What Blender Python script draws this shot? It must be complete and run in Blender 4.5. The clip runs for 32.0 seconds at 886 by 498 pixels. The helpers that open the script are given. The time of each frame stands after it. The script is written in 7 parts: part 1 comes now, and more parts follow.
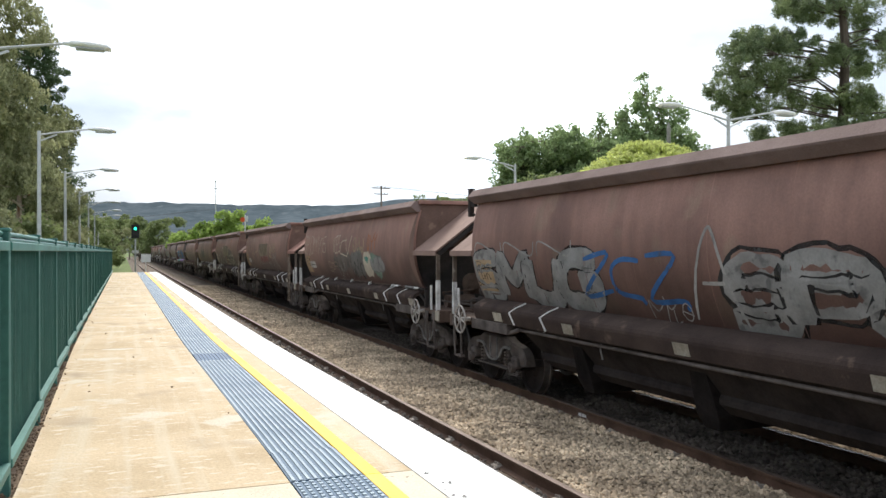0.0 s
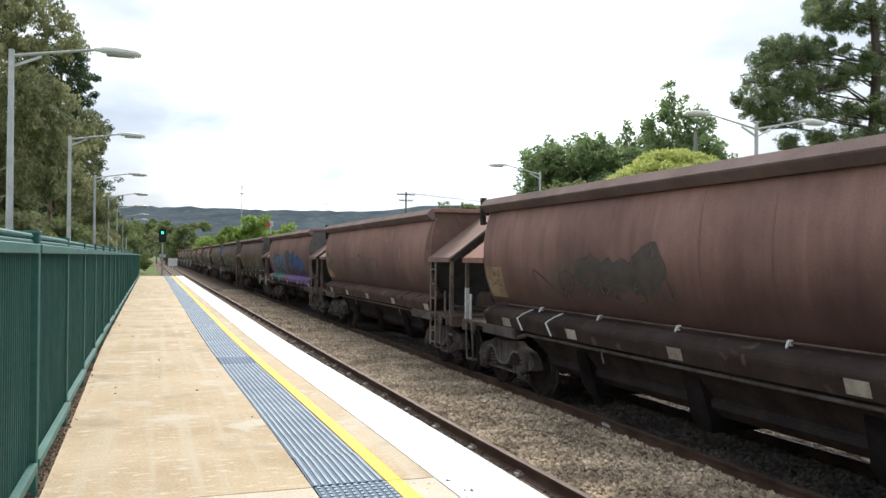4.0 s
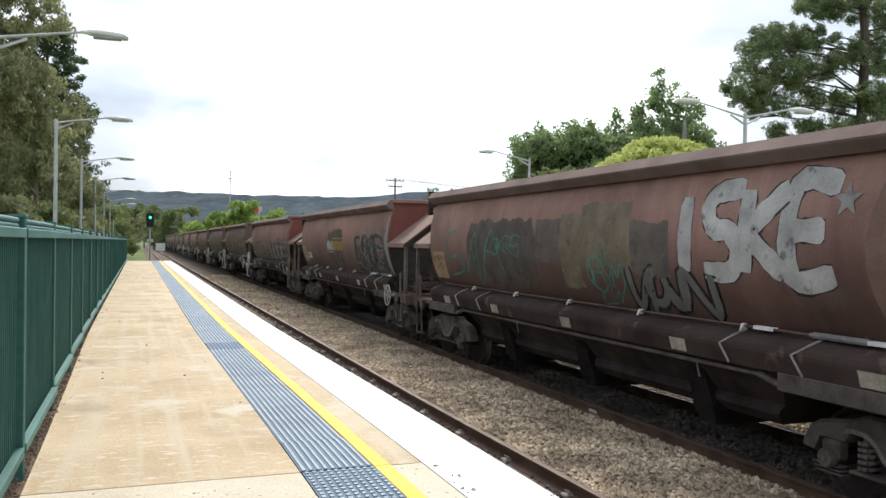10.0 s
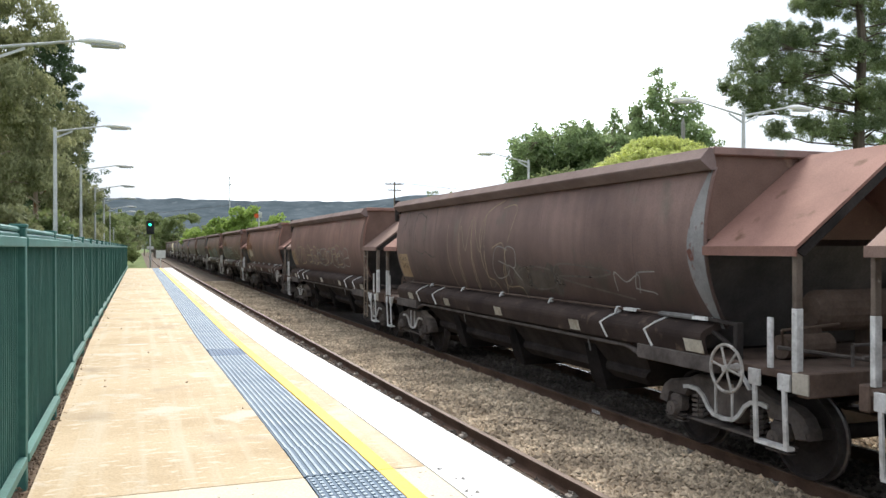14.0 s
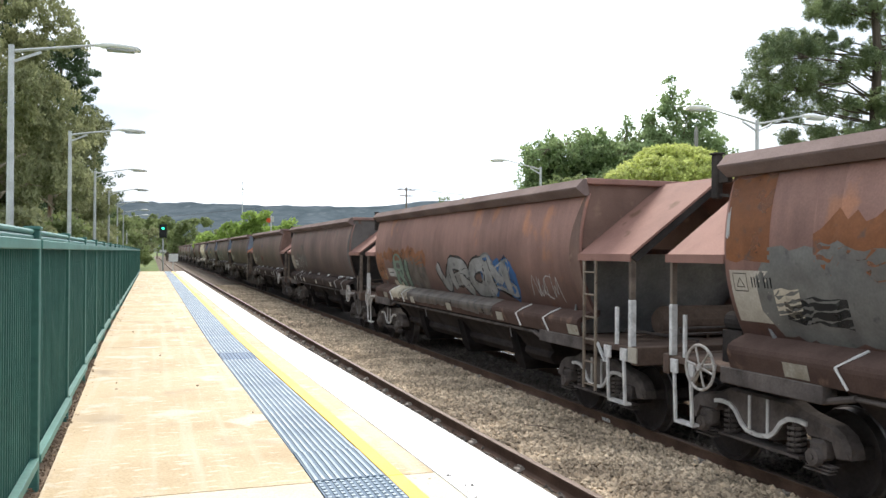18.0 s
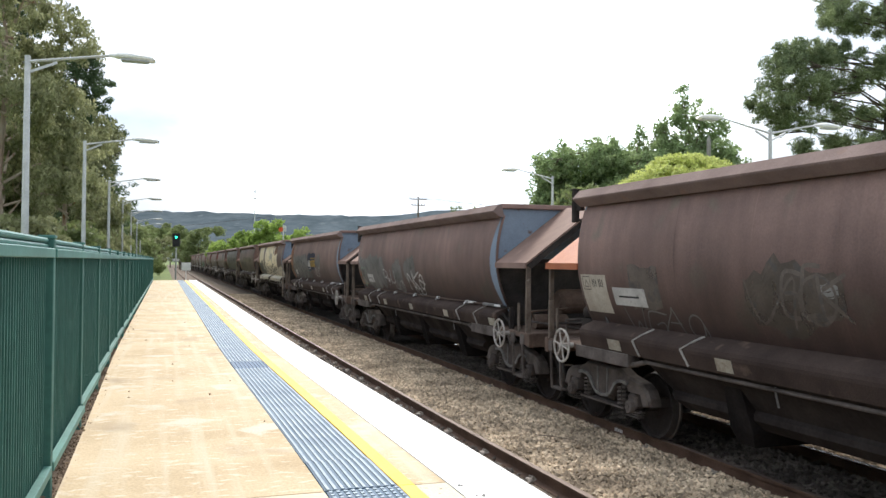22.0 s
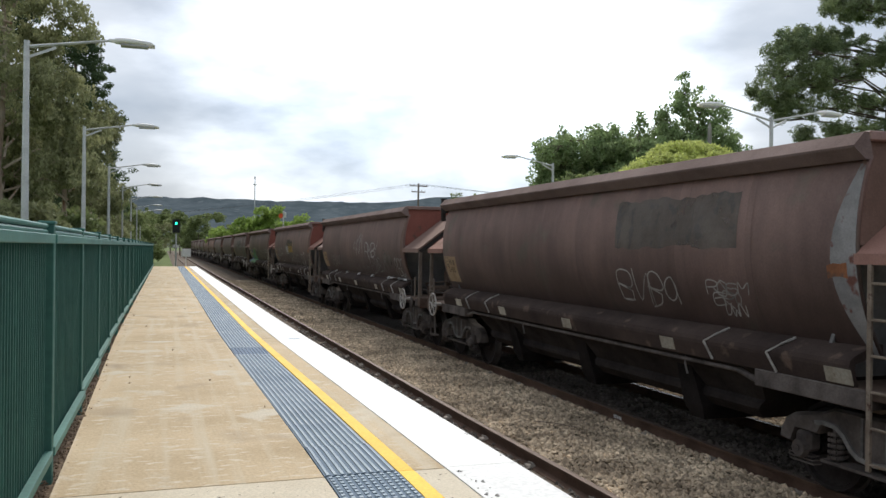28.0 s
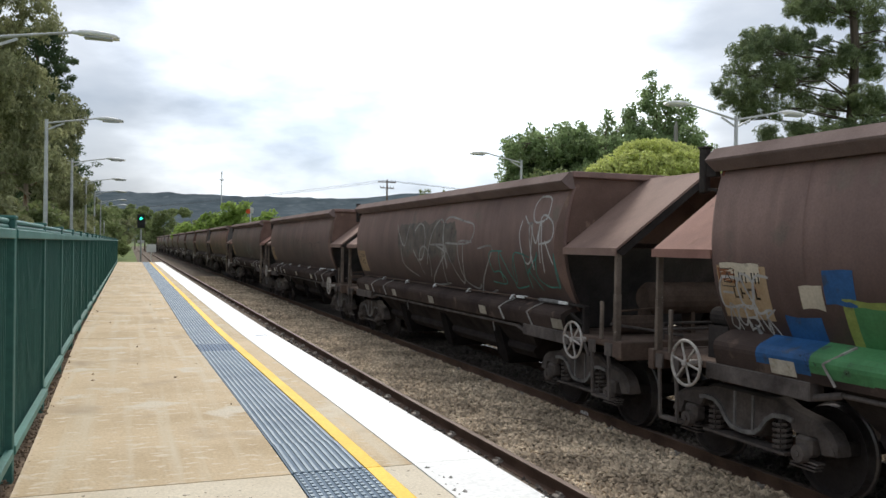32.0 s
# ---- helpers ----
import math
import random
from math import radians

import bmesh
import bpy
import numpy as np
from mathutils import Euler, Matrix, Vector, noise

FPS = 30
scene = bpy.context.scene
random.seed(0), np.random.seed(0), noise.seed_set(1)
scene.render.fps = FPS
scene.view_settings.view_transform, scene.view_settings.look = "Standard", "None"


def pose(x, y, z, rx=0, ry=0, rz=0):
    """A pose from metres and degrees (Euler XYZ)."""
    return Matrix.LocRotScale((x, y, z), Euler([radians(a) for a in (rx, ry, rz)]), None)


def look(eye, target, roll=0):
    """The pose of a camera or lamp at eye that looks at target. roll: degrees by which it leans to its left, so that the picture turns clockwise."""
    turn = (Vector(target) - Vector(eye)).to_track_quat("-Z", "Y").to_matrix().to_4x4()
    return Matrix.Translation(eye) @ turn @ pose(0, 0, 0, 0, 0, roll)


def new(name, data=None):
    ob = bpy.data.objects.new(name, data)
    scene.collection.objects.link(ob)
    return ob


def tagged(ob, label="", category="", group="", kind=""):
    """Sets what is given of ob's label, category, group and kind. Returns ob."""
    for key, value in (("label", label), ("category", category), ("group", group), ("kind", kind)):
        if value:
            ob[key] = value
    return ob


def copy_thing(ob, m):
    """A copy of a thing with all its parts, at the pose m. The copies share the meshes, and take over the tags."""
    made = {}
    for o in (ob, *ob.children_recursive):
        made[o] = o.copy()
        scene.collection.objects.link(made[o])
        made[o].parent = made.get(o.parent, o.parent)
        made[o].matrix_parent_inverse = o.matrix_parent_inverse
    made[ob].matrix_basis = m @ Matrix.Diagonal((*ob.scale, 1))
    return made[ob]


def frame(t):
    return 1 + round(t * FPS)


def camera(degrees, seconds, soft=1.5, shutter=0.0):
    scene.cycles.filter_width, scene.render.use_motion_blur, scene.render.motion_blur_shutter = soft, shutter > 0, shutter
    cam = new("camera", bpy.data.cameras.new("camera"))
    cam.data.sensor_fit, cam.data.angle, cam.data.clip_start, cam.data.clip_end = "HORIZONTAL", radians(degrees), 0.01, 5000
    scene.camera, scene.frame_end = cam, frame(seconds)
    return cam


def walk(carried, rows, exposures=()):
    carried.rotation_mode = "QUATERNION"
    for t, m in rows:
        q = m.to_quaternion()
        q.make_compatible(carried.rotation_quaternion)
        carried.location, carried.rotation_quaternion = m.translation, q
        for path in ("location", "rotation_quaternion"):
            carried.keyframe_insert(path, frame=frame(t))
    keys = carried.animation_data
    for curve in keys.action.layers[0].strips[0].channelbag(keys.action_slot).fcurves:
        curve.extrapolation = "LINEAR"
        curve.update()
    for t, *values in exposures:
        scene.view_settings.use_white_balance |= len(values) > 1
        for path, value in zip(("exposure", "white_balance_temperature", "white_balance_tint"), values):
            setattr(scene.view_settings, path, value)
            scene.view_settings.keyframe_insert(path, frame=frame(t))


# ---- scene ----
cam = camera(56.2, 32.0, soft=1.5)

# Plan: x across the tracks, y along them (away), z up; z = 0 on the platform.
EYE = (0.0, 0.0, 1.13)
RAIL = -1.12            # top of the rails
TRAIN_X = 6.83          # centre line of the far track
TRACK_X = 3.17          # centre line of the platform track
PITCH = 13.638          # coupler to coupler
TURNS = [
    (0, 90.12, 0.14, -21.03), (0.5, 90.03, -0.05, -20.80), (1, 89.78, -0.28, -20.37), (1.5, 90.02, -0.44, -19.96),
    (2, 90.19, -0.54, -19.94), (2.5, 90.64, -0.68, -20.09), (3, 90.74, -0.73, -19.98), (3.5, 90.57, -0.53, -19.58),
    (5.5, 90.76, -0.38, -19.19), (6, 90.56, -0.53, -19.56), (6.5, 90.54, -0.66, -19.80), (7, 90.50, -0.62, -19.96),
    (7.5, 90.62, -0.56, -20.21), (8, 90.74, -0.57, -20.05), (8.5, 90.60, -0.51, -19.99), (9, 90.44, -0.53, -20.07),
    (9.5, 90.00, -0.70, -20.12), (10, 89.65, -0.74, -20.14), (10.5, 89.49, -0.63, -20.04), (11, 89.52, -0.48, -20.13),
    (11.5, 89.77, -0.29, -20.32), (12, 89.72, -0.20, -20.35), (12.5, 89.59, -0.18, -20.47), (13, 89.73, -0.10, -20.41),
    (13.5, 90.05, 0.08, -20.11), (14, 89.85, 0.12, -20.12), (14.5, 89.66, 0.15, -20.20), (16.5, 90.62, -0.41, -19.72),
    (17, 90.62, -0.51, -19.58), (17.5, 90.61, -0.42, -19.44), (18, 90.26, -0.39, -19.34), (18.5, 90.48, -0.40, -19.06),
    (19, 90.61, -0.29, -18.76), (19.5, 90.78, -0.03, -18.60), (20, 91.04, -0.09, -18.55), (20.5, 90.94, -0.18, -18.67),
    (21, 90.94, -0.25, -18.64), (21.5, 90.89, -0.35, -18.53), (22, 90.90, -0.49, -18.53), (22.5, 90.89, -0.56, -18.47),
    (23, 90.76, -0.52, -18.21), (23.5, 90.50, -0.53, -18.05), (24, 90.36, -0.73, -17.93), (24.5, 90.24, -0.95, -18.01),
    (25, 90.27, -0.95, -18.02), (25.5, 90.32, -1.00, -17.85), (27.5, 89.95, -0.68, -18.43), (28, 89.99, -0.65, -18.53),
    (28.5, 90.15, -0.51, -18.74), (29, 90.05, -0.42, -19.01), (29.5, 89.98, -0.49, -19.28), (30, 89.97, -0.61, -19.46),
    (30.5, 89.78, -0.69, -19.75), (31, 89.65, -0.84, -20.15), (31.5, 89.78, -0.84, -20.54), (32, 89.77, -0.83, -20.70),
]
LIGHT = [(0, 0.72), (1, 0.58), (3.5, 0.56), (6, 0.52), (9, 0.56), (13, 0.6), (14, 0.85), (14.5, 0.9), (16.5, 0.5), (17, 0.62), (18, 0.95), (19, 1.18), (20, 1.18), (21, 0.98), (22, 0.86), (23, 0.82), (24, 0.76), (25, 0.36), (25.5, 0.08), (28, 0.11), (30, 0.13), (32, 0.13)]
walk(cam, [(t, pose(*EYE, rx, ry, rz)) for t, rx, ry, rz in TURNS], exposures=LIGHT)

# ---- world and sun ----
SUN_EL, SUN_AZ = 46, 14
world = bpy.data.worlds.new("overcast_sky")
scene.world = world
world.use_nodes = True
wn = world.node_tree.nodes
wl = world.node_tree.links
wn.clear()
w_out = wn.new("ShaderNodeOutputWorld")
w_bg = wn.new("ShaderNodeBackground")
w_sky = wn.new("ShaderNodeTexSky")
w_sky.sky_type = 'NISHITA'
w_sky.sun_disc = False
w_sky.sun_elevation = radians(SUN_EL)
w_sky.sun_rotation = radians(SUN_AZ)
w_scale = wn.new("ShaderNodeVectorMath")
w_scale.operation = 'SCALE'
w_scale.inputs[3].default_value = 0.11
wl.new(w_sky.outputs[0], w_scale.inputs[0])
w_co = wn.new("ShaderNodeTexCoord")
w_map = wn.new("ShaderNodeMapping")
w_map.inputs['Scale'].default_value = (1.0, 1.0, 2.6)
w_map.inputs['Location'].default_value = (0.35, 0.1, 0.2)
wl.new(w_co.outputs['Generated'], w_map.inputs[0])
w_n1 = wn.new("ShaderNodeTexNoise")
w_n1.inputs['Scale'].default_value = 2.3
w_n1.inputs['Detail'].default_value = 7
w_n1.inputs['Roughness'].default_value = 0.5
wl.new(w_map.outputs[0], w_n1.inputs['Vector'])
w_r1 = wn.new("ShaderNodeValToRGB")
w_r1.color_ramp.elements[0].position = 0.34
w_r1.color_ramp.elements[0].color = (0.37, 0.44, 0.545, 1)
w_r1.color_ramp.elements[1].position = 0.60
w_r1.color_ramp.elements[1].color = (0.83, 0.87, 0.93, 1)
wl.new(w_n1.outputs['Fac'], w_r1.inputs[0])
w_mix = wn.new("ShaderNodeMix")
w_mix.data_type = 'RGBA'
w_mix.inputs[0].default_value = 0.88
wl.new(w_scale.outputs[0], w_mix.inputs[6])
wl.new(w_r1.outputs[0], w_mix.inputs[7])
# thin cloud glows round the hidden sun
w_dot = wn.new("ShaderNodeVectorMath")
w_dot.operation = 'DOT_PRODUCT'
w_dot.inputs[1].default_value = (math.sin(radians(18)) * math.cos(radians(14)), math.cos(radians(18)) * math.cos(radians(14)), math.sin(radians(14)))
w_nrm = wn.new("ShaderNodeVectorMath")
w_nrm.operation = 'NORMALIZE'
wl.new(w_co.outputs['Generated'], w_nrm.inputs[0])
wl.new(w_nrm.outputs[0], w_dot.inputs[0])
w_halo = wn.new("ShaderNodeMapRange")
w_halo.interpolation_type = 'SMOOTHSTEP'
w_halo.inputs[1].default_value, w_halo.inputs[2].default_value = 1.015, 1.07
w_halo.inputs[3].default_value, w_halo.inputs[4].default_value = 1.0, 2.1
w_edge = wn.new("ShaderNodeMath")
w_edge.operation = 'MULTIPLY_ADD'
w_edge.inputs[1].default_value = 0.16
wl.new(w_n1.outputs['Fac'], w_edge.inputs[0])
wl.new(w_dot.outputs['Value'], w_edge.inputs[2])
wl.new(w_edge.outputs[0], w_halo.inputs[0])
w_lit = wn.new("ShaderNodeVectorMath")
w_lit.operation = 'SCALE'
wl.new(w_mix.outputs[2], w_lit.inputs[0])
wl.new(w_halo.outputs[0], w_lit.inputs[3])
# greyer, thicker cloud down towards the horizon
w_sep = wn.new("ShaderNodeSeparateXYZ")
wl.new(w_nrm.outputs[0], w_sep.inputs[0])
w_low = wn.new("ShaderNodeMapRange")
w_low.interpolation_type = 'SMOOTHSTEP'
w_low.inputs[1].default_value, w_low.inputs[2].default_value = 0.0, 0.19
w_low.inputs[3].default_value, w_low.inputs[4].default_value = 0.70, 1.0
w_wob = wn.new("ShaderNodeMath")
w_wob.operation = 'MULTIPLY_ADD'
w_wob.inputs[1].default_value = 0.18
wl.new(w_n1.outputs['Fac'], w_wob.inputs[0])
w_sh = wn.new("ShaderNodeMath")
w_sh.operation = 'SUBTRACT'
w_sh.inputs[1].default_value = 0.09
wl.new(w_sep.outputs['Z'], w_sh.inputs[0])
wl.new(w_sh.outputs[0], w_wob.inputs[2])
wl.new(w_wob.outputs[0], w_low.inputs[0])
w_all = wn.new("ShaderNodeVectorMath")
w_all.operation = 'SCALE'
wl.new(w_lit.outputs[0], w_all.inputs[0])
wl.new(w_low.outputs[0], w_all.inputs[3])
wl.new(w_all.outputs[0], w_bg.inputs[0])
w_bg.inputs[1].default_value = 1.0
wl.new(w_bg.outputs[0], w_out.inputs[0])

sun = new("sun", bpy.data.lights.new("sun", 'SUN'))
sun.data.energy = 2.7
sun.data.angle = radians(22)
sun.data.color = (1.0, 0.95, 0.88)
_az, _el = radians(SUN_AZ), radians(SUN_EL)
sun.matrix_world = look((0, 0, 60), (-math.sin(_az) * math.cos(_el), -math.cos(_az) * math.cos(_el), 60 - math.sin(_el)))


# ---- materials ----
def mat(name, c1, c2, scale=3.0, rough=0.8, metal=0.0, bump=0.15, fine=60.0, stretch=(1, 1, 1), vary=0.12, c3=None, spots=0.0, island=0.0, spec=0.3):
    """A surface with colour drifting from c1 to c2, fine grain, relief, a little change from piece to piece, and patches of c3."""
    m = bpy.data.materials.new(name)
    m.use_nodes = True
    n, l = m.node_tree.nodes, m.node_tree.links
    b = n["Principled BSDF"]
    co = n.new("ShaderNodeTexCoord")
    info = n.new("ShaderNodeObjectInfo")
    off = n.new("ShaderNodeVectorMath")
    off.operation = 'MULTIPLY_ADD'
    mp = n.new("ShaderNodeMapping")
    mp.inputs['Scale'].default_value = stretch
    l.new(co.outputs['Object'], mp.inputs[0])
    rnd = n.new("ShaderNodeCombineXYZ")
    for k in range(3):
        l.new(info.outputs['Random'], rnd.inputs[k])
    off.inputs[1].default_value = (37.0, 53.0, 71.0)
    l.new(rnd.outputs[0], off.inputs[0])
    l.new(mp.outputs[0], off.inputs[2])
    n1 = n.new("ShaderNodeTexNoise")
    n1.inputs['Scale'].default_value = scale
    n1.inputs['Detail'].default_value = 5
    n1.inputs['Roughness'].default_value = 0.6
    l.new(off.outputs[0], n1.inputs['Vector'])
    r1 = n.new("ShaderNodeValToRGB")
    r1.color_ramp.elements[0].position, r1.color_ramp.elements[1].position = 0.32, 0.68
    r1.color_ramp.elements[0].color, r1.color_ramp.elements[1].color = (*c1, 1), (*c2, 1)
    l.new(n1.outputs['Fac'], r1.inputs[0])
    n2 = n.new("ShaderNodeTexNoise")
    n2.inputs['Scale'].default_value = fine
    n2.inputs['Detail'].default_value = 3
    l.new(off.outputs[0], n2.inputs['Vector'])
    col = r1.outputs[0]
    if c3:
        n3 = n.new("ShaderNodeTexNoise")
        n3.inputs['Scale'].default_value = scale * 2.7
        n3.inputs['Detail'].default_value = 6
        l.new(off.outputs[0], n3.inputs['Vector'])
        r3 = n.new("ShaderNodeMapRange")
        r3.inputs[1].default_value, r3.inputs[2].default_value = 0.62 - spots, 0.70 - spots
        l.new(n3.outputs['Fac'], r3.inputs[0])
        mx = n.new("ShaderNodeMix")
        mx.data_type = 'RGBA'
        l.new(r3.outputs[0], mx.inputs[0])
        l.new(col, mx.inputs[6])
        mx.inputs[7].default_value = (*c3, 1)
        col = mx.outputs[2]
    hv = n.new("ShaderNodeHueSaturation")
    l.new(col, hv.inputs['Color'])
    grain = n.new("ShaderNodeMath")
    grain.operation = 'MULTIPLY_ADD'
    grain.inputs[1].default_value, grain.inputs[2].default_value = 0.5, 0.75 - vary / 2
    l.new(n2.outputs['Fac'], grain.inputs[0])
    one = n.new("ShaderNodeMath")
    one.operation = 'MULTIPLY_ADD'
    one.inputs[1].default_value = vary
    l.new(info.outputs['Random'], one.inputs[0])
    l.new(grain.outputs[0], one.inputs[2])
    val = one.outputs[0]
    if island:
        geo = n.new("ShaderNodeNewGeometry")
        isl = n.new("ShaderNodeMath")
        isl.operation = 'MULTIPLY_ADD'
        isl.inputs[1].default_value = island
        l.new(geo.outputs['Random Per Island'], isl.inputs[0])
        sub = n.new("ShaderNodeMath")
        sub.operation = 'SUBTRACT'
        sub.inputs[1].default_value = island / 2
        l.new(val, sub.inputs[0])
        l.new(sub.outputs[0], isl.inputs[2])
        val = isl.outputs[0]
    l.new(val, hv.inputs['Value'])
    l.new(hv.outputs[0], b.inputs['Base Color'])
    b.inputs['Roughness'].default_value = rough
    b.inputs['Metallic'].default_value = metal
    b.inputs['Specular IOR Level'].default_value = spec
    if bump:
        bp = n.new("ShaderNodeBump")
        bp.inputs['Strength'].default_value = bump
        bp.inputs['Distance'].default_value = 0.02
        l.new(n2.outputs['Fac'], bp.inputs['Height'])
        l.new(bp.outputs[0], b.inputs['Normal'])
    return m


def leaf_mat(name, c1, c2, lets_by=0.25):
    """Leaves: colour by clump, some light through them."""
    m = mat(name, c1, c2, scale=0.5, rough=0.6, bump=0, vary=0.1, island=0.5, spec=0.2)
    n, l = m.node_tree.nodes, m.node_tree.links
    b = n["Principled BSDF"]
    tr = n.new("ShaderNodeBsdfTranslucent")
    l.new(b.inputs['Base Color'].links[0].from_socket, tr.inputs[0])
    mx = n.new("ShaderNodeMixShader")
    mx.inputs[0].default_value = lets_by
    l.new(b.outputs[0], mx.inputs[1])
    l.new(tr.outputs[0], mx.inputs[2])
    l.new(mx.outputs[0], n["Material Output"].inputs[0])
    return m


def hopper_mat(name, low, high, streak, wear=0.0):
    """Old sprayed steel: drifting brown, runs of dirt and rust down the side, soot low down on the sheet, and the
    side's shading from dark foot to bright top put into the colour.
    """
    m = mat(name, low, high, scale=0.55, rough=0.55, metal=0.0, bump=0.05, fine=45, vary=0.1, c3=streak, spots=wear, spec=0.36)
    n, l = m.node_tree.nodes, m.node_tree.links
    b = n["Principled BSDF"]
    src = b.inputs['Base Color'].links[0].from_socket
    co = n.new("ShaderNodeTexCoord")
    mp = n.new("ShaderNodeMapping")
    mp.inputs['Scale'].default_value = (1, 1, 0.09)
    l.new(co.outputs['Object'], mp.inputs[0])
    ns = n.new("ShaderNodeTexNoise")
    ns.inputs['Scale'].default_value = 6
    ns.inputs['Detail'].default_value = 6
    l.new(mp.outputs[0], ns.inputs['Vector'])
    rg = n.new("ShaderNodeMapRange")
    rg.inputs[1].default_value, rg.inputs[2].default_value = 0.35, 0.75
    rg.inputs[3].default_value, rg.inputs[4].default_value = 1.09, 0.82
    l.new(ns.outputs['Fac'], rg.inputs[0])
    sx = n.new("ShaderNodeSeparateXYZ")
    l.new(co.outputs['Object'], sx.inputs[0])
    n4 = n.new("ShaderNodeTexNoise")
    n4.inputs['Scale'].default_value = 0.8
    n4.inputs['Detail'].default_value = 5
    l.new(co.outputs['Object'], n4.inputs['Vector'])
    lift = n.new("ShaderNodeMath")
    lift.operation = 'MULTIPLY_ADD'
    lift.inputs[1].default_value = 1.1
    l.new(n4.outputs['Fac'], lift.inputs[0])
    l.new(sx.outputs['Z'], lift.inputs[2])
    # soot plus shading in the colour: darker on the undercut, brighter up the curve
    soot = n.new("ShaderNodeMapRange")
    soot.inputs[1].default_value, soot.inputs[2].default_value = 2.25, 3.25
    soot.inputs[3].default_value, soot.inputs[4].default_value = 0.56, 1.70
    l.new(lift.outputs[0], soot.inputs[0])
    # each sheet along the side has a tone of its own
    sheet = n.new("ShaderNodeMath")
    sheet.operation = 'MULTIPLY_ADD'
    sheet.inputs[1].default_value = 0.85
    l.new(sx.outputs['Y'], sheet.inputs[0])
    inf = n.new("ShaderNodeObjectInfo")
    far = n.new("ShaderNodeMath")
    far.operation = 'MULTIPLY'
    far.inputs[1].default_value = 91.0
    l.new(inf.outputs['Random'], far.inputs[0])
    l.new(far.outputs[0], sheet.inputs[2])
    fl = n.new("ShaderNodeMath")
    fl.operation = 'FLOOR'
    l.new(sheet.outputs[0], fl.inputs[0])
    wnz = n.new("ShaderNodeTexWhiteNoise")
    wnz.noise_dimensions = '1D'
    l.new(fl.outputs[0], wnz.inputs['W'])
    tone = n.new("ShaderNodeMapRange")
    tone.inputs[3].default_value, tone.inputs[4].default_value = 0.88, 1.12
    l.new(wnz.outputs['Value'], tone.inputs[0])
    band = n.new("ShaderNodeMath")
    band.operation = 'MULTIPLY'
    l.new(rg.outputs[0], band.inputs[0])
    l.new(tone.outputs[0], band.inputs[1])
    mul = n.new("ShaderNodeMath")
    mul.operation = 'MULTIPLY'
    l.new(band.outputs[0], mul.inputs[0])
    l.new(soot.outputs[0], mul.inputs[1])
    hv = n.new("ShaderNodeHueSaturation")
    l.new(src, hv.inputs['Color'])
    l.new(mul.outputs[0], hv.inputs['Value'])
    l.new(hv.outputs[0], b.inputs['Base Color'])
    return m


def glow(name, colour, strength):
    m = bpy.data.materials.new(name)
    m.use_nodes = True
    b = m.node_tree.nodes["Principled BSDF"]
    b.inputs['Base Color'].default_value = (*colour, 1)
    b.inputs['Emission Color'].default_value = (*colour, 1)
    b.inputs['Emission Strength'].default_value = strength
    return m


CONCRETE = mat("worn_concrete", (0.425, 0.324, 0.200), (0.57, 0.450, 0.300), scale=0.9, rough=0.9, bump=0.25, fine=55, c3=(0.56, 0.50, 0.40), spots=0.03)
CONCRETE_PALE = mat("pale_concrete", (0.52, 0.45, 0.34), (0.66, 0.59, 0.47), scale=1.2, rough=0.9, bump=0.2, fine=70)
CONCRETE_OLD = mat("platform_wall_concrete", (0.16, 0.14, 0.12), (0.28, 0.25, 0.21), scale=1.0, rough=0.95, bump=0.4, fine=30)


def flecked(m, colour, scale, stretch, lo, hi):
    """Small pale scuffs and flecks lying across a surface."""
    n, l = m.node_tree.nodes, m.node_tree.links
    b = n["Principled BSDF"]
    src = b.inputs['Base Color'].links[0].from_socket
    co = n.new("ShaderNodeTexCoord")
    mp = n.new("ShaderNodeMapping")
    mp.inputs['Scale'].default_value = stretch
    l.new(co.outputs['Object'], mp.inputs[0])
    nz = n.new("ShaderNodeTexNoise")
    nz.inputs['Scale'].default_value = scale
    nz.inputs['Detail'].default_value = 3
    l.new(mp.outputs[0], nz.inputs['Vector'])
    wide = n.new("ShaderNodeTexNoise")
    wide.inputs['Scale'].default_value = 0.8
    l.new(co.outputs['Object'], wide.inputs['Vector'])
    add = n.new("ShaderNodeMath")
    add.operation = 'MULTIPLY_ADD'
    add.inputs[1].default_value = 0.22
    l.new(wide.outputs['Fac'], add.inputs[0])
    l.new(nz.outputs['Fac'], add.inputs[2])
    rg = n.new("ShaderNodeMapRange")
    rg.inputs[1].default_value, rg.inputs[2].default_value = lo, hi
    l.new(add.outputs[0], rg.inputs[0])
    mx = n.new("ShaderNodeMix")
    mx.data_type = 'RGBA'
    l.new(rg.outputs[0], mx.inputs[0])
    l.new(src, mx.inputs[6])
    mx.inputs[7].default_value = (*colour, 1)
    l.new(mx.outputs[2], b.inputs['Base Color'])
    return m


flecked(CONCRETE, (0.585, 0.505, 0.385), 9, (1.0, 2.2, 1), 0.68, 0.78)
flecked(CONCRETE, (0.55, 0.475, 0.355), 3, (3.2, 0.10, 1), 0.60, 0.88)
flecked(CONCRETE, (0.36, 0.28, 0.19), 1.6, (1.0, 0.7, 1), 0.70, 0.86)
flecked(CONCRETE_PALE, (0.22, 0.18, 0.13), 26, (1, 1, 1), 0.77, 0.80)
WHITE_LINE = mat("white_line_paint", (0.72, 0.72, 0.70), (0.84, 0.84, 0.82), scale=1.5, rough=0.7, bump=0.08, fine=40)
YELLOW_LINE = mat("yellow_line_paint", (0.79, 0.47, 0.035), (0.89, 0.57, 0.065), scale=2, rough=0.65, bump=0.08, fine=50)
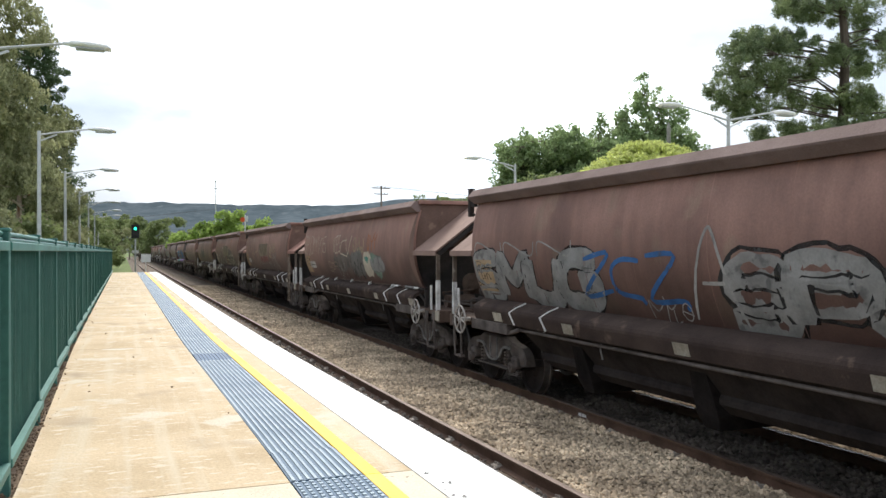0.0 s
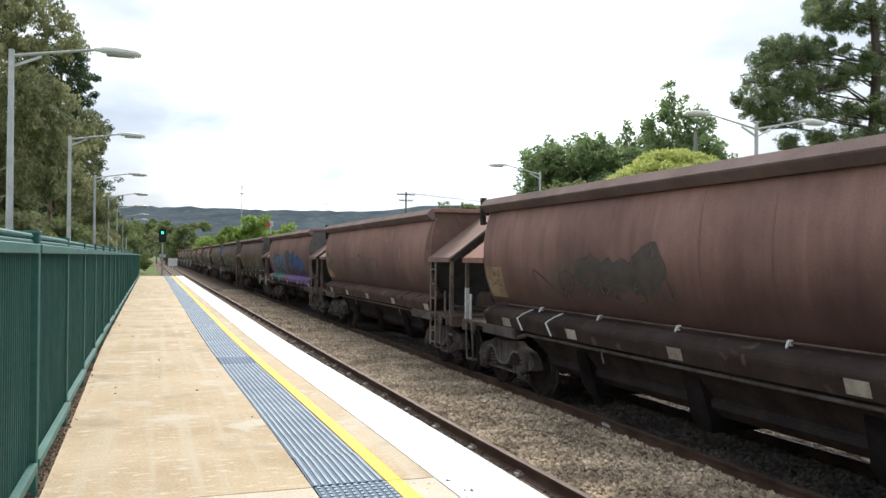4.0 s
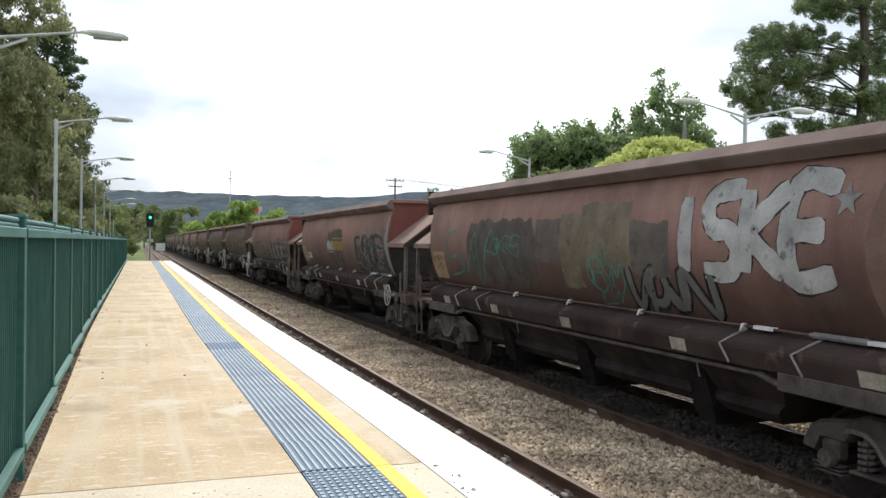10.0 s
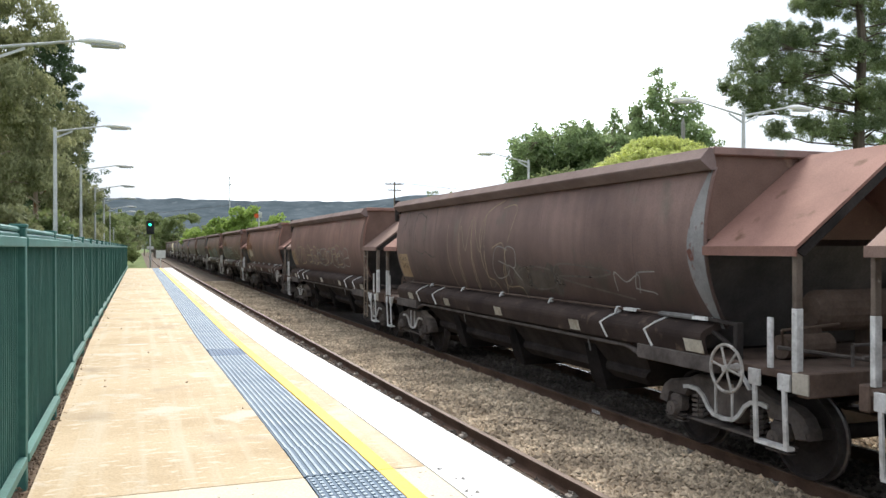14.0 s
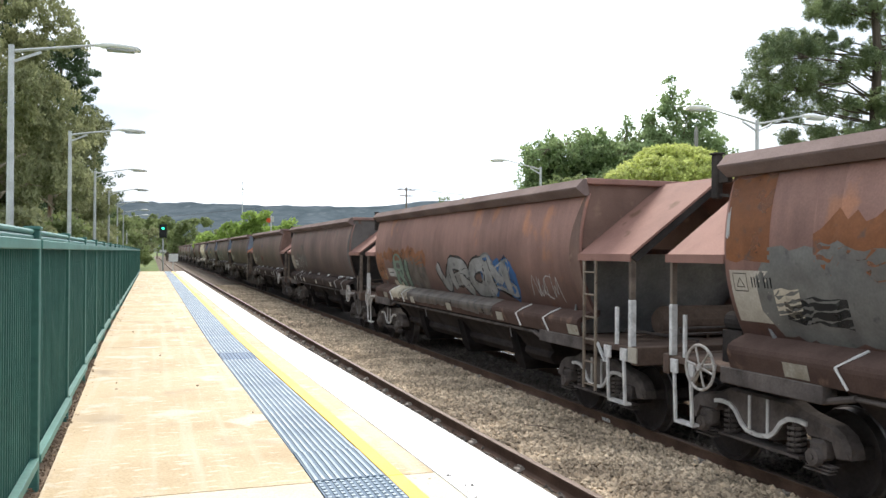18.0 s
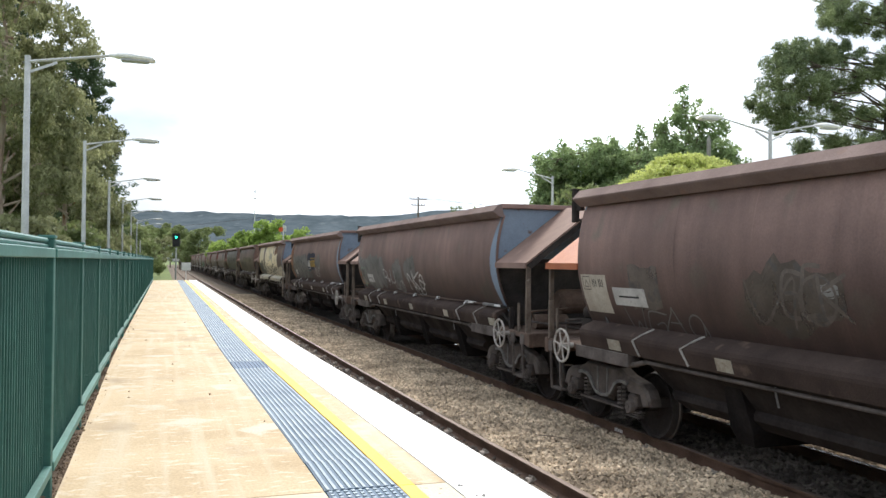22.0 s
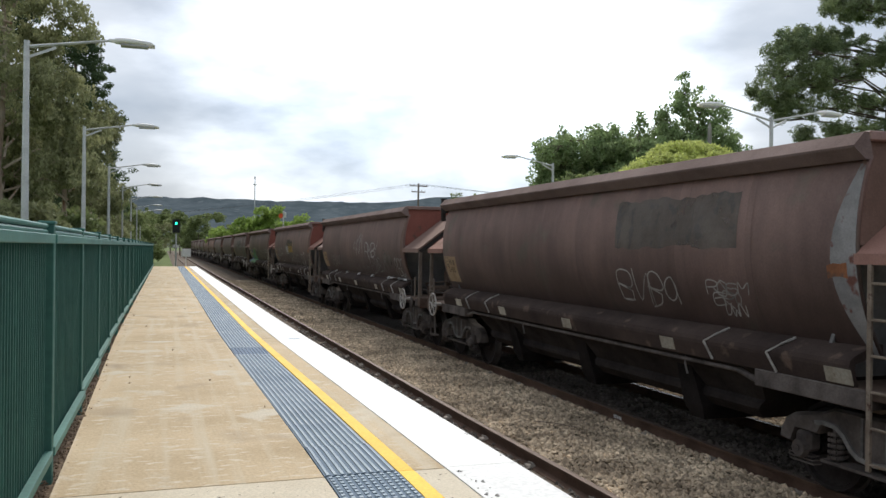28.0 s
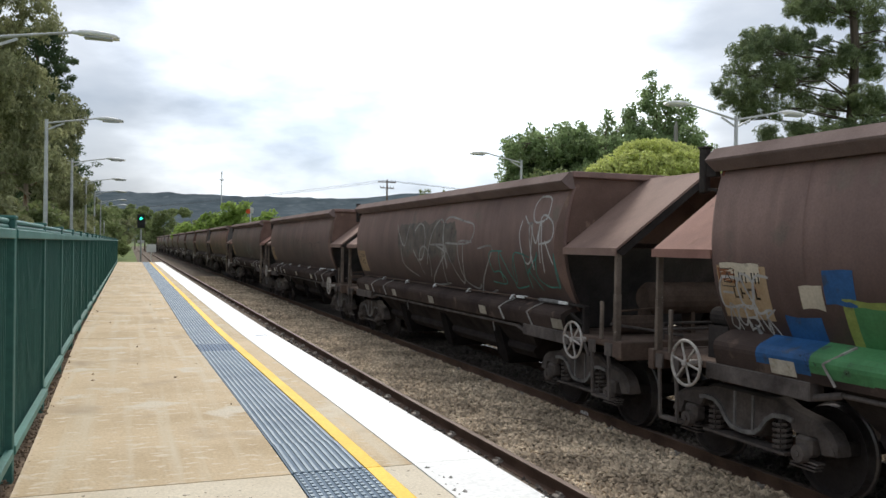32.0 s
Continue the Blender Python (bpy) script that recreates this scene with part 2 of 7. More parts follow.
TACTILE = mat("tactile_blue_grey", (0.064, 0.110, 0.165), (0.108, 0.162, 0.220), scale=1.2, rough=0.7, bump=0.1, fine=80, vary=0.0)
TACTILE_RIB = mat("tactile_rib_worn", (0.19, 0.255, 0.32), (0.32, 0.385, 0.43), scale=3, rough=0.6, bump=0.1, fine=110, vary=0.0)
TACTILE_DARK = mat("tactile_new_blue", (0.025, 0.075, 0.150), (0.045, 0.10, 0.19), scale=2, rough=0.6, bump=0.1, fine=80)
GREEN = mat("green_fence_paint", (0.038, 0.110, 0.093), (0.058, 0.157, 0.133), scale=1.3, rough=0.7, bump=0.06, fine=30, vary=0.12, spec=0.2, c3=(0.042, 0.118, 0.098), spots=-0.03)
GREEN_RAIL = mat("green_rail_pale", (0.040, 0.135, 0.115), (0.072, 0.205, 0.175), scale=1.6, rough=0.55, bump=0.05, fine=40)
SOIL = mat("leaf_litter_soil", (0.10, 0.065, 0.04), (0.22, 0.16, 0.11), scale=9, rough=1.0, bump=0.8, fine=50)
GRASS = mat("rough_grass", (0.06, 0.10, 0.025), (0.16, 0.20, 0.06), scale=0.35, rough=1.0, bump=0.8, fine=14)
BALLAST = mat("ballast_bed", (0.07, 0.055, 0.042), (0.20, 0.155, 0.115), scale=5, rough=1.0, bump=1.0, fine=26)
STONE = mat("ballast_stone", (0.24, 0.188, 0.134), (0.63, 0.508, 0.366), scale=1.2, rough=0.95, bump=0.3, fine=40, island=1.0)
# bed tint holds the shade beneath the train
BALLAST_SHADED = mat("shaded_ballast_bed", (0.05, 0.042, 0.038), (0.12, 0.10, 0.088), scale=5, rough=1.0, bump=1.0, fine=26)
# darker stones for the train's shade, reused between the platform rails
STONE_DARK = mat("dark_ballast_stone", (0.07, 0.06, 0.052), (0.17, 0.145, 0.125), scale=1.2, rough=0.95, bump=0.3, fine=40, island=0.75)
RAIL_RUST = mat("rail_rust", (0.060, 0.033, 0.021), (0.125, 0.075, 0.052), scale=2, rough=0.85, bump=0.2, fine=40)
RAIL_TOP = mat("rail_running_surface", (0.10, 0.07, 0.055), (0.17, 0.125, 0.10), scale=2, rough=0.6, metal=0.3, bump=0.04, fine=40)
RAIL_SHINE = mat("rail_polished", (0.45, 0.44, 0.43), (0.60, 0.59, 0.58), scale=2, rough=0.25, metal=0.9, bump=0.02, fine=40)
SLEEPER = mat("concrete_sleeper", (0.24, 0.21, 0.18), (0.36, 0.32, 0.28), scale=4, rough=0.95, bump=0.3, fine=40)
GALV = mat("galvanised_steel", (0.42, 0.43, 0.43), (0.55, 0.56, 0.56), scale=3, rough=0.5, metal=0.5, bump=0.03, fine=40)
LAMP_GREY = mat("lamp_housing_grey", (0.66, 0.66, 0.65), (0.80, 0.80, 0.79), scale=3, rough=0.5, bump=0.03, fine=40)
LENS = mat("lamp_lens", (0.30, 0.31, 0.32), (0.40, 0.41, 0.42), scale=6, rough=0.25, bump=0.05, fine=60)
BLACK = mat("black_paint", (0.012, 0.012, 0.013), (0.03, 0.03, 0.03), scale=3, rough=0.6, bump=0.1, fine=30)
WOOD_POLE = mat("weathered_pole_wood", (0.13, 0.10, 0.08), (0.22, 0.18, 0.15), scale=3, rough=0.95, bump=0.3, fine=20, stretch=(1, 1, 0.1))
WHITE_STEEL = mat("white_painted_steel", (0.42, 0.41, 0.39), (0.72, 0.71, 0.69), scale=7, rough=0.6, bump=0.08, fine=40, c3=(0.20, 0.13, 0.10), spots=-0.04)
IRON = mat("brake_dusted_iron", (0.062, 0.052, 0.048), (0.155, 0.133, 0.120), scale=3, rough=0.9, bump=0.3, fine=35, spec=0.12)
IRON_DARK = mat("sooty_iron", (0.024, 0.021, 0.020), (0.058, 0.050, 0.046), scale=2, rough=0.95, bump=0.3, fine=30, spec=0.06)
DECK = mat("rusty_deck_steel", (0.075, 0.049, 0.038), (0.155, 0.108, 0.083), scale=3, rough=0.9, bump=0.2, fine=35)
TYRE = mat("wheel_tread_steel", (0.10, 0.09, 0.085), (0.22, 0.20, 0.19), scale=4, rough=0.4, metal=0.7, bump=0.05, fine=40)
REFLECT = mat("reflector_plate", (0.27, 0.235, 0.18), (0.46, 0.43, 0.36), scale=5, rough=0.5, bump=0.06, fine=40, vary=0.5, c3=(0.20, 0.14, 0.09), spots=-0.02)
PANEL_TAN = mat("faded_number_panel", (0.26, 0.17, 0.09), (0.38, 0.28, 0.17), scale=3, rough=0.7, bump=0.06, fine=40, c3=(0.26, 0.12, 0.06), spots=0.0)
PANEL_WHITE = mat("dirty_white_panel", (0.32, 0.28, 0.22), (0.46, 0.42, 0.35), scale=3, rough=0.7, bump=0.06, fine=40)


# ---- mesh helpers ----
def part(name, bm, material, parent=None, label="", at=None):
    """Links a bmesh as one mesh object under a thing or a part."""
    me = bpy.data.meshes.new(name)
    bm.to_mesh(me)
    bm.free()
    for m in (material if isinstance(material, (list, tuple)) else [material]):
        me.materials.append(m)
    ob = new(name, me)
    if parent is not None:
        ob.parent = parent
    if at is not None:
        ob.matrix_basis = at
    return tagged(ob, label)


def put(name, me, parent, at):
    """One more object on a mesh that is there already."""
    ob = new(name, me)
    ob.parent = parent
    ob.matrix_basis = at
    return ob


def raw(name, verts, faces, material, parent=None, label=""):
    me = bpy.data.meshes.new(name)
    me.from_pydata([tuple(v) for v in verts], [], [tuple(f) for f in faces])
    for m in (material if isinstance(material, (list, tuple)) else [material]):
        me.materials.append(m)
    ob = new(name, me)
    if parent is not None:
        ob.parent = parent
    return tagged(ob, label)


def box(bm, x0, x1, y0, y1, z0, z1, bevel=0.0, turn=None):
    got = bmesh.ops.create_cube(bm, size=1.0)
    vs = got['verts']
    m = Matrix.Translation(((x0 + x1) / 2, (y0 + y1) / 2, (z0 + z1) / 2))
    if turn is not None:
        m = m @ turn
    bmesh.ops.transform(bm, matrix=m @ Matrix.Diagonal((x1 - x0, y1 - y0, z1 - z0, 1)), verts=vs)
    if bevel:
        es = list({e for v in vs for e in v.link_edges})
        bmesh.ops.bevel(bm, geom=es, offset=bevel, segments=1, affect='EDGES')
    return bm


def rod(bm, a, b, r, r2=None, sides=8):
    a, b = Vector(a), Vector(b)
    d = b - a
    q = d.to_track_quat('Z', 'Y').to_matrix().to_4x4()
    m = Matrix.Translation((a + b) / 2) @ q
    bmesh.ops.create_cone(bm, cap_ends=True, segments=sides, radius1=r, radius2=r if r2 is None else r2, depth=d.length, matrix=m)
    return bm


def bar(bm, a, b, w, h):
    """A flat bar from a to b, w wide and h thick."""
    a, b = Vector(a), Vector(b)
    d = b - a
    q = d.to_track_quat('Z', 'Y').to_matrix().to_4x4()
    got = bmesh.ops.create_cube(bm, size=1.0)
    bmesh.ops.transform(bm, matrix=Matrix.Translation((a + b) / 2) @ q @ Matrix.Diagonal((w, h, d.length, 1)), verts=got['verts'])
    return bm


def loft(bm, rings, close=True, caps=True):
    """Skin over rings of equal length."""
    vs = [[bm.verts.new(p) for p in ring] for ring in rings]
    n = len(rings[0])
    for a, b in zip(vs, vs[1:]):
        for i in range(n if close else n - 1):
            j = (i + 1) % n
            bm.faces.new((a[i], a[j], b[j], b[i]))
    if caps and close:
        bm.faces.new(list(reversed(vs[0])))
        bm.faces.new(vs[-1])
    bmesh.ops.recalc_face_normals(bm, faces=bm.faces[:])
    return bm


def prism(bm, outline, y0, y1):
    """An (x, z) outline drawn out along y."""
    return loft(bm, [[(x, y0, z) for x, z in outline], [(x, y1, z) for x, z in outline]])


def smooth(ob):
    for p in ob.data.polygons:
        p.use_smooth = True
    return ob


def B():
    return bmesh.new()


def bend(y):
    """The platform side drifts a little towards the fence along its first metres."""
    u = min(1.0, max(0.0, (y - 3.2) / 9.0))
    return -0.088 * u * u * (3 - 2 * u) - 0.0006 * max(0, y - 12)


def run_along(y0, y1):
    """Stations from y0 to y1, close together where the edge bends."""
    inner = [q for q in [3.2 + 0.75 * k for k in range(13)] + [20, 30, 40] if y0 + 0.05 < q < y1 - 0.05]
    return [y0] + inner + [y1]


def strip(bm, x0, x1, y0, y1, z0, z1):
    """A long block that follows the platform's line."""
    return loft(bm, [[(x0 + bend(y), y, z0), (x1 + bend(y), y, z0), (x1 + bend(y), y, z1), (x0 + bend(y), y, z1)] for y in run_along(y0, y1)])


# ---- ground and tracks ----
ground = tagged(new("ground"), "rough green and dry grass around the railway", "ground", kind="structure")
bm = B()
N = 40
side = [-3800 + 7600 * i / N for i in range(N + 1)]
gv = [[bm.verts.new((x, y + 1500, -1.55)) for x in side] for y in side]
for j in range(N):
    for i in range(N):
        bm.faces.new((gv[j][i], gv[j][i + 1], gv[j + 1][i + 1], gv[j + 1][i]))
part("grass_sheet", bm, GRASS, ground)

bed = tagged(new("track_bed"), "grey-brown crushed stone ballast under two tracks", "ballast", kind="structure")
bm = B()
prism(bm, [(1.0, -1.545), (1.6, RAIL - 0.17), (5.98, RAIL - 0.15), (6.0, -1.545)], -30, 420)
part("ballast_bank", bm, BALLAST, bed)
# bank between the train's rails, its shade put into the colour
bm = B()
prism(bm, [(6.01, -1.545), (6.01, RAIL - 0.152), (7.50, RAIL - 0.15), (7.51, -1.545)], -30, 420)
part("oily_ballast_bank", bm, BALLAST_SHADED, bed, "blackened ballast under the passing train")

bm = B()
prism(bm, [(7.52, -1.545), (7.52, RAIL - 0.15), (8.6, RAIL - 0.15), (8.8, -1.545)], -30, 420)
part("far_ballast_bank", bm, BALLAST, bed)


def stones(name, count, xs, ys, top, size, material, parent, seed, power=1.0):
    """Loose broken stones scattered over a strip."""
    rs = np.random.RandomState(seed)
    base = np.array([(1, 0, 0), (-1, 0, 0), (0, 1, 0), (0, -1, 0), (0, 0, 1), (0, 0, -1)], float)
    tri = np.array([(0, 2, 4), (2, 1, 4), (1, 3, 4), (3, 0, 4), (2, 0, 5), (1, 2, 5), (3, 1, 5), (0, 3, 5)])
    v = base[None] * rs.uniform(0.55, 1.25, (count, 6, 1)) + rs.uniform(-0.25, 0.25, (count, 6, 3))
    ang = rs.uniform(0, 6.283, count)
    c, s = np.cos(ang), np.sin(ang)
    x, y = v[:, :, 0].copy(), v[:, :, 1].copy()
    v[:, :, 0], v[:, :, 1] = x * c[:, None] - y * s[:, None], x * s[:, None] + y * c[:, None]
    v *= (rs.uniform(0.6, 1.3, count) * size)[:, None, None]
    v[:, :, 2] *= 0.75
    px = rs.uniform(xs[0], xs[1], count)
    py = ys[0] + (ys[1] - ys[0]) * rs.uniform(0, 1, count) ** power
    pz = top + rs.uniform(-0.4, 0.5, count) * size
    v += np.stack([px, py, pz], 1)[:, None, :]
    f = tri[None] + (np.arange(count) * 6)[:, None, None]
    return tagged(raw(name, v.reshape(-1, 3).tolist(), f.reshape(-1, 3).tolist(), material, parent), kind="stuff")


stones("loose_ballast", 34000, (3.98, 6.0), (4.5, 26), RAIL - 0.135, 0.036, STONE, bed, 3, 1.25)
stones("loose_ballast", 9000, (3.98, 6.0), (-7, 4.6), RAIL - 0.135, 0.036, STONE, bed, 9)
stones("loose_ballast", 12000, (4.05, 5.98), (24, 60), RAIL - 0.14, 0.045, STONE, bed, 4)
stones("loose_ballast", 7000, (7.72, 8.6), (6, 30), RAIL - 0.13, 0.036, STONE, bed, 8, 1.2)
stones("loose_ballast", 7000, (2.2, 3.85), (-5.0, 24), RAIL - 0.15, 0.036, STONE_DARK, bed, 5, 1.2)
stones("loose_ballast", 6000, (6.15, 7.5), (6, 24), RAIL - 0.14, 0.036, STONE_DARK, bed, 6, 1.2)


def rprism(bm, bent, outline):
    return loft(bm, [[(x + (bend(y) if bent else 0), y, z) for x, z in outline] for y in (run_along(-30, 420) if bent else (-30, 420))])


def rail_line(x, name, shine, bent=False):
    thing = tagged(new(name), "rust-brown steel rail on ballast" if not shine else "steel rail with a polished top beneath the train", "rail", group="rails", kind="structure")
    thing.location = (x, 0, RAIL)
    bm = B()
    rprism(bm, bent, [(-0.07, -0.165), (0.07, -0.165), (0.07, -0.15), (0.012, -0.125), (0.012, -0.045), (0.035, -0.035), (0.035, -0.004), (-0.035, -0.004), (-0.035, -0.035), (-0.012, -0.045), (-0.012, -0.125), (-0.07, -0.15)])
    part("rail_section", bm, RAIL_RUST, thing)
    bm = B()
    rprism(bm, bent, [(-0.035, -0.0035), (0.035, -0.0035), (0.027, 0.0), (-0.027, 0.0)])
    part("rail_head", bm, RAIL_SHINE if shine else RAIL_TOP, thing, "polished running surface" if shine else "dull running surface")
    return thing


for gx in (-0.7525, 0.7525):
    rail_line(TRACK_X + gx + 0.04, "rail", False, True)
rail_line(TRAIN_X - 0.7525, "rail", False)
rail_line(TRAIN_X + 0.7525, "rail", True)

bm = B()
box(bm, -1.25, 1.25, -0.11, 0.11, -0.16, 0.0, 0.02)
sl_me = part("sleeper", bm, SLEEPER, bed, at=pose(TRAIN_X, -3, RAIL - 0.160)).data
for k in range(1, 110):
    put("sleeper", sl_me, bed, pose(TRAIN_X, -3 + 0.68 * k, RAIL - 0.160))
for k in range(60):
    put("sleeper", sl_me, bed, pose(TRACK_X, -3 + 0.68 * k, RAIL - 0.175))
bm = B()
box(bm, -0.10, 0.02, -0.06, 0.06, -0.01, 0.035, 0.012)
rod(bm, (-0.07, -0.05, 0.04), (-0.02, 0.05, 0.05), 0.011, sides=6)
rod(bm, (-0.03, -0.06, 0.05), (-0.09, 0.03, 0.03), 0.011, sides=6)
clip_me = part("rail_clip", bm, SLEEPER, bed, "pale spring clip", at=pose(TRAIN_X - 0.83, 5.3, RAIL - 0.15)).data
for k in range(1, 34):
    put("rail_clip", clip_me, bed, pose(TRAIN_X - 0.83, 5.3 + 1.36 * k, RAIL - 0.15))
for k in range(34):
    put("rail_clip", clip_me, bed, pose(TRACK_X + 0.71 + bend(4.3 + 1.36 * k), 4.3 + 1.36 * k, RAIL - 0.155, 0, 0, 180))

# ---- platform ----
platform = tagged(new("platform"), "worn tan concrete railway platform with painted edge lines", "platform", kind="structure")
EDGE, END = 1.775, 48.0
bm = B()
wall_section = [(-3.6, -1.6), (-3.6, -0.10), (EDGE - 0.02, -0.10), (EDGE - 0.02, -0.16), (EDGE - 0.12, -0.16), (EDGE - 0.12, -1.6)]
loft(bm, [[(x + bend(y), y, z) for x, z in wall_section] for y in run_along(-8, END)])
part("platform_wall", bm, CONCRETE_OLD, platform, "dark stained concrete platform wall")
bm = B()
strip(bm, -0.66, -0.44, -8, END, -0.12, -0.035)
part("soil_strip", bm, SOIL, platform, "strip of soil and dead leaves")
bm = B()
box(bm, -3.6, -0.661, -8, END, -0.12, -0.03)
part("verge", bm, GRASS, platform)
cuts = [-8, -2.0, 4.05, 10.4, 16.8, 23.2, 29.6, 36.0, 42.4, END]
for k, (a, b) in enumerate(zip(cuts, cuts[1:])):
    for x0, x1 in ((-0.475, 0.757), (1.219, 1.383)):
        bm = B()
        strip(bm, x0, x1, a + 0.006, b - 0.006, -0.095, 0.0)
        part("slab", bm, CONCRETE_PALE if k == 1 else CONCRETE, platform)
    bm = B()
    strip(bm, 1.387, EDGE, a + 0.003, b - 0.003, -0.115, 0.004)
    part("edge_slab", bm, WHITE_LINE, platform, "white painted coping")
    bm = B()
    strip(bm, 1.133, 1.215, a + 0.003, b - 0.003, -0.095, 0.003)
    part("yellow_line", bm, YELLOW_LINE, platform, "yellow painted safety line")
# tactile strip
TACTILE_WORN = mat("tactile_rib_stained", (0.035, 0.09, 0.16), (0.08, 0.13, 0.20), scale=3, rough=0.6, bump=0.1, fine=90)
W0, W1 = 0.762, 1.128
for kind_of, base_m in (("ribbed", TACTILE), ("dark", TACTILE_DARK), ("dashed", TACTILE)):
    bm = B()
    if kind_of == "dark":
        box(bm, 0, 0.22, 0.0005, 0.5995, -0.05, 0.002)
        box(bm, 0.22, W1 - W0, 0.0005, 0.5995, -0.05, 0.002)
    else:
        box(bm, 0, W1 - W0, 0.0005, 0.5995, -0.05, 0.002)
    n0 = len(bm.faces)
    for r in range(10):
        cx = 0.018 + r * (W1 - W0 - 0.036) / 9
        if kind_of == "dashed":
            for s in range(12):
                box(bm, cx - 0.009, cx + 0.009, 0.012 + s * 0.05, 0.040 + s * 0.05, 0.002, 0.008)
        else:
            box(bm, cx - 0.0075, cx + 0.0075, 0.0, 0.6, 0.002, 0.0075)
    bm.faces.ensure_lookup_table()
    for f in bm.faces[n0:]:
        f.material_index = 1
    ob = part("tactile_tile", bm, [base_m, TACTILE_RIB if kind_of != "dark" else TACTILE_WORN], platform, "ribbed blue-grey tactile paving")
    if kind_of == "ribbed":
        rib_me, ob.location = ob.data, (W0 + bend(4.3), 4.06, 0)
    elif kind_of == "dark":
        dark_me, ob.location = ob.data, (W0 + bend(9), 4.06 + 8 * 0.6, 0)
    else:
        dash_me, ob.location = ob.data, (W0, 4.04 - 0.6, 0)
for k in range(1, 73):
    if k != 8:
        put("tactile_tile", rib_me, platform, pose(W0 + bend(4.36 + 0.6 * k), 4.06 + 0.6 * k, 0, 0, 0, math.degrees(math.atan2(bend(4.06 + 0.6 * k) - bend(4.66 + 0.6 * k), 0.6))))
for k in range(2, 16):
    put("tactile_tile", dash_me, platform, pose(W0, 4.04 - 0.6 * k, 0))

# ---- green fence ----
fence = tagged(new("platform_fence"), "dark green steel picket fence along the platform", "fence", kind="structure")
FX, TOP, FY, STEP = -0.545, 1.225, 4.45, 1.75
bm = B()
box(bm, -0.035, 0.035, -0.035, 0.035, -0.12, TOP, 0.004)
box(bm, -0.041, 0.041, -0.041, 0.041, TOP, TOP + 0.02, 0.006)
post_me = part("post", bm, GREEN, fence, at=pose(FX, FY, 0)).data
bm = B()
for zz in (0.085, 1.135):
    box(bm, -0.02, 0.02, 0.037, STEP - 0.037, zz, zz + 0.045, 0.004)
rails_me = part("panel_rail", bm, GREEN_RAIL, fence, "sun-faded green rail", at=pose(FX + 0.022, FY, 0)).data
bm = B()
for zz in (1.178, 1.206):
    box(bm, -0.05, 0.012, 0.037, STEP - 0.037, zz, zz + 0.024, 0.008)
cap_me = part("top_rail", bm, GREEN_RAIL, fence, at=pose(FX, FY, 0)).data
bm = B()
prism(bm, [(-0.005, -0.005), (0.005, -0.005), (0.005, 0.005), (-0.005, 0.005)], 0, 1.07)
bmesh.ops.transform(bm, matrix=pose(0, 0, 0.07, 90, 0, 0), verts=bm.verts[:])
for v in bm.verts:
    v.co.z = abs(v.co.z)
pick_me = bpy.data.meshes.new("picket")
bm.to_mesh(pick_me)
bm.free()
pick_me.materials.append(GREEN)
bm = B()
for s in range(34):
    y0 = 0.05 + s * 0.0493
    v = [bm.verts.new((x, y, z)) for z in (0.08, 1.205) for x, y in ((0, y0), (-0.005, y0 + 0.012), (-0.005, y0 + 0.030), (0, y0 + 0.042), (0, y0 + 0.0493))]
    for q in range(4):
        bm.faces.new((v[q], v[q + 1], v[q + 6], v[q + 5]))
sheet_me = part("panel_sheet", bm, GREEN, fence, "ribbed green sheet", at=pose(FX - 0.012, FY, 0)).data
for k in range(-4, 25):
    y = FY + STEP * k
    if k:
        put("post", post_me, fence, pose(FX + 0.6 * bend(y + 0.85), y, 0))
        put("panel_rail", rails_me, fence, pose(FX + 0.6 * bend(y + 0.85) + 0.022, y, 0))
        put("top_rail", cap_me, fence, pose(FX + 0.6 * bend(y + 0.85), y, 0))
        put("panel_sheet", sheet_me, fence, pose(FX + 0.6 * bend(y + 0.85) - 0.022, y, 0))
    if -2 <= k < 8:
        for s in range(28):
            put("picket", pick_me, fence, pose(FX + 0.6 * bend(y + 0.85), y + 0.09 + s * 0.0585, 0))

# litter along the foot of the fence, marks and chips on the coping, oddments on the ballast
stones("leaf_litter", 3600, (-0.60, -0.445), (1.5, 26), -0.010, 0.010, SOIL, platform, 15, 1.5)
PALE_LEAF = mat("dead_leaves", (0.16, 0.10, 0.055), (0.34, 0.24, 0.14), scale=8, rough=0.9, bump=0.1, fine=60, island=0.7)
stones("leaf_litter", 90, (-0.60, -0.45), (1.5, 18), 0.000, 0.012, PALE_LEAF, platform, 16, 1.4)
stones("leaf_litter", 12, (-0.40, 0.70), (3.0, 22), 0.004, 0.012, PALE_LEAF, platform, 17, 1.2)
FADED_INK = mat("faded_blue_stencil", (0.30, 0.36, 0.46), (0.46, 0.52, 0.60), scale=20, rough=0.8, bump=0, fine=60)
for k in range(6):
    bm = B()
    box(bm, 0, 0.014, 0, 0.13 if k % 3 else 0.10, 0.0, 0.0012)
    part("stencil_mark", bm, FADED_INK, platform, at=pose(1.445 + 0.025 * k, 10.18 + 0.02 * (k % 2), 0.0045))
CHIP = mat("bare_chipped_concrete", (0.26, 0.25, 0.23), (0.40, 0.38, 0.35), scale=12, rough=0.95, bump=0.4, fine=60)
stones("paint_chip", 14, (1.41, 1.47), (3.4, 3.95), 0.0035, 0.011, CHIP, platform, 18)
stones("paint_chip", 60, (1.745, 1.775), (3.0, 22), 0.002, 0.010, CHIP, platform, 19, 1.3)
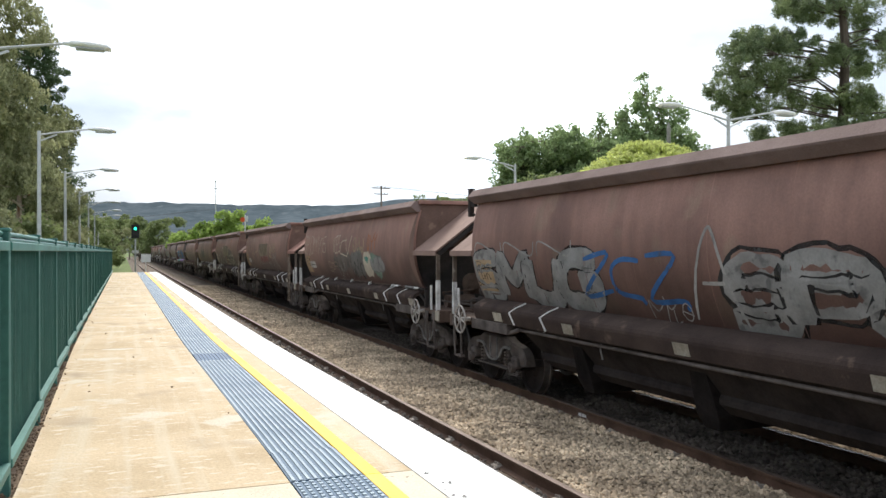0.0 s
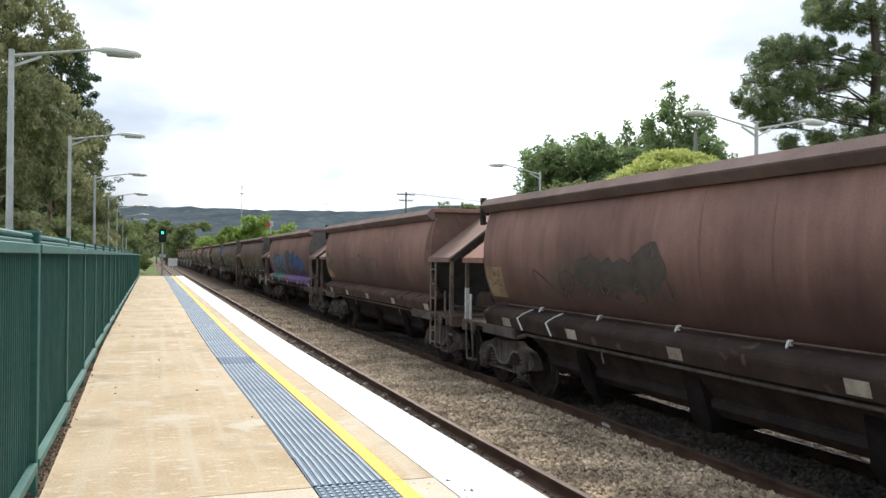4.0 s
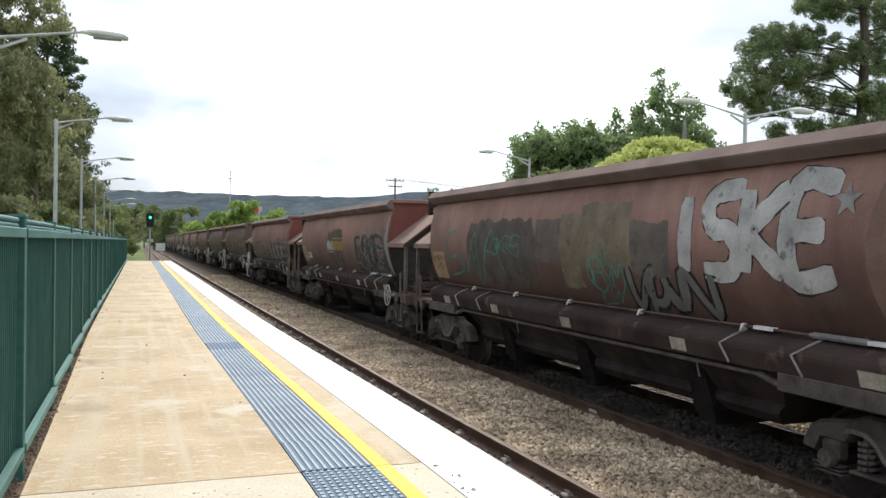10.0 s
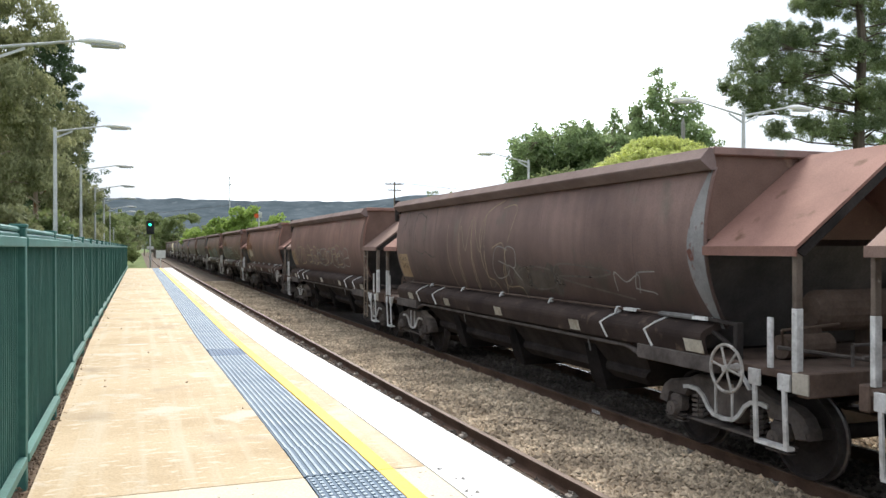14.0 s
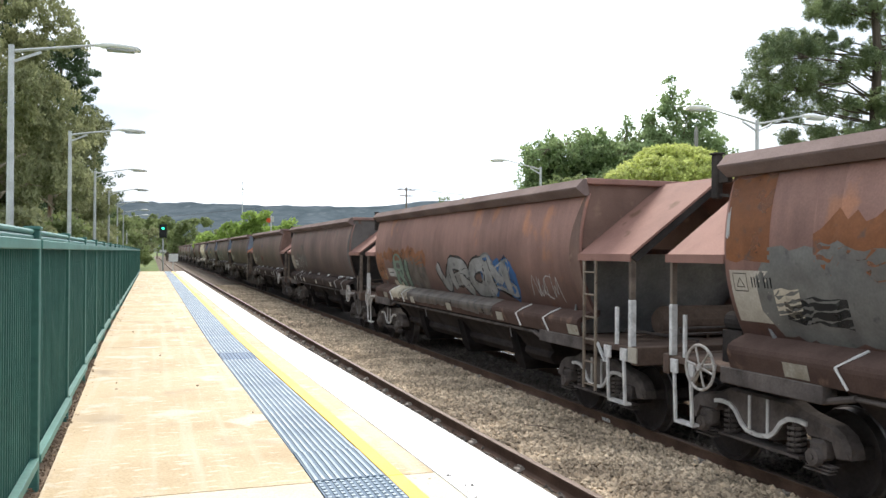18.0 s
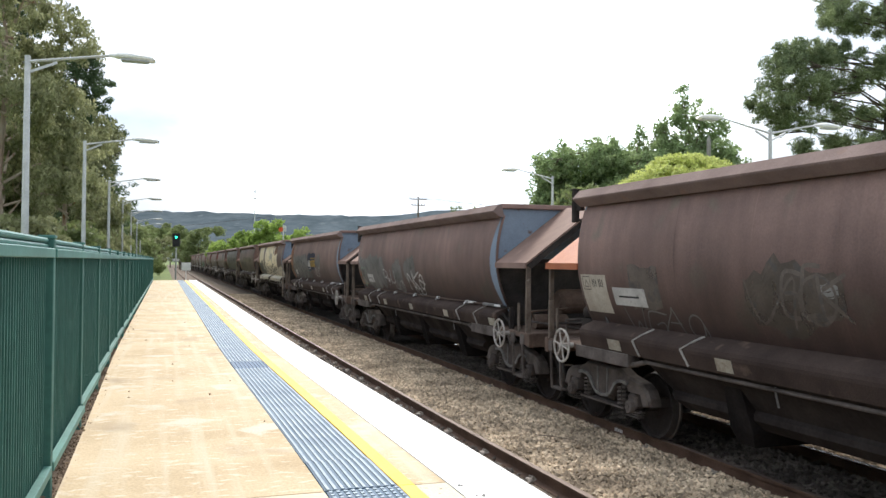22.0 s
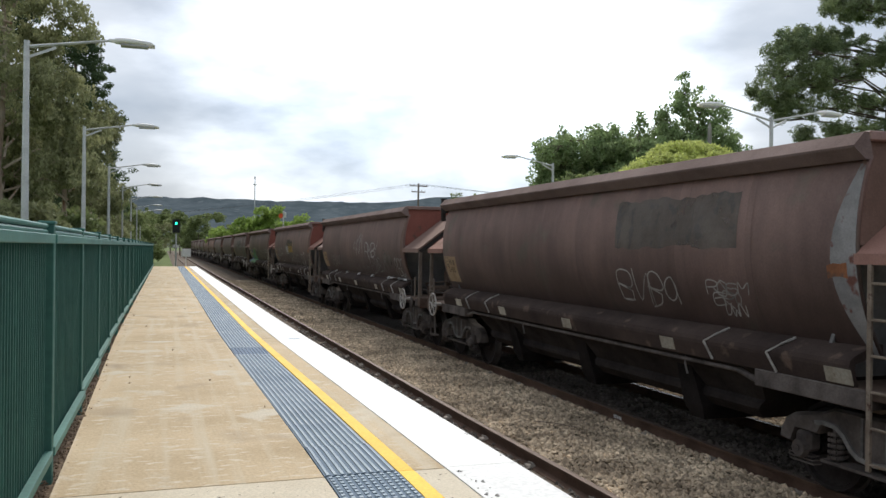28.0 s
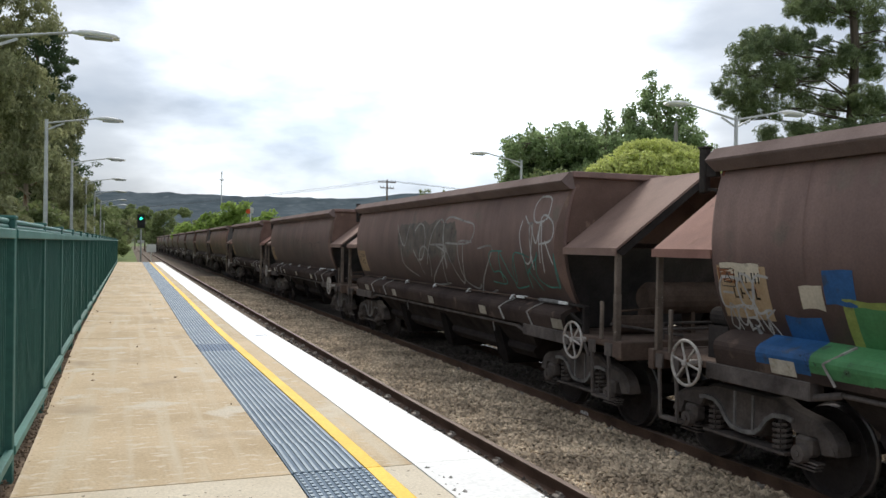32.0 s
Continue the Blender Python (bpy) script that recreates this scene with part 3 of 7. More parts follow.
for k in range(5):
    bm = B()
    box(bm, -0.003, 0.0, 0, 0.022, 0, 0.05 if k % 2 else 0.042)
    part("rail_mark", bm, WHITE_LINE, bed, "small white painted mark on the rail", at=pose(TRAIN_X - 0.7525 - 0.0125, 10.18 + 0.045 * k, RAIL - 0.112))
bm = B()
rod(bm, (4.81, 10.35, RAIL - 0.09), (5.0, 10.15, RAIL - 0.085), 0.006, sides=5)
rod(bm, (5.0, 10.15, RAIL - 0.085), (5.19, 9.84, RAIL - 0.09), 0.005, sides=5)
tagged(part("twig", bm, WOOD_POLE, None), "thin pale twig lying on the ballast", "twig")


# ---- lamps, signals, poles ----
def arm_and_head(thing, sx, reach, rise, z):
    """A bracket arm with a street-light head at its end, towards +x or -x."""
    bm = B()
    rod(bm, (0, 0, z), (sx * reach * 0.93, 0, z + rise), 0.032, 0.024)
    part("arm", bm, GALV, thing)
    bm = B()
    bar(bm, (sx * 0.02, 0, z - 0.20), (sx * 0.52, 0, z + rise * 0.22 - 0.03), 0.03, 0.05)
    part("brace", bm, GALV, thing)
    bm = B()
    x0 = reach * 0.90
    rings = []
    for d, hw, up, down in ((0, 0.035, 0.035, 0.035), (0.10, 0.045, 0.04, 0.04), (0.13, 0.10, 0.06, 0.055), (0.34, 0.145, 0.075, 0.07), (0.60, 0.145, 0.055, 0.085), (0.80, 0.11, 0.0, 0.095), (0.86, 0.06, -0.045, 0.095)):
        rings.append([(sx * (x0 + d), math.cos(a) * hw, z + rise + math.sin(a) * (up if math.sin(a) > 0 else down) + min(0, up if math.sin(a) > 0 else 0)) for a in [2 * math.pi * q / 10 for q in range(10)]])
    loft(bm, rings)
    head = smooth(part("lamp_head", bm, LAMP_GREY, thing, "pale grey street-light housing"))
    bm = B()
    xa, xb = sx * (x0 + 0.22), sx * (x0 + 0.74)
    box(bm, min(xa, xb), max(xa, xb), -0.10, 0.10, z + rise - 0.102, z + rise - 0.05, 0.015)
    part("lens", bm, LENS, head, "clear plastic lens")


def street_lamp(x, y, z0, height, arms, reach=1.62, rise=0.25, group=""):
    thing = tagged(new("street_lamp"), "galvanised pole lamp with %s behind the fence" % ("two outstretched heads" if len(arms) > 1 else "one outstretched arm"), "lamp", group=group)
    thing.location = (x, y, z0)
    bm = B()
    rod(bm, (0, 0, 0.0), (0, 0, height + 0.12), 0.075, 0.052, 12)
    part("pole", bm, GALV, thing)
    bm = B()
    box(bm, -0.16, 0.16, -0.16, 0.16, 0, 0.025)
    part("base_plate", bm, GALV, thing)
    for sx in arms:
        arm_and_head(thing, sx, reach, rise, height)
    return thing


for y, more in ((17.6, 0.17), (29.6, 0.16), (42.3, 0.02), (55.6, 0), (69.3, 0), (83.5, 0), (95.0, 0)):
    street_lamp(-2.55, y, -0.03 if y < END else -1.55, 4.77 + more if y < END else 6.29, (1,), group="platform lamps")
for y, both_ways in ((19.4, (1, -1)), (33.4, (-1,))):
    street_lamp(16.3, y, -0.25, 5.12, both_ways, reach=1.78, rise=0.34, group="car park lamps")

sig = tagged(new("railway_signal"), "black colour-light signal showing green beside the track", "signal")
sig.location = (1.05, 88.0, -1.55)
bm = B()
rod(bm, (0, 0, 0), (0, 0, 3.9), 0.08)
part("signal_post", bm, GALV, sig)
bm = B()
box(bm, -0.36, 0.36, -0.03, 0.03, 4.0, 5.35, 0.012)
sboard = part("backing_board", bm, BLACK, sig, "black backing board")
for zz, mm in ((4.95, glow("green_light", (0.02, 0.85, 0.45), 3.0)), (4.45, BLACK)):
    bm = B()
    rod(bm, (0, -0.03, zz), (0, -0.08, zz), 0.12 if mm is not BLACK else 0.10, sides=16)
    part("signal_lens", bm, mm, sboard, "lit green lens" if mm is not BLACK else "dark lens")
bm = B()
box(bm, -0.32, 0.32, -0.02, 0.02, 2.5, 2.8)
part("plate", bm, WHITE_STEEL, sig, "small white plate")
bm = B()
box(bm, 0.55, 1.45, -0.02, 0.02, 1.6, 2.4)
box(bm, 0.95, 1.02, 0.02, 0.06, 0, 2.4)
part("notice_board", bm, WHITE_LINE, sig, "white board beside the signal")

rs_sig = tagged(new("railway_signal"), "red and white disc signal on a slim post", "signal")
rs_sig.location = (12.3, 92.0, -1.55)
bm = B()
rod(bm, (0, 0, 0), (0, 0, 6.6), 0.07)
part("signal_post", bm, WHITE_STEEL, rs_sig)
bm = B()
rod(bm, (-0.25, -0.05, 6.1), (-0.25, 0.05, 6.1), 0.26, sides=16)
part("disc", bm, mat("faded_red_orange", (0.5, 0.06, 0.02), (0.62, 0.14, 0.05), scale=3), rs_sig, "orange-red disc")
bm = B()
box(bm, 0.08, 0.30, -0.1, 0.1, 5.9, 6.5, 0.03)
part("lamp_case", bm, WHITE_STEEL, rs_sig)

mast = tagged(new("radio_mast"), "slender pale steel mast behind the trees", "mast")
mast.location = (15.0, 150.0, -1.55)
bm = B()
rod(bm, (0, 0, 0), (0, 0, 14.7), 0.12, 0.07)
part("pole", bm, GALV, mast)
bm = B()
box(bm, -0.35, 0.35, -0.15, 0.15, 13.6, 13.75)
part("antenna_arm", bm, GALV, mast)
bm = B()
box(bm, -0.10, 0.10, -0.10, 0.10, 14.6, 15.1)
part("antenna", bm, GALV, mast)

tpole = tagged(new("power_pole"), "wooden power pole with two crossarms and wires", "power pole")
tpole.location = (36.5, 121.0, -1.55)
bm = B()
rod(bm, (0, 0, 0), (0, 0, 12.6), 0.19, 0.13)
part("pole", bm, WOOD_POLE, tpole)
for zz, ln in ((12.2, 1.5), (11.3, 1.15)):
    bm = B()
    box(bm, -ln, ln, -0.06, 0.06, zz - 0.07, zz + 0.07, turn=pose(0, 0, 0, 0, 0, 12))
    arm = part("crossarm", bm, WOOD_POLE, tpole)
    for xx in (-0.9, -0.45, 0.45, 0.9):
        bm = B()
        rod(bm, (xx * ln, 0, zz + 0.07), (xx * ln, 0, zz + 0.28), 0.05, 0.03)
        part("insulator", bm, BLACK, arm)
GREY_WOOD = mat("silvered_wood", (0.26, 0.245, 0.225), (0.38, 0.36, 0.33), scale=3, rough=0.95, bump=0.2, fine=20, stretch=(1, 1, 0.1))
stub = tagged(new("timber_post"), "grey weathered timber post before the trees", "post")
stub.location = (31.55, 43.0, -1.5)
bm = B()
rod(bm, (0, 0, 0), (0, 0, 10.2), 0.17, 0.13, 10)
part("shaft", bm, GREY_WOOD, stub)
bm = B()
rod(bm, (0, 0, 10.2), (0, 0, 10.55), 0.13, 0.03, 10)
part("tip", bm, GREY_WOOD, stub, "weathered pointed top")
wires = tagged(new("overhead_wires"), "thin black power wires sagging between poles", "wire")
for k, xx in enumerate((-1.3, -0.6, 0.6, 1.3)):
    for end in ((120, 150, 8.5), (-60, 260, 9.0)):
        bm = B()
        a = Vector((36.5 + xx, 121, 10.9))
        b = Vector((36.5 + end[0], end[1] + xx, end[2]))
        rings = []
        for q in range(9):
            u = q / 8
            p = a.lerp(b, u) - Vector((0, 0, 2.0 * 4 * u * (1 - u) * 0.5))
            rings.append([p + Vector(d) for d in ((-0.011, 0, 0), (0, 0, -0.011), (0.011, 0, 0), (0, 0, 0.011))])
        loft(bm, rings)
        part("wire", bm, BLACK, wires)

# ---- far platform beyond the train ----
far = tagged(new("far_platform"), "pale concrete platform across the tracks", "platform", kind="structure")
bm = B()
box(bm, 8.98, 13.1, -12, 60, -1.6, -0.41)
part("platform_wall", bm, CONCRETE_OLD, far, "dark stained platform wall")
bm = B()
box(bm, 8.85, 13.1, -12, 60, -0.408, -0.30, 0.02)
part("platform_slab", bm, CONCRETE_PALE, far)
ffence = tagged(new("picket_fence"), "black steel picket fence behind the far platform", "fence", kind="structure")
bm = B()
box(bm, 12.98, 13.02, -12, 60, -0.12, -0.08)
lower = part("fence_rail", bm, BLACK, ffence)
put("fence_rail", lower.data, ffence, pose(0, 0, 1.10))
bm = B()
box(bm, -0.010, 0.010, -0.010, 0.010, -0.30, 1.20)
pk = part("picket", bm, BLACK, ffence, at=pose(13.0, 5.0, 0)).data
for k in range(1, 150):
    put("picket", pk, ffence, pose(13.0, 5.0 + 0.138 * k, 0))
LAWN = mat("bright_mown_grass", (0.15, 0.23, 0.045), (0.27, 0.37, 0.09), scale=2.0, rough=1.0, bump=0.7, fine=45)
lot = tagged(new("car_park"), "pale paved yard with a mown verge behind the far platform", "pavement", kind="structure")
bm = B()
box(bm, 13.11, 16.2, -20, 60, -1.7, -0.29)
part("verge", bm, LAWN, lot, "bright green mown grass")
bm = B()
box(bm, 16.2, 16.34, -20, 60, -1.7, -0.18, 0.02)
part("kerb", bm, CONCRETE_PALE, lot)
bm = B()
box(bm, 16.35, 23, -20, 60, -1.7, -0.25)
part("paving", bm, CONCRETE_OLD, lot)


def parked_car(x, y, z):
    """A white car standing along the yard, its nose towards -y; x is its near flank."""
    car = tagged(new("parked_car"), "white parked car with dark wheel arches behind the fence", "car")
    car.location = (x, y, z)
    WHITE_PAINT = mat("white_car_paint", (0.70, 0.70, 0.69), (0.78, 0.78, 0.77), scale=1.0, rough=0.3, bump=0.0, spec=0.5)
    TRIM = mat("black_plastic_trim", (0.018, 0.018, 0.019), (0.03, 0.03, 0.03), scale=4, rough=0.7)
    GLASS = mat("tinted_car_glass", (0.02, 0.025, 0.028), (0.035, 0.04, 0.045), scale=2, rough=0.08, bump=0.0, spec=0.6)
    ALLOY = mat("silver_alloy", (0.45, 0.45, 0.45), (0.60, 0.60, 0.60), scale=5, rough=0.4, metal=0.6)
    RUBBER = mat("tyre_rubber", (0.015, 0.015, 0.015), (0.03, 0.03, 0.03), scale=8, rough=0.9)
    side_line = [(-0.92, 0.30), (-0.95, 0.55), (-0.88, 0.78), (0.05, 0.96), (3.10, 1.00), (3.30, 0.90), (3.32, 0.42), (3.24, 0.28)]
    bm = B()
    loft(bm, [[(xx, yy * k + (1 - k) * 1.2, zz) for yy, zz in side_line] for xx, k in ((0.0, 0.985), (0.05, 1.0), (1.73, 1.0), (1.78, 0.985))])
    body = part("body", bm, WHITE_PAINT, car)
    roof_line = [(0.10, 0.955), (0.72, 1.46), (1.10, 1.52), (2.55, 1.50), (3.16, 0.99)]
    bm = B()
    loft(bm, [[(0.06, yy, zz) for yy, zz in roof_line], [(0.20, yy * 0.98 + 0.03, zz + 0.03) for yy, zz in roof_line], [(1.58, yy * 0.98 + 0.03, zz + 0.03) for yy, zz in roof_line], [(1.72, yy, zz) for yy, zz in roof_line]])
    part("cabin", bm, WHITE_PAINT, car)
    for y0, y1 in ((0.55, 1.38), (1.46, 2.30), (2.38, 2.78)):
        bm = B()
        loft(bm, [[(xx, y0 + 0.16, 1.04), (xx, y1, 1.04), (xx, y1 - 0.04, 1.40), (xx, y0 + 0.34, 1.40)] for xx in (0.045, 0.07)])
        part("window", bm, GLASS, body, "dark side window")
    bm = B()
    box(bm, 0.012, 0.06, -0.55, 2.95, 0.20, 0.34, 0.01)
    part("sill_trim", bm, TRIM, body, "black sill trim")
    for wy_, name in ((0.0, "wheel"), (2.55, "wheel")):
        for wx in (0.0, 1.78):
            inward = 1 if wx == 0 else -1
            bm = B()
            rings = [[(wx + inward * d, wy_ + math.cos(q) * r, 0.33 + math.sin(q) * r) for q in [6.2832 * k / 22 for k in range(22)]] for d, r in ((0.20, 0.18), (0.20, 0.31), (0.17, 0.33), (0.02, 0.33), (-0.008, 0.31), (-0.008, 0.235))]
            loft(bm, rings, caps=False)
            wheel = part(name, bm, RUBBER, car, "black tyre")
            bm = B()
            rod(bm, (wx + inward * 0.03, wy_, 0.33), (wx + inward * 0.05, wy_, 0.33), 0.235, sides=20)
            for k in range(6):
                q = 1.0472 * k
                bar(bm, (wx + inward * 0.01, wy_, 0.33), (wx + inward * 0.01, wy_ + math.cos(q) * 0.225, 0.33 + math.sin(q) * 0.225), 0.06, 0.02)
            part("rim", bm, ALLOY, wheel, "silver spoked rim")
            bm = B()
            arc = [0.0 + 3.1416 * k / 14 for k in range(15)]
            loft(bm, [[(wx - inward * 0.014, wy_ + math.cos(q) * r, 0.33 + math.sin(q) * r), (wx + inward * 0.03, wy_ + math.cos(q) * r, 0.33 + math.sin(q) * r)] for q in arc for r in (0.43,)] , close=False)
            for q0, q1 in zip(arc, arc[1:]):
                v = [bm.verts.new((wx - inward * 0.014, wy_ + math.cos(q) * r, 0.33 + math.sin(q) * r)) for q, r in ((q0, 0.32), (q1, 0.32), (q1, 0.43), (q0, 0.43))]
                bm.faces.new(v)
            part("wheel_arch", bm, TRIM, body, "black wheel arch")
    for xx in (0.18, 1.36):
        bm = B()
        box(bm, xx, xx + 0.26, -0.965, -0.90, 0.60, 0.72, 0.02)
        part("headlight", bm, GLASS, body, "clear headlight")
    bm = B()
    box(bm, 0.1, 1.68, -0.99, -0.93, 0.30, 0.48, 0.02)
    part("bumper", bm, TRIM, body)
    bm = B()
    box(bm, -0.16, 0.04, 0.50, 0.62, 0.98, 1.10, 0.03)
    part("mirror", bm, WHITE_PAINT, body)
    return car


parked_car(16.9, 15.9, -0.25)


# ---- trees ----
BARK = mat("grey_brown_bark", (0.10, 0.075, 0.055), (0.20, 0.16, 0.125), scale=3, rough=0.95, bump=0.5, fine=18, stretch=(1, 1, 0.25))
PINE_BARK = mat("dark_pine_bark", (0.055, 0.042, 0.034), (0.12, 0.095, 0.075), scale=3, rough=0.95, bump=0.5, fine=18, stretch=(1, 1, 0.25))
GUM_BARK = mat("pale_gum_bark", (0.28, 0.20, 0.15), (0.48, 0.42, 0.34), scale=1.2, rough=0.8, bump=0.15, fine=16, stretch=(1, 1, 0.3), c3=(0.26, 0.13, 0.08), spots=0.02)
LEAF_GUM = leaf_mat("gum_leaves", (0.125, 0.145, 0.066), (0.40, 0.41, 0.225), 0.4)
LEAF_PINE = leaf_mat("pine_needles", (0.125, 0.170, 0.092), (0.29, 0.345, 0.17), 0.45)
LEAF_DARK = leaf_mat("dark_cypress_leaves", (0.050, 0.082, 0.042), (0.105, 0.150, 0.072), 0.35)
LEAF_GREEN = leaf_mat("broad_green_leaves", (0.185, 0.27, 0.125), (0.37, 0.46, 0.225), 0.55)
LEAF_YELLOW = leaf_mat("yellow_green_leaves", (0.46, 0.51, 0.15), (0.64, 0.68, 0.27), 0.4)
LEAF_LIGHT = leaf_mat("light_green_leaves", (0.19, 0.28, 0.06), (0.32, 0.42, 0.12), 0.5)
LEAF_BUSH = leaf_mat("scrub_leaves", (0.15, 0.195, 0.08), (0.26, 0.30, 0.13), 0.4)


def leaves(rs, centres, per, spread, size, droop=0.0, flat=1.0, long=1.0):
    """Leaf quads round each centre: (verts, faces)."""
    c = np.repeat(np.asarray(centres, float), per, axis=0)
    n = len(c)
    g = rs.normal(0, 1, (n, 3))
    g /= np.maximum(np.linalg.norm(g, axis=1, keepdims=True), 1e-6)
    g *= rs.uniform(0.15, 1.0, (n, 1)) ** 0.5
    g[:, 2] *= flat
    p = c + g * spread
    u = rs.normal(0, 1, (n, 3))
    u[:, 2] -= droop * 2.2
    u /= np.linalg.norm(u, axis=1, keepdims=True)
    w = np.cross(u, rs.normal(0, 1, (n, 3)))
    w /= np.maximum(np.linalg.norm(w, axis=1, keepdims=True), 1e-6)
    s = (size * rs.uniform(0.6, 1.35, n))[:, None]
    a, b = u * s * 0.5 * long, w * s * 0.5 / long ** 0.5
    v = np.stack([p - a, p + b * 0.8, p + a, p - b * 0.8], 1).reshape(-1, 3)
    f = np.arange(n * 4).reshape(-1, 4)
    return v, f


def limb(bm, pts, r0, r1, sides=7):
    last = None
    for k in range(len(pts) - 1):
        u0, u1 = k / (len(pts) - 1), (k + 1) / (len(pts) - 1)
        rod(bm, pts[k], pts[k + 1], r0 + (r1 - r0) * u0, r0 + (r1 - r0) * u1, sides)


def tree(name, label, x, y, z0, blobs, trunk_h, trunk_r, bark, leaf, seed, per=26, clump=0.55, size=0.24, droop=0.0, flat=0.8, long=1.3, dens=1.0, limbs=1, lean=0.0, wander=0.12, bough=0.30, climb=0.35):
    """A trunk, limbs to the crown's masses, and a crown of leaf clumps on those masses: blobs are (dx, dy, z, rx, ry, rz, clumps)."""
    rs = np.random.RandomState(seed)
    thing = tagged(new(name), label, "tree" if "tree" in name or "pine" in name else "shrub")
    thing.location = (x, y, z0)
    bm = B()
    pts = [Vector((lean * u * trunk_h + rs.uniform(-wander, wander) * u, rs.uniform(-wander, wander) * u, trunk_h * u)) for u in (0, 0.2, 0.4, 0.6, 0.8, 1.0)]
    limb(bm, pts, trunk_r, trunk_r * 0.25, 9)
    trunk = part("trunk", bm, bark, thing)
    vs, fs, count = [], [], 0
    for at, (dx, dy, z, rx, ry, rz, nc) in enumerate(blobs):
        nc = max(3, int(nc * dens))
        d = rs.normal(0, 1, (nc, 3))
        d /= np.linalg.norm(d, axis=1, keepdims=True)
        d *= rs.uniform(0.25, 1.0, (nc, 1)) ** 0.45 * rs.uniform(0.85, 1.12, (nc, 1))
        cen = d * np.array([rx, ry, rz]) + np.array([dx, dy, z])
        v, f = leaves(rs, cen, per, clump, size, droop, flat, long)
        vs.append(v)
        fs.append(f + count)
        count += len(v)
        if limbs and at % limbs == 0:
            zz = max(trunk_h * 0.15, min(trunk_h * 0.95, z - climb * math.hypot(dx, dy)))
            a = Vector((lean * zz, 0, zz))
            b = Vector((dx, dy, z))
            mid = a.lerp(b, 0.55) + Vector((rs.uniform(-0.4, 0.4), rs.uniform(-0.4, 0.4), rs.uniform(-0.2, 0.7)))
            bm = B()
            limb(bm, [a, mid, b], trunk_r * bough, trunk_r * 0.06, 6)
            for q in range(0, nc, max(1, nc // 7)):
                limb(bm, [mid.lerp(b, 0.6), Vector(cen[q])], trunk_r * 0.10, trunk_r * 0.03, 5)
            part("limb", bm, bark, thing)
    v = np.concatenate(vs)
    f = np.concatenate(fs)
    raw("crown", v.tolist(), f.tolist(), leaf, thing)
    return thing


rt = random.Random(11)


def cloud(n, x0, x1, y0, y1, z0, z1, r0, r1, clumps):
    out = []
    for _ in range(n):
        r = rt.uniform(r0, r1)
        out.append((rt.uniform(x0, x1), rt.uniform(y0, y1), rt.uniform(z0, z1), r, r, r * rt.uniform(0.6, 0.9), clumps))
    return out


# gums and conifers beyond the fence
def gum(x, y, h, seed, spread=3.2, n=13, low=0.30):
    bl = []
    for _ in range(n):
        u = rt.uniform(low, 0.92)
        w = spread * math.sin(math.pi * min(1, 0.18 + 0.80 * u)) ** 0.5
        an, d = rt.uniform(0, 6.28), w * rt.uniform(0.2, 1.0) ** 0.5
        r = rt.uniform(0.9, 1.6)
        bl.append((math.cos(an) * d, math.sin(an) * d, h * u, r, r, r * rt.uniform(0.7, 0.95), 30))
    return tree("gum_tree", "tall drooping eucalypt with pale bark behind the fence", x, y, -1.55, bl, h * 0.86, 0.24, GUM_BARK, LEAF_GUM, seed, per=44, clump=0.36, size=0.145, droop=0.7, flat=0.9, long=1.5, lean=rt.uniform(-0.06, 0.06), wander=0.9, limbs=2)


gum(-7.6, 44, 18.5, 21, 3.9, 44)
gum(-5.7, 57, 12.4, 22, 3.0, 24, 0.2)
gum(-12.5, 50, 22, 24, 4.2, 26, 0.4)
gum(-5.8, 68, 9.0, 25, 2.9, 18, 0.15)
gum(-11.0, 34, 14, 29, 2.8, 24, 0.12)
gum(-7.6, 50, 9.5, 23, 2.4, 16, 0.15)


def cypress(x, y, h, seed, r=3.2):
    bl = []
    for k in range(17):
        z = h * (0.14 + 0.82 * k / 16)
        rr = r * (1.05 - 0.62 * k / 16) * rt.uniform(0.75, 1.1)
        for a in range(5):
            an = a * 1.257 + k * 0.7 + rt.uniform(-0.3, 0.3)
            bl.append((math.cos(an) * rr * 0.72, math.sin(an) * rr * 0.72, z + rt.uniform(-0.3, 0.3), rr * 0.42, rr * 0.42, 0.55, 13))
    return tree("pine_tree", "dark green conifer with ragged layered boughs", x, y, -1.55, bl, h, 0.3, BARK, LEAF_DARK, seed, per=44, clump=0.44, size=0.16, flat=0.6, long=1.9, limbs=5)


cypress(-7.3, 76, 20.5, 26, 5.3)
cypress(-10.5, 64, 24, 27, 4.0)
for k, (x, y, h) in enumerate(((-5.6, 78, 7.6), (-5.0, 92, 7.8), (-4.0, 108, 7.4), (-5.5, 125, 10), (-2.9, 122, 6.6), (-5.0, 165, 10), (-2.2, 135, 6.6), (-5.5, 60, 5), (-6, 48, 5), (-6.4, 40, 4.6), (-6.6, 84, 9.5), (-6.0, 100, 9))):
    tree("scrub_tree", "bushy green tree beside the track", x, y, -1.55, cloud(14, -2.2, 2.2, -2.2, 2.2, h * 0.2, h * 0.85, 0.9, 1.5, 20), h * 0.7, 0.14, BARK, LEAF_BUSH if k % 3 else LEAF_GUM, 60 + k, per=26, clump=0.42, size=0.24, long=1.2)

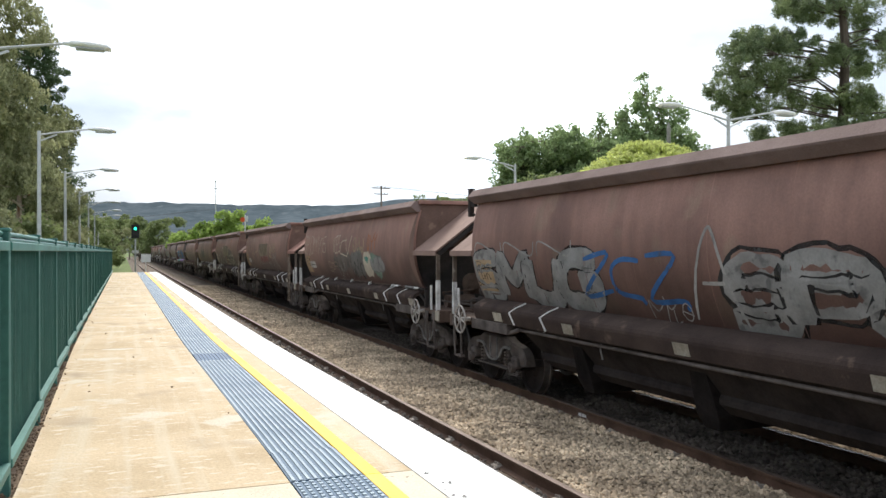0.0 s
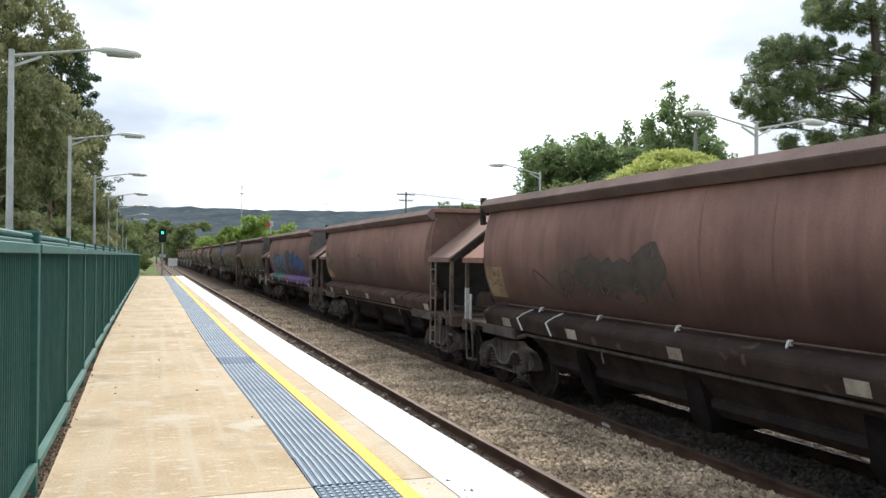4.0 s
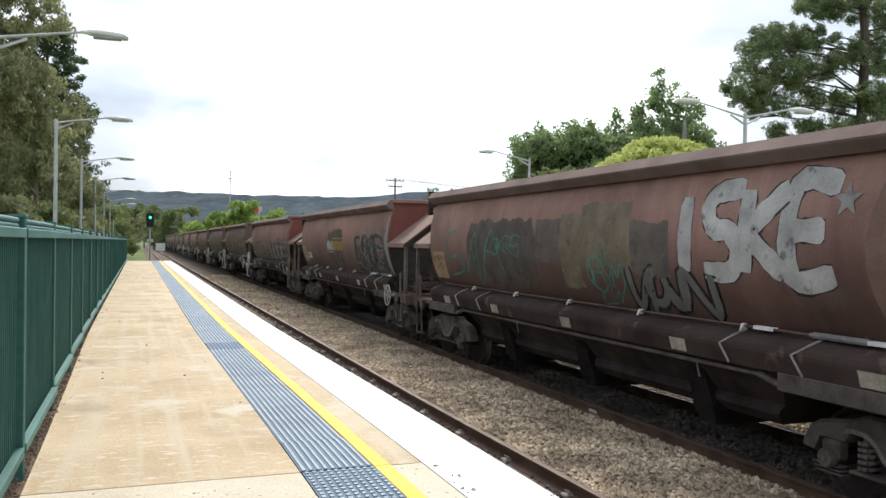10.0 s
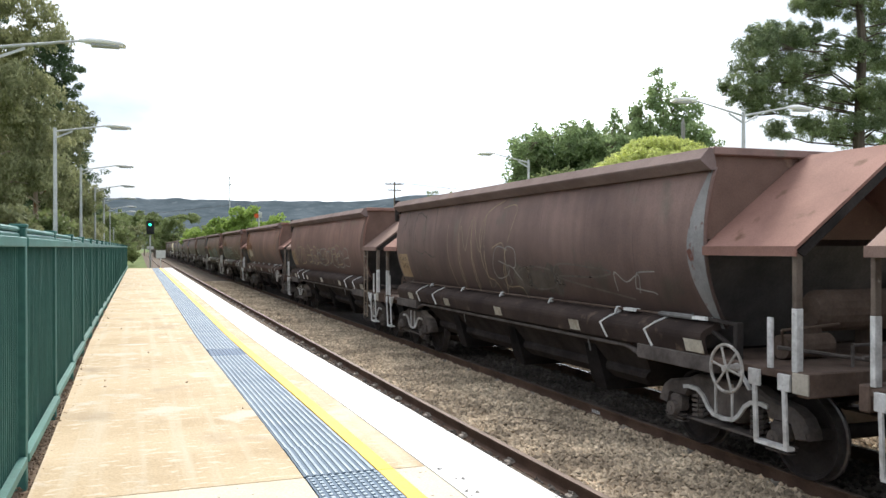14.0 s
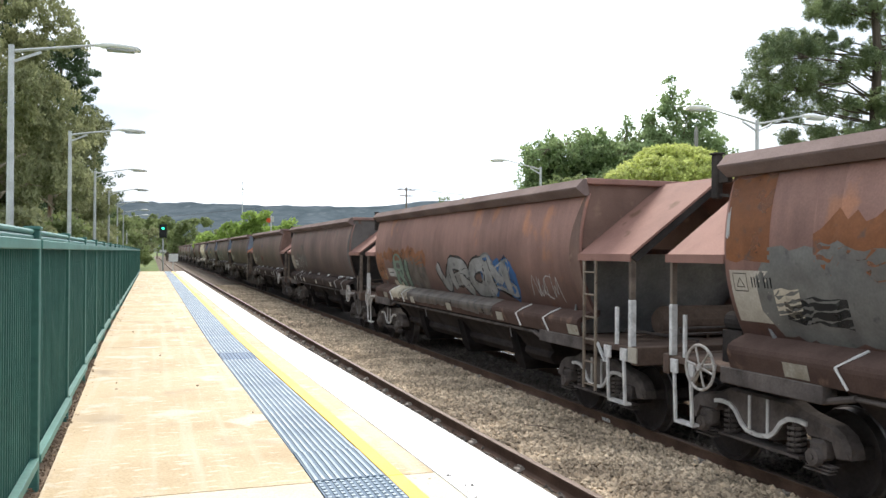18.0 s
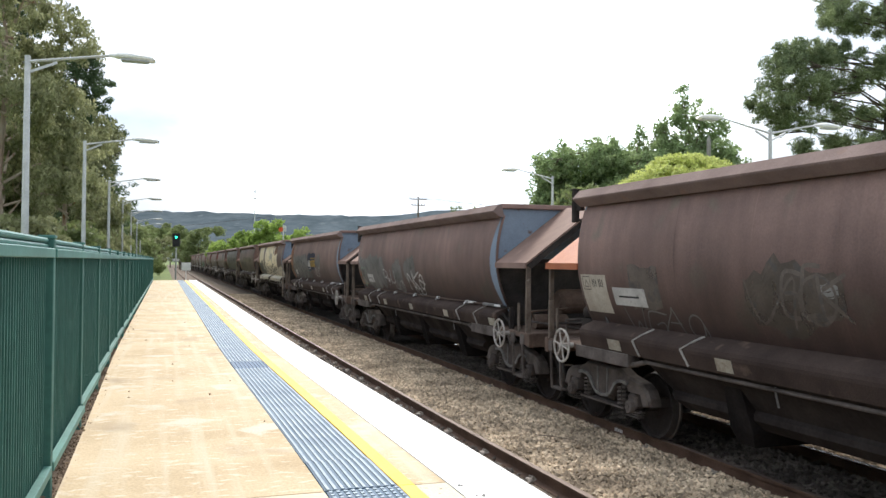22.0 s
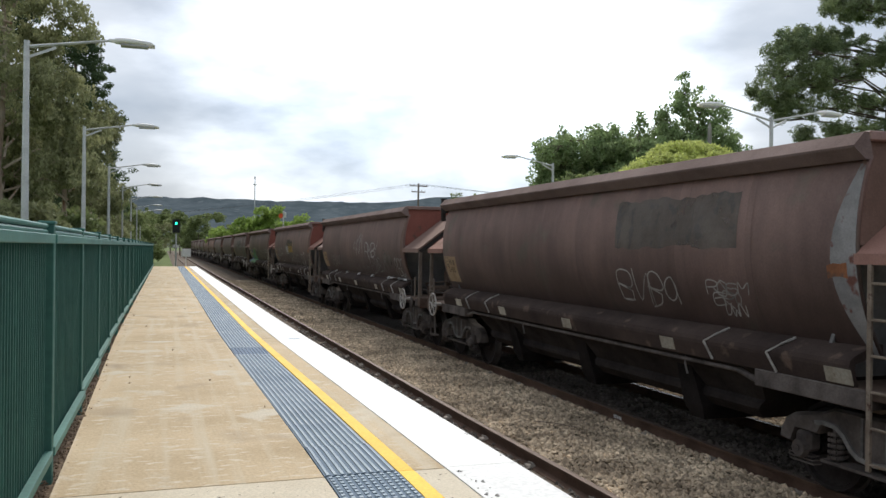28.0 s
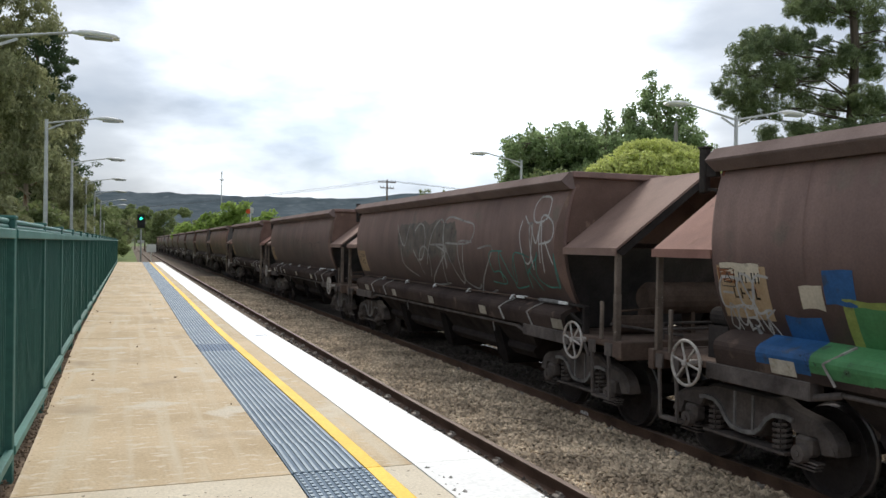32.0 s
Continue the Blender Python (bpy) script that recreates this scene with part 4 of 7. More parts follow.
# the far side: big pine, broadleaf row, yellow shrub
bl = []
for c, rad, n, tuft in (
        ((-5.7, 0.0, 11.9), (2.0, 1.6, 1.7), 62, 0.52), ((-4.7, 0.3, 13.2), (1.2, 1.2, 0.7), 16, 0.5), ((-7.2, 0, 10.3), (1.1, 1.1, 0.9), 18, 0.46),
        ((0.2, 0.6, 17.4), (4.2, 3.4, 2.4), 84, 0.75), ((-2.9, 0.2, 15.2), (1.3, 1.2, 0.5), 12, 0.6), ((-2.6, 0, 12.1), (1.0, 1.0, 0.7), 10, 0.5),
        ((-2.2, 0.4, 10.35), (3.2, 1.6, 0.22), 22, 0.6), ((-4.6, 0, 8.5), (1.3, 1.1, 0.45), 12, 0.5), ((2.6, 0.4, 13.8), (2.0, 1.8, 1.8), 40, 0.6), ((-0.6, 0.3, 15.2), (2.4, 1.4, 0.5), 16, 0.45), ((0.4, -0.6, 10.6), (1.2, 0.8, 0.8), 12, 0.45),
        ((3.4, 0, 10.2), (2.4, 1.8, 0.5), 18, 0.65), ((-0.8, -0.4, 12.6), (0.9, 0.8, 0.6), 10, 0.42), ((-2.6, 0.2, 13.4), (1.3, 1.0, 0.5), 9, 0.34),
        ((-3.0, 0.6, 11.3), (1.5, 1.2, 0.5), 9, 0.36), ((1.4, 0.2, 12.0), (1.2, 1.0, 1.4), 8, 0.38), ((-6.0, 0.2, 9.6), (1.4, 1.2, 0.7), 14, 0.45)):
    for _ in range(n):
        v = Vector((rt.gauss(0, 1), rt.gauss(0, 1), rt.gauss(0, 1))).normalized() * rt.uniform(0.30, 1.0) ** 0.5
        r = tuft * rt.uniform(0.7, 1.2)
        bl.append((c[0] + v.x * rad[0], c[1] + v.y * rad[1], c[2] + v.z * rad[2], r, r, r * rt.uniform(0.55, 0.9), 6))
low = random.Random(77)
for c, rad, n in (((1.3, 0, 8.8), (2.2, 1.3, 0.65), 36), ((-1.7, 0, 8.7), (1.4, 1.0, 0.35), 16)):
    for _ in range(n):
        r = low.uniform(0.34, 0.6)
        bl.append((c[0] + low.uniform(-1, 1) * rad[0], c[1] + low.uniform(-1, 1) * rad[1], c[2] + low.uniform(-1, 1) * rad[2], r, r, r * 0.7, 6))
tree("pine_tree", "large old pine with heavy spreading limbs", 35.6, 33.5, -1.4, bl, 22, 0.40, PINE_BARK, LEAF_PINE, 31, per=44, clump=0.24, size=0.085, flat=0.9, long=3.0, limbs=8, wander=0.25, bough=0.13, climb=0.10)
tree("scrub_tree", "dark green tree low beside the pine", 39.5, 33, -1.4, cloud(8, -2.5, 2.5, -2.5, 2.5, 3.0, 7.0, 1.3, 2.0, 22), 6, 0.2, BARK, LEAF_GREEN, 32, per=26, clump=0.5, size=0.24)


def broad(x, y, h, w, seed, spires=()):
    bl = cloud(56, -w, w, -w * 0.6, w * 0.6, h * 0.26, h * 0.83, 0.85, 1.25, 20)
    for sx, sz in spires:
        for q in range(8):
            r = 0.30 + 0.17 * q
            bl.append((sx + rt.uniform(-0.15, 0.15), rt.uniform(-0.3, 0.3), sz - 0.35 - q * 0.5, r, r, 0.5, 5 + 2 * q))
    return tree("broadleaf_tree", "leafy green deciduous tree with upright tips", x, y, -1.5, bl, h * 0.8, 0.22, BARK, LEAF_GREEN, seed, per=30, clump=0.34, size=0.17, long=1.1, limbs=3)


broad(32.2, 46, 12.2, 2.9, 41, ((-0.6, 14.1), (0.9, 13.2), (2.2, 12.8), (-1.8, 12.0), (3.6, 10.6), (4.6, 9.6)))
broad(28.4, 46.5, 11.6, 3.0, 42, ((0.6, 11.4), (-1.4, 10.8), (1.9, 11.6), (-2.6, 10.6)))
broad(25.4, 47.5, 11.2, 2.7, 43, ((-1.4, 10.4), (0.8, 10.6), (2.2, 10.6)))
broad(24.0, 49, 9.2, 1.6, 44, ((-0.8, 8.8), (0.8, 9.8)))
bl = []
for k in range(95):
    an, el = rt.uniform(0, 6.28), rt.uniform(-0.2, 1.5)
    bl.append((3.2 * math.cos(an) * math.cos(el), 2.3 * math.sin(an) * math.cos(el), 5.6 + 2.2 * math.sin(el) ** 0.9 if el > 0 else 5.6 + 2.2 * math.sin(el), 0.55, 0.55, 0.35, 20))
tree("yellow_shrub", "rounded bright yellow-green shrub", 24.9, 35.8, -1.5, bl, 6.4, 0.18, BARK, LEAF_YELLOW, 45, per=26, clump=0.24, size=0.13, long=1.2, limbs=0)
tree("yellow_shrub", "olive green shrub beside the yellow one", 21.4, 37.5, -1.5, cloud(20, -2.0, 1.8, -1.0, 1.0, 3.0, 6.4, 0.7, 1.1, 18), 5.0, 0.14, BARK, LEAF_BUSH, 46, per=24, clump=0.30, size=0.15)

# trees down the line
for k, (x, y, h, lf) in enumerate(((12.5, 112, 8.2, 0), (16.0, 118, 8.0, 0), (9.8, 116, 6.6, 0), (20, 130, 7.0, 1), (7.0, 190, 9.5, 1), (3.5, 215, 12.0, 1), (12, 200, 11, 1), (-1.5, 235, 12, 1), (1.5, 262, 15, 1), (18, 205, 9.0, 1), (26, 170, 8, 1), (33, 165, 8, 1), (-6, 205, 12, 1), (42, 150, 9, 1), (45.1, 110, 11.5, 1), (42.6, 112, 10.6, 1))):
    tree("distant_tree", "bright green leafy tree behind the train" if lf == 0 else "grey-green tree far down the line", x, y, -1.55, cloud(14, -2.8, 2.8, -2.5, 2.5, h * 0.25, h * 0.88, 1.0, 1.8, 18), h * 0.7, 0.2, BARK, LEAF_LIGHT if lf == 0 else LEAF_BUSH, 80 + k, per=24, clump=0.55, size=0.36, limbs=0)

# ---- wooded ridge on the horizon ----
# haze of distance is put into these blue-grey forest tints
HILL = mat("hazy_distant_forest", (0.056, 0.074, 0.084), (0.102, 0.124, 0.138), scale=0.012, rough=1.0, bump=0.5, fine=0.06, vary=0.0, c3=(0.110, 0.130, 0.142), spots=0.0, spec=0.0)
hill = tagged(new("wooded_ridge"), "long blue-green forested ridge on the horizon", "hill", kind="structure")
bm = B()
cols, rows_n = 260, 16
grid = []
for i in range(cols + 1):
    az = radians(-50 + 125 * i / cols)
    rise = min(1, max(0, (math.degrees(az) - 13) / 6.5))
    el = 3.16 + 0.03 * math.sin(i * 0.13) + 0.025 * math.sin(i * 0.31 + 1) + 0.46 * rise * rise * (3 - 2 * rise) + 0.05 * noise.noise(Vector((i * 0.4, 0, 0)))
    top = 2600 * math.tan(radians(el))
    ring = []
    for j in range(rows_n + 1):
        u = j / rows_n
        r = 1500 + 1100 * u + 60 * noise.noise(Vector((i * 0.12, j * 0.4, 3)))
        z = -1.6 + top * (u ** 1.7) * (1 + 0.10 * noise.noise(Vector((i * 0.10, j * 0.5, 7)))) if j < rows_n else top + 5 * noise.noise(Vector((i * 1.7, 2, 2)))
        ring.append(bm.verts.new((r * math.sin(az), r * math.cos(az), z)))
    grid.append(ring)
for i in range(cols):
    for j in range(rows_n):
        bm.faces.new((grid[i][j], grid[i + 1][j], grid[i + 1][j + 1], grid[i][j + 1]))
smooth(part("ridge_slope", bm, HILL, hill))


# ---- the coal train ----
LEN = 10.66                     # hopper body, end to end
TURN = pose(0, LEN, 0, 0, 0, 180)
SHORT = TURN @ Matrix.Diagonal((1, 0.775, 1, 1))     # the far platform is the shorter one


def half(z):
    """Half the width of the barrel-shaped hopper at height z: widest a little below the middle."""
    d = z - 2.32
    return 1.46 - (0.24 if d > 0 else 0.32) * d * d


PROF = [(z, half(z)) for z in (1.40, 1.48, 1.56, 1.65, 1.75, 1.85, 1.95, 2.08, 2.20, 2.32, 2.45, 2.58, 2.70, 2.82, 2.94, 3.06)]


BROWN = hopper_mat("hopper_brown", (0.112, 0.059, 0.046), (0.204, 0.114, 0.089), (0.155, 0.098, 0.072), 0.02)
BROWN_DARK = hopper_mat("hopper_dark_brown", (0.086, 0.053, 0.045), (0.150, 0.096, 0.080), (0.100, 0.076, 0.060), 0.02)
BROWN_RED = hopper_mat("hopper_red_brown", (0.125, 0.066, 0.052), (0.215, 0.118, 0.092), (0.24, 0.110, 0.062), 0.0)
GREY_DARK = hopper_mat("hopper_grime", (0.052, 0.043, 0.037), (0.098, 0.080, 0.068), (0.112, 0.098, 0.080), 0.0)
# rim brown is greyed and lightened to carry the sky's reflection
RIM = mat("rim_brown_sky_sheen", (0.145, 0.108, 0.098), (0.225, 0.172, 0.158), scale=1.2, rough=0.95, spec=0.05, c3=(0.21, 0.145, 0.12), spots=-0.02)
SILL = mat("grimy_sill_brown", (0.038, 0.028, 0.025), (0.074, 0.054, 0.046), scale=1.4, rough=0.9, spec=0.08, c3=(0.12, 0.085, 0.068), spots=0.0)
SILL_RED = mat("grimy_sill_red_brown", (0.066, 0.042, 0.035), (0.115, 0.076, 0.062), scale=1.4, rough=0.9, spec=0.08, c3=(0.17, 0.11, 0.08), spots=0.0)
END_BROWN = mat("end_sheet_brown", (0.11, 0.066, 0.050), (0.19, 0.118, 0.092), scale=1.5, rough=0.7, c3=(0.23, 0.15, 0.11), spots=-0.02)
PEELED = mat("peeled_pale_paint", (0.17, 0.165, 0.16), (0.30, 0.29, 0.28), scale=2.5, rough=0.8, c3=(0.14, 0.06, 0.045), spots=0.02)
END_RED = mat("end_sheet_red", (0.16, 0.050, 0.036), (0.22, 0.080, 0.060), scale=1.5, rough=0.7, c3=(0.12, 0.06, 0.045), spots=0.0)
END_BLUE = mat("end_sheet_blue_grey", (0.13, 0.17, 0.22), (0.20, 0.25, 0.31), scale=1.5, rough=0.7, c3=(0.12, 0.075, 0.055), spots=0.0)
END_GREY = mat("end_sheet_grey", (0.085, 0.080, 0.075), (0.15, 0.14, 0.13), scale=1.5, rough=0.7, c3=(0.12, 0.075, 0.055), spots=0.0)
HOOD_BROWN = mat("hood_brown", (0.185, 0.122, 0.100), (0.275, 0.188, 0.155), scale=1.2, rough=0.8, spec=0.15, c3=(0.29, 0.20, 0.16), spots=-0.03)
HOOD_RED = mat("hood_red_brown", (0.215, 0.118, 0.094), (0.310, 0.172, 0.138), scale=1.2, rough=0.8, spec=0.15, c3=(0.16, 0.09, 0.06), spots=0.0)
HOOD_ORANGE = mat("hood_orange_primer", (0.32, 0.10, 0.045), (0.42, 0.15, 0.07), scale=1.2, rough=0.6, c3=(0.22, 0.10, 0.06), spots=0.0)

# shared meshes of the running gear


def wheelset_mesh():
    bm = B()
    rod(bm, (-0.98, 0, 0), (0.98, 0, 0), 0.075, sides=10)
    n0 = len(bm.faces)
    for s in (-1, 1):
        rings = []
        for x, r in ((0.70, 0.16), (0.715, 0.355), (0.685, 0.375), (0.685, 0.445), (0.715, 0.45), (0.725, 0.429), (0.815, 0.419), (0.815, 0.385), (0.775, 0.365), (0.76, 0.17), (0.79, 0.13), (0.79, 0.0)):
            rings.append([(s * x, math.cos(a) * r, math.sin(a) * r) for a in [2 * math.pi * k / 24 for k in range(24)]])
        loft(bm, rings, caps=False)
    bm.faces.ensure_lookup_table()
    for f in bm.faces[n0:]:
        c = f.calc_center_median()
        if math.hypot(c.y, c.z) > 0.40:
            f.material_index = 1
    return bm


def side_frame(bm, s):
    """Cast bogie side frame: dipped middle, spring pockets, deep ends over the axles."""
    top = [(-1.14, 0.56), (-1.08, 0.66), (-0.96, 0.73), (-0.62, 0.79), (-0.45, 0.86), (0.45, 0.86), (0.62, 0.79), (0.96, 0.73), (1.08, 0.66), (1.14, 0.56)]
    low = [(-1.14, 0.46), (-1.00, 0.44), (-0.94, 0.58), (-0.66, 0.58), (-0.60, 0.68), (-0.34, 0.66), (-0.20, 0.44), (0.20, 0.44), (0.34, 0.66), (0.60, 0.68), (0.66, 0.58), (0.94, 0.58), (1.00, 0.44), (1.14, 0.46)]
    rings = []
    for x in (0.92, 0.94, 1.08, 1.11):
        k = 0.025 if x in (0.92, 1.11) else 0
        rings.append([(s * x, y * (1 - k), z - k) for y, z in top] + [(s * x, y, z + k * 0.6) for y, z in reversed(low)])
    return loft(bm, rings)


def ribbon(bm, path, x0, x1, w):
    """A flat strip of width w bent along a (y, z) path, from x0 to x1 thick."""
    rings = []
    for k, (y, z) in enumerate(path):
        (ya, za), (yb, zb) = path[max(0, k - 1)], path[min(len(path) - 1, k + 1)]
        d = math.hypot(yb - ya, zb - za)
        ny, nz = -(zb - za) / d * w / 2, (yb - ya) / d * w / 2
        rings.append([(x0, y - ny, z - nz), (x1, y - ny, z - nz), (x1, y + ny, z + nz), (x0, y + ny, z + nz)])
    return loft(bm, rings)


def spring_bm():
    bm = B()
    pitch = 0.052
    path = [(math.cos(a) * 0.075, math.sin(a) * 0.075, 0.01 + pitch * a / 6.283) for a in [6.283 * k / 10 for k in range(0, 51)]]
    for p, q in zip(path, path[1:]):
        bar(bm, p, q, 0.030, 0.030)
    rod(bm, (0, 0, 0), (0, 0, 0.29), 0.045, sides=8)
    return bm


def bogie(parent, y):
    bm = B()
    box(bm, -0.90, 0.90, -0.20, 0.20, 0.56, 0.84, 0.03)
    box(bm, -0.30, 0.30, -0.26, 0.26, 0.84, 0.98, 0.02)
    for e in (-1, 1):
        box(bm, -0.95, 0.95, min(e * 1.02, e * 1.10), max(e * 1.02, e * 1.10), 0.44, 0.56, 0.01)
    bog = part("bogie", bm, IRON_DARK, parent, "three-piece cast steel bogie")
    bog.location = (0, y, 0)
    for s in (-1, 1):
        part("side_frame", side_frame(B(), s), IRON, bog)
        edge = ((-0.66, 0.69), (-0.56, 0.705), (-0.42, 0.695), (-0.33, 0.64), (-0.24, 0.53), (-0.16, 0.475), (0.0, 0.455), (0.16, 0.475), (0.24, 0.53), (0.33, 0.64), (0.42, 0.695), (0.56, 0.705), (0.66, 0.69))
        part("brake_bracket", ribbon(B(), edge, s * 1.108, s * 1.135, 0.042), PALE_IRON, bog, "pale cast edge of the side frame")
        for dy in (-0.14, 0.12):
            bm = B()
            box(bm, min(s * 1.10, s * 1.128), max(s * 1.10, s * 1.128), dy - 0.014, dy + 0.014, 0.49, 0.83)
            part("frame_rib", bm, PALE_IRON, bog)
        bm = B()
        prism(bm, [(s * 0.95, 0.33), (s * 1.14, 0.35), (s * 1.14, 0.375), (s * 0.95, 0.375)], -0.58, 0.58)
        part("spring_plank", bm, IRON, bog)
        for dy in (-0.80, 0.80):
            bm = B()
            box(bm, min(s * 1.0, s * 1.15), max(s * 1.0, s * 1.15), dy - 0.10, dy + 0.10, 0.40, 0.585, 0.03)
            rod(bm, (s * 1.14, dy, 0.43), (s * 1.20, dy, 0.43), 0.092, 0.078, 12)
            rod(bm, (s * 1.20, dy, 0.43), (s * 1.215, dy, 0.43), 0.03, 0.03, 6)
            for k in range(3):
                ends = dy * (1 + 0.02 * k)
                bar(bm, (s * 1.10, ends - 0.15, 0.30 + 0.032 * k), (s * 1.10, ends + 0.15, 0.30 + 0.032 * k), 0.09, 0.014)
            part("axle_box", bm, IRON, bog)
    for s in (-1, 1):
        for dy in (-0.46, 0.46):
            ob = part("spring", spring_bm(), IRON, bog, "stacked coil springs") if not SPRING else put("spring", SPRING[0], bog, Matrix())
            if not SPRING:
                SPRING.append(ob.data)
            ob.location = (s * 1.05, dy, 0.375)
    for dy in (-0.80, 0.80):
        ob = part("wheelset", wheelset_mesh(), [SHADED_STEEL, TYRE], bog) if not WHEELS else put("wheelset", WHEELS[0], bog, Matrix())
        if not WHEELS:
            WHEELS.append(ob.data)
        ob.location = (0, dy, 0.42)
    return bog


SPRING, WHEELS = [], []
PALE_IRON = mat("dusty_white_iron", (0.10, 0.095, 0.09), (0.24, 0.23, 0.22), scale=6, rough=0.8, bump=0.1, fine=40)


def both(name, bm, material, parent, label="", turn=TURN):
    """A part and its twin at the other end and side."""
    a = part(name, bm, material, parent, label)
    return a, put(name, a.data, parent, turn)


# underside steels: the shade beneath the wagon is put into these dark tints
SHADED_BLACK = mat("coal_black_steel", (0.012, 0.011, 0.011), (0.030, 0.026, 0.025), scale=2, rough=1.0, bump=0.25, fine=30, spec=0.02)
SHADED_STEEL = mat("shaded_under_steel", (0.028, 0.024, 0.024), (0.058, 0.050, 0.047), scale=2, rough=1.0, bump=0.25, fine=30, spec=0.02)
TANK = mat("dusty_tank_brown", (0.088, 0.062, 0.048), (0.155, 0.112, 0.088), scale=3, rough=0.9, bump=0.15, fine=30, spec=0.1)
POST_TAN = mat("worn_tan_post", (0.085, 0.064, 0.050), (0.190, 0.150, 0.120), scale=4, rough=0.85, c3=(0.28, 0.24, 0.20), spots=-0.02)
SLOPE_GREY = mat("pale_grey_slope_steel", (0.12, 0.118, 0.118), (0.22, 0.215, 0.21), scale=2, rough=0.85, bump=0.2, fine=30)
# slope colour is darkened for the shade beneath the hood
SLOPE = mat("shaded_slope_steel", (0.050, 0.046, 0.045), (0.105, 0.095, 0.090), scale=2, rough=0.85, bump=0.2, fine=30)
HOOK_WORN = mat("worn_dull_hook_paint", (0.20, 0.18, 0.16), (0.44, 0.42, 0.39), scale=6, rough=0.8, bump=0.05, fine=40)
HOOK_WHITE = mat("white_hook_paint", (0.62, 0.61, 0.58), (0.80, 0.79, 0.77), scale=7, rough=0.6, bump=0.05, fine=40)


def hopper_wagon():
    thing = tagged(new("coal_hopper_wagon"), "rust-brown coal hopper wagon", "wagon", group="coal train")
    # side sheets, bowed out and tucked in below
    bm = B()
    ys = [0.0, 0.02] + [LEN * k / 12 for k in range(1, 12)] + [LEN - 0.02, LEN]
    rings = []
    for y in ys:
        rings.append([(-x, y, z) for z, x in PROF] + [(-x + 0.05, y, z) for z, x in reversed(PROF)])
    loft(bm, rings)
    for ob in both("hopper_side", bm, BROWN, thing):
        smooth(ob)
    # top rims with a leaning lip
    bm = B()
    prism(bm, [(-1.32, 3.03), (-1.40, 3.025), (-1.515, 3.115), (-1.525, 3.135), (-1.415, 3.25), (-1.37, 3.25)], -0.04, LEN + 0.04)
    both("side_rim", bm, BROWN, thing)
    bm = B()
    box(bm, -1.365, 1.365, -0.05, 0.05, 3.18, 3.262, 0.01)
    both("end_rim", bm, BROWN, thing)
    # end sheets and slopes under the hood
    bm = B()
    outline = [(-x, z) for z, x in PROF if z > 2.2] + [(x, z) for z, x in reversed(PROF) if z > 2.2]
    vs = [bm.verts.new((x * 0.995, 0.015, z + (0.14 if z > 3 else 0))) for x, z in outline]
    vb = [bm.verts.new((x * 0.995, 0.045, z + (0.14 if z > 3 else 0))) for x, z in outline]
    bm.faces.new(vs)
    bm.faces.new(list(reversed(vb)))
    for k in range(len(vs)):
        j = (k + 1) % len(vs)
        bm.faces.new((vs[k], vb[k], vb[j], vs[j]))
    bmesh.ops.recalc_face_normals(bm, faces=bm.faces[:])
    both("end_sheet", bm, END_BROWN, thing)
    wrap = [(z, 0.03 + 0.25 * math.sin(math.pi * min(1, max(0, (z - 1.30) / 1.78))) ** 1.2) for z, x in PROF]
    bm = B()
    rows_v = [[bm.verts.new((-(half(z) + 0.003), w * q / 4 - 0.004, z)) for q in range(5)] for z, w in wrap]
    for r0, r1 in zip(rows_v, rows_v[1:]):
        for q in range(4):
            bm.faces.new((r0[q], r0[q + 1], r1[q + 1], r1[q]))
    both("end_wrap", bm, END_BROWN, thing, "end colour lapping round the corner")
    bm = B()
    for k in range(1, 9):
        y = LEN * k / 9 + 0.1 * (k % 2)
        for (z0, x0), (z1, x1) in zip(PROF[1:], PROF[2:]):
            v = [bm.verts.new(p) for p in ((-x0 - 0.003, y - 0.007, z0), (-x0 - 0.003, y + 0.007, z0), (-x1 - 0.003, y + 0.007, z1), (-x1 - 0.003, y - 0.007, z1))]
            bm.faces.new(v)
    tagged(part("weld_seam", bm, BROWN, thing, "upright weld seams"), kind="stuff")
    bm = B()
    loft(bm, [[(-1.38, 0.05, 2.25), (1.38, 0.05, 2.25), (1.38, 0.09, 2.25), (-1.38, 0.09, 2.25)], [(-1.20, 0.62, 1.12), (1.20, 0.62, 1.12), (1.20, 0.66, 1.12), (-1.20, 0.66, 1.12)]])
    both("slope_sheet", bm, SLOPE, thing, "grey sloping end of the hopper")
    bm = B()
    box(bm, -1.30, 1.30, 0.15, LEN - 0.15, 2.55, 2.60)
    part("load", bm, IRON_DARK, thing, "dark hopper interior")
    # gabled hoods over the end platforms
    for s in (-1, 1):
        bm = B()
        a, b = (s * 1.46, 2.245), (s * 0.16, 3.215)
        loft(bm, [[(a[0], y, a[1]), (b[0], y, b[1]), (b[0], y, b[1] - 0.035), (a[0], y, a[1] - 0.035)] for y in (-1.26, 0.012)])
        both("hood_plate", bm, HOOD_BROWN, thing, turn=SHORT)
        bm = B()
        box(bm, min(s * 1.475, s * 1.455), max(s * 1.475, s * 1.455), -1.27, 0.0, 2.16, 2.25)
        both("hood_lip", bm, HOOD_BROWN, thing, turn=SHORT)
        bm = B()
        loft(bm, [[(s * 1.44, y, 2.20), (s * 0.16, y, 3.175), (s * 0.16, y, 3.08), (s * 1.36, y, 2.16)] for y in (-1.255, -1.215)])
        both("hood_frame", bm, IRON_DARK, thing, turn=SHORT)
        # corner posts
        bm = B()
        box(bm, min(s * 1.36, s * 1.43), max(s * 1.36, s * 1.43), -1.24, -1.18, 1.70, 2.20, 0.006)
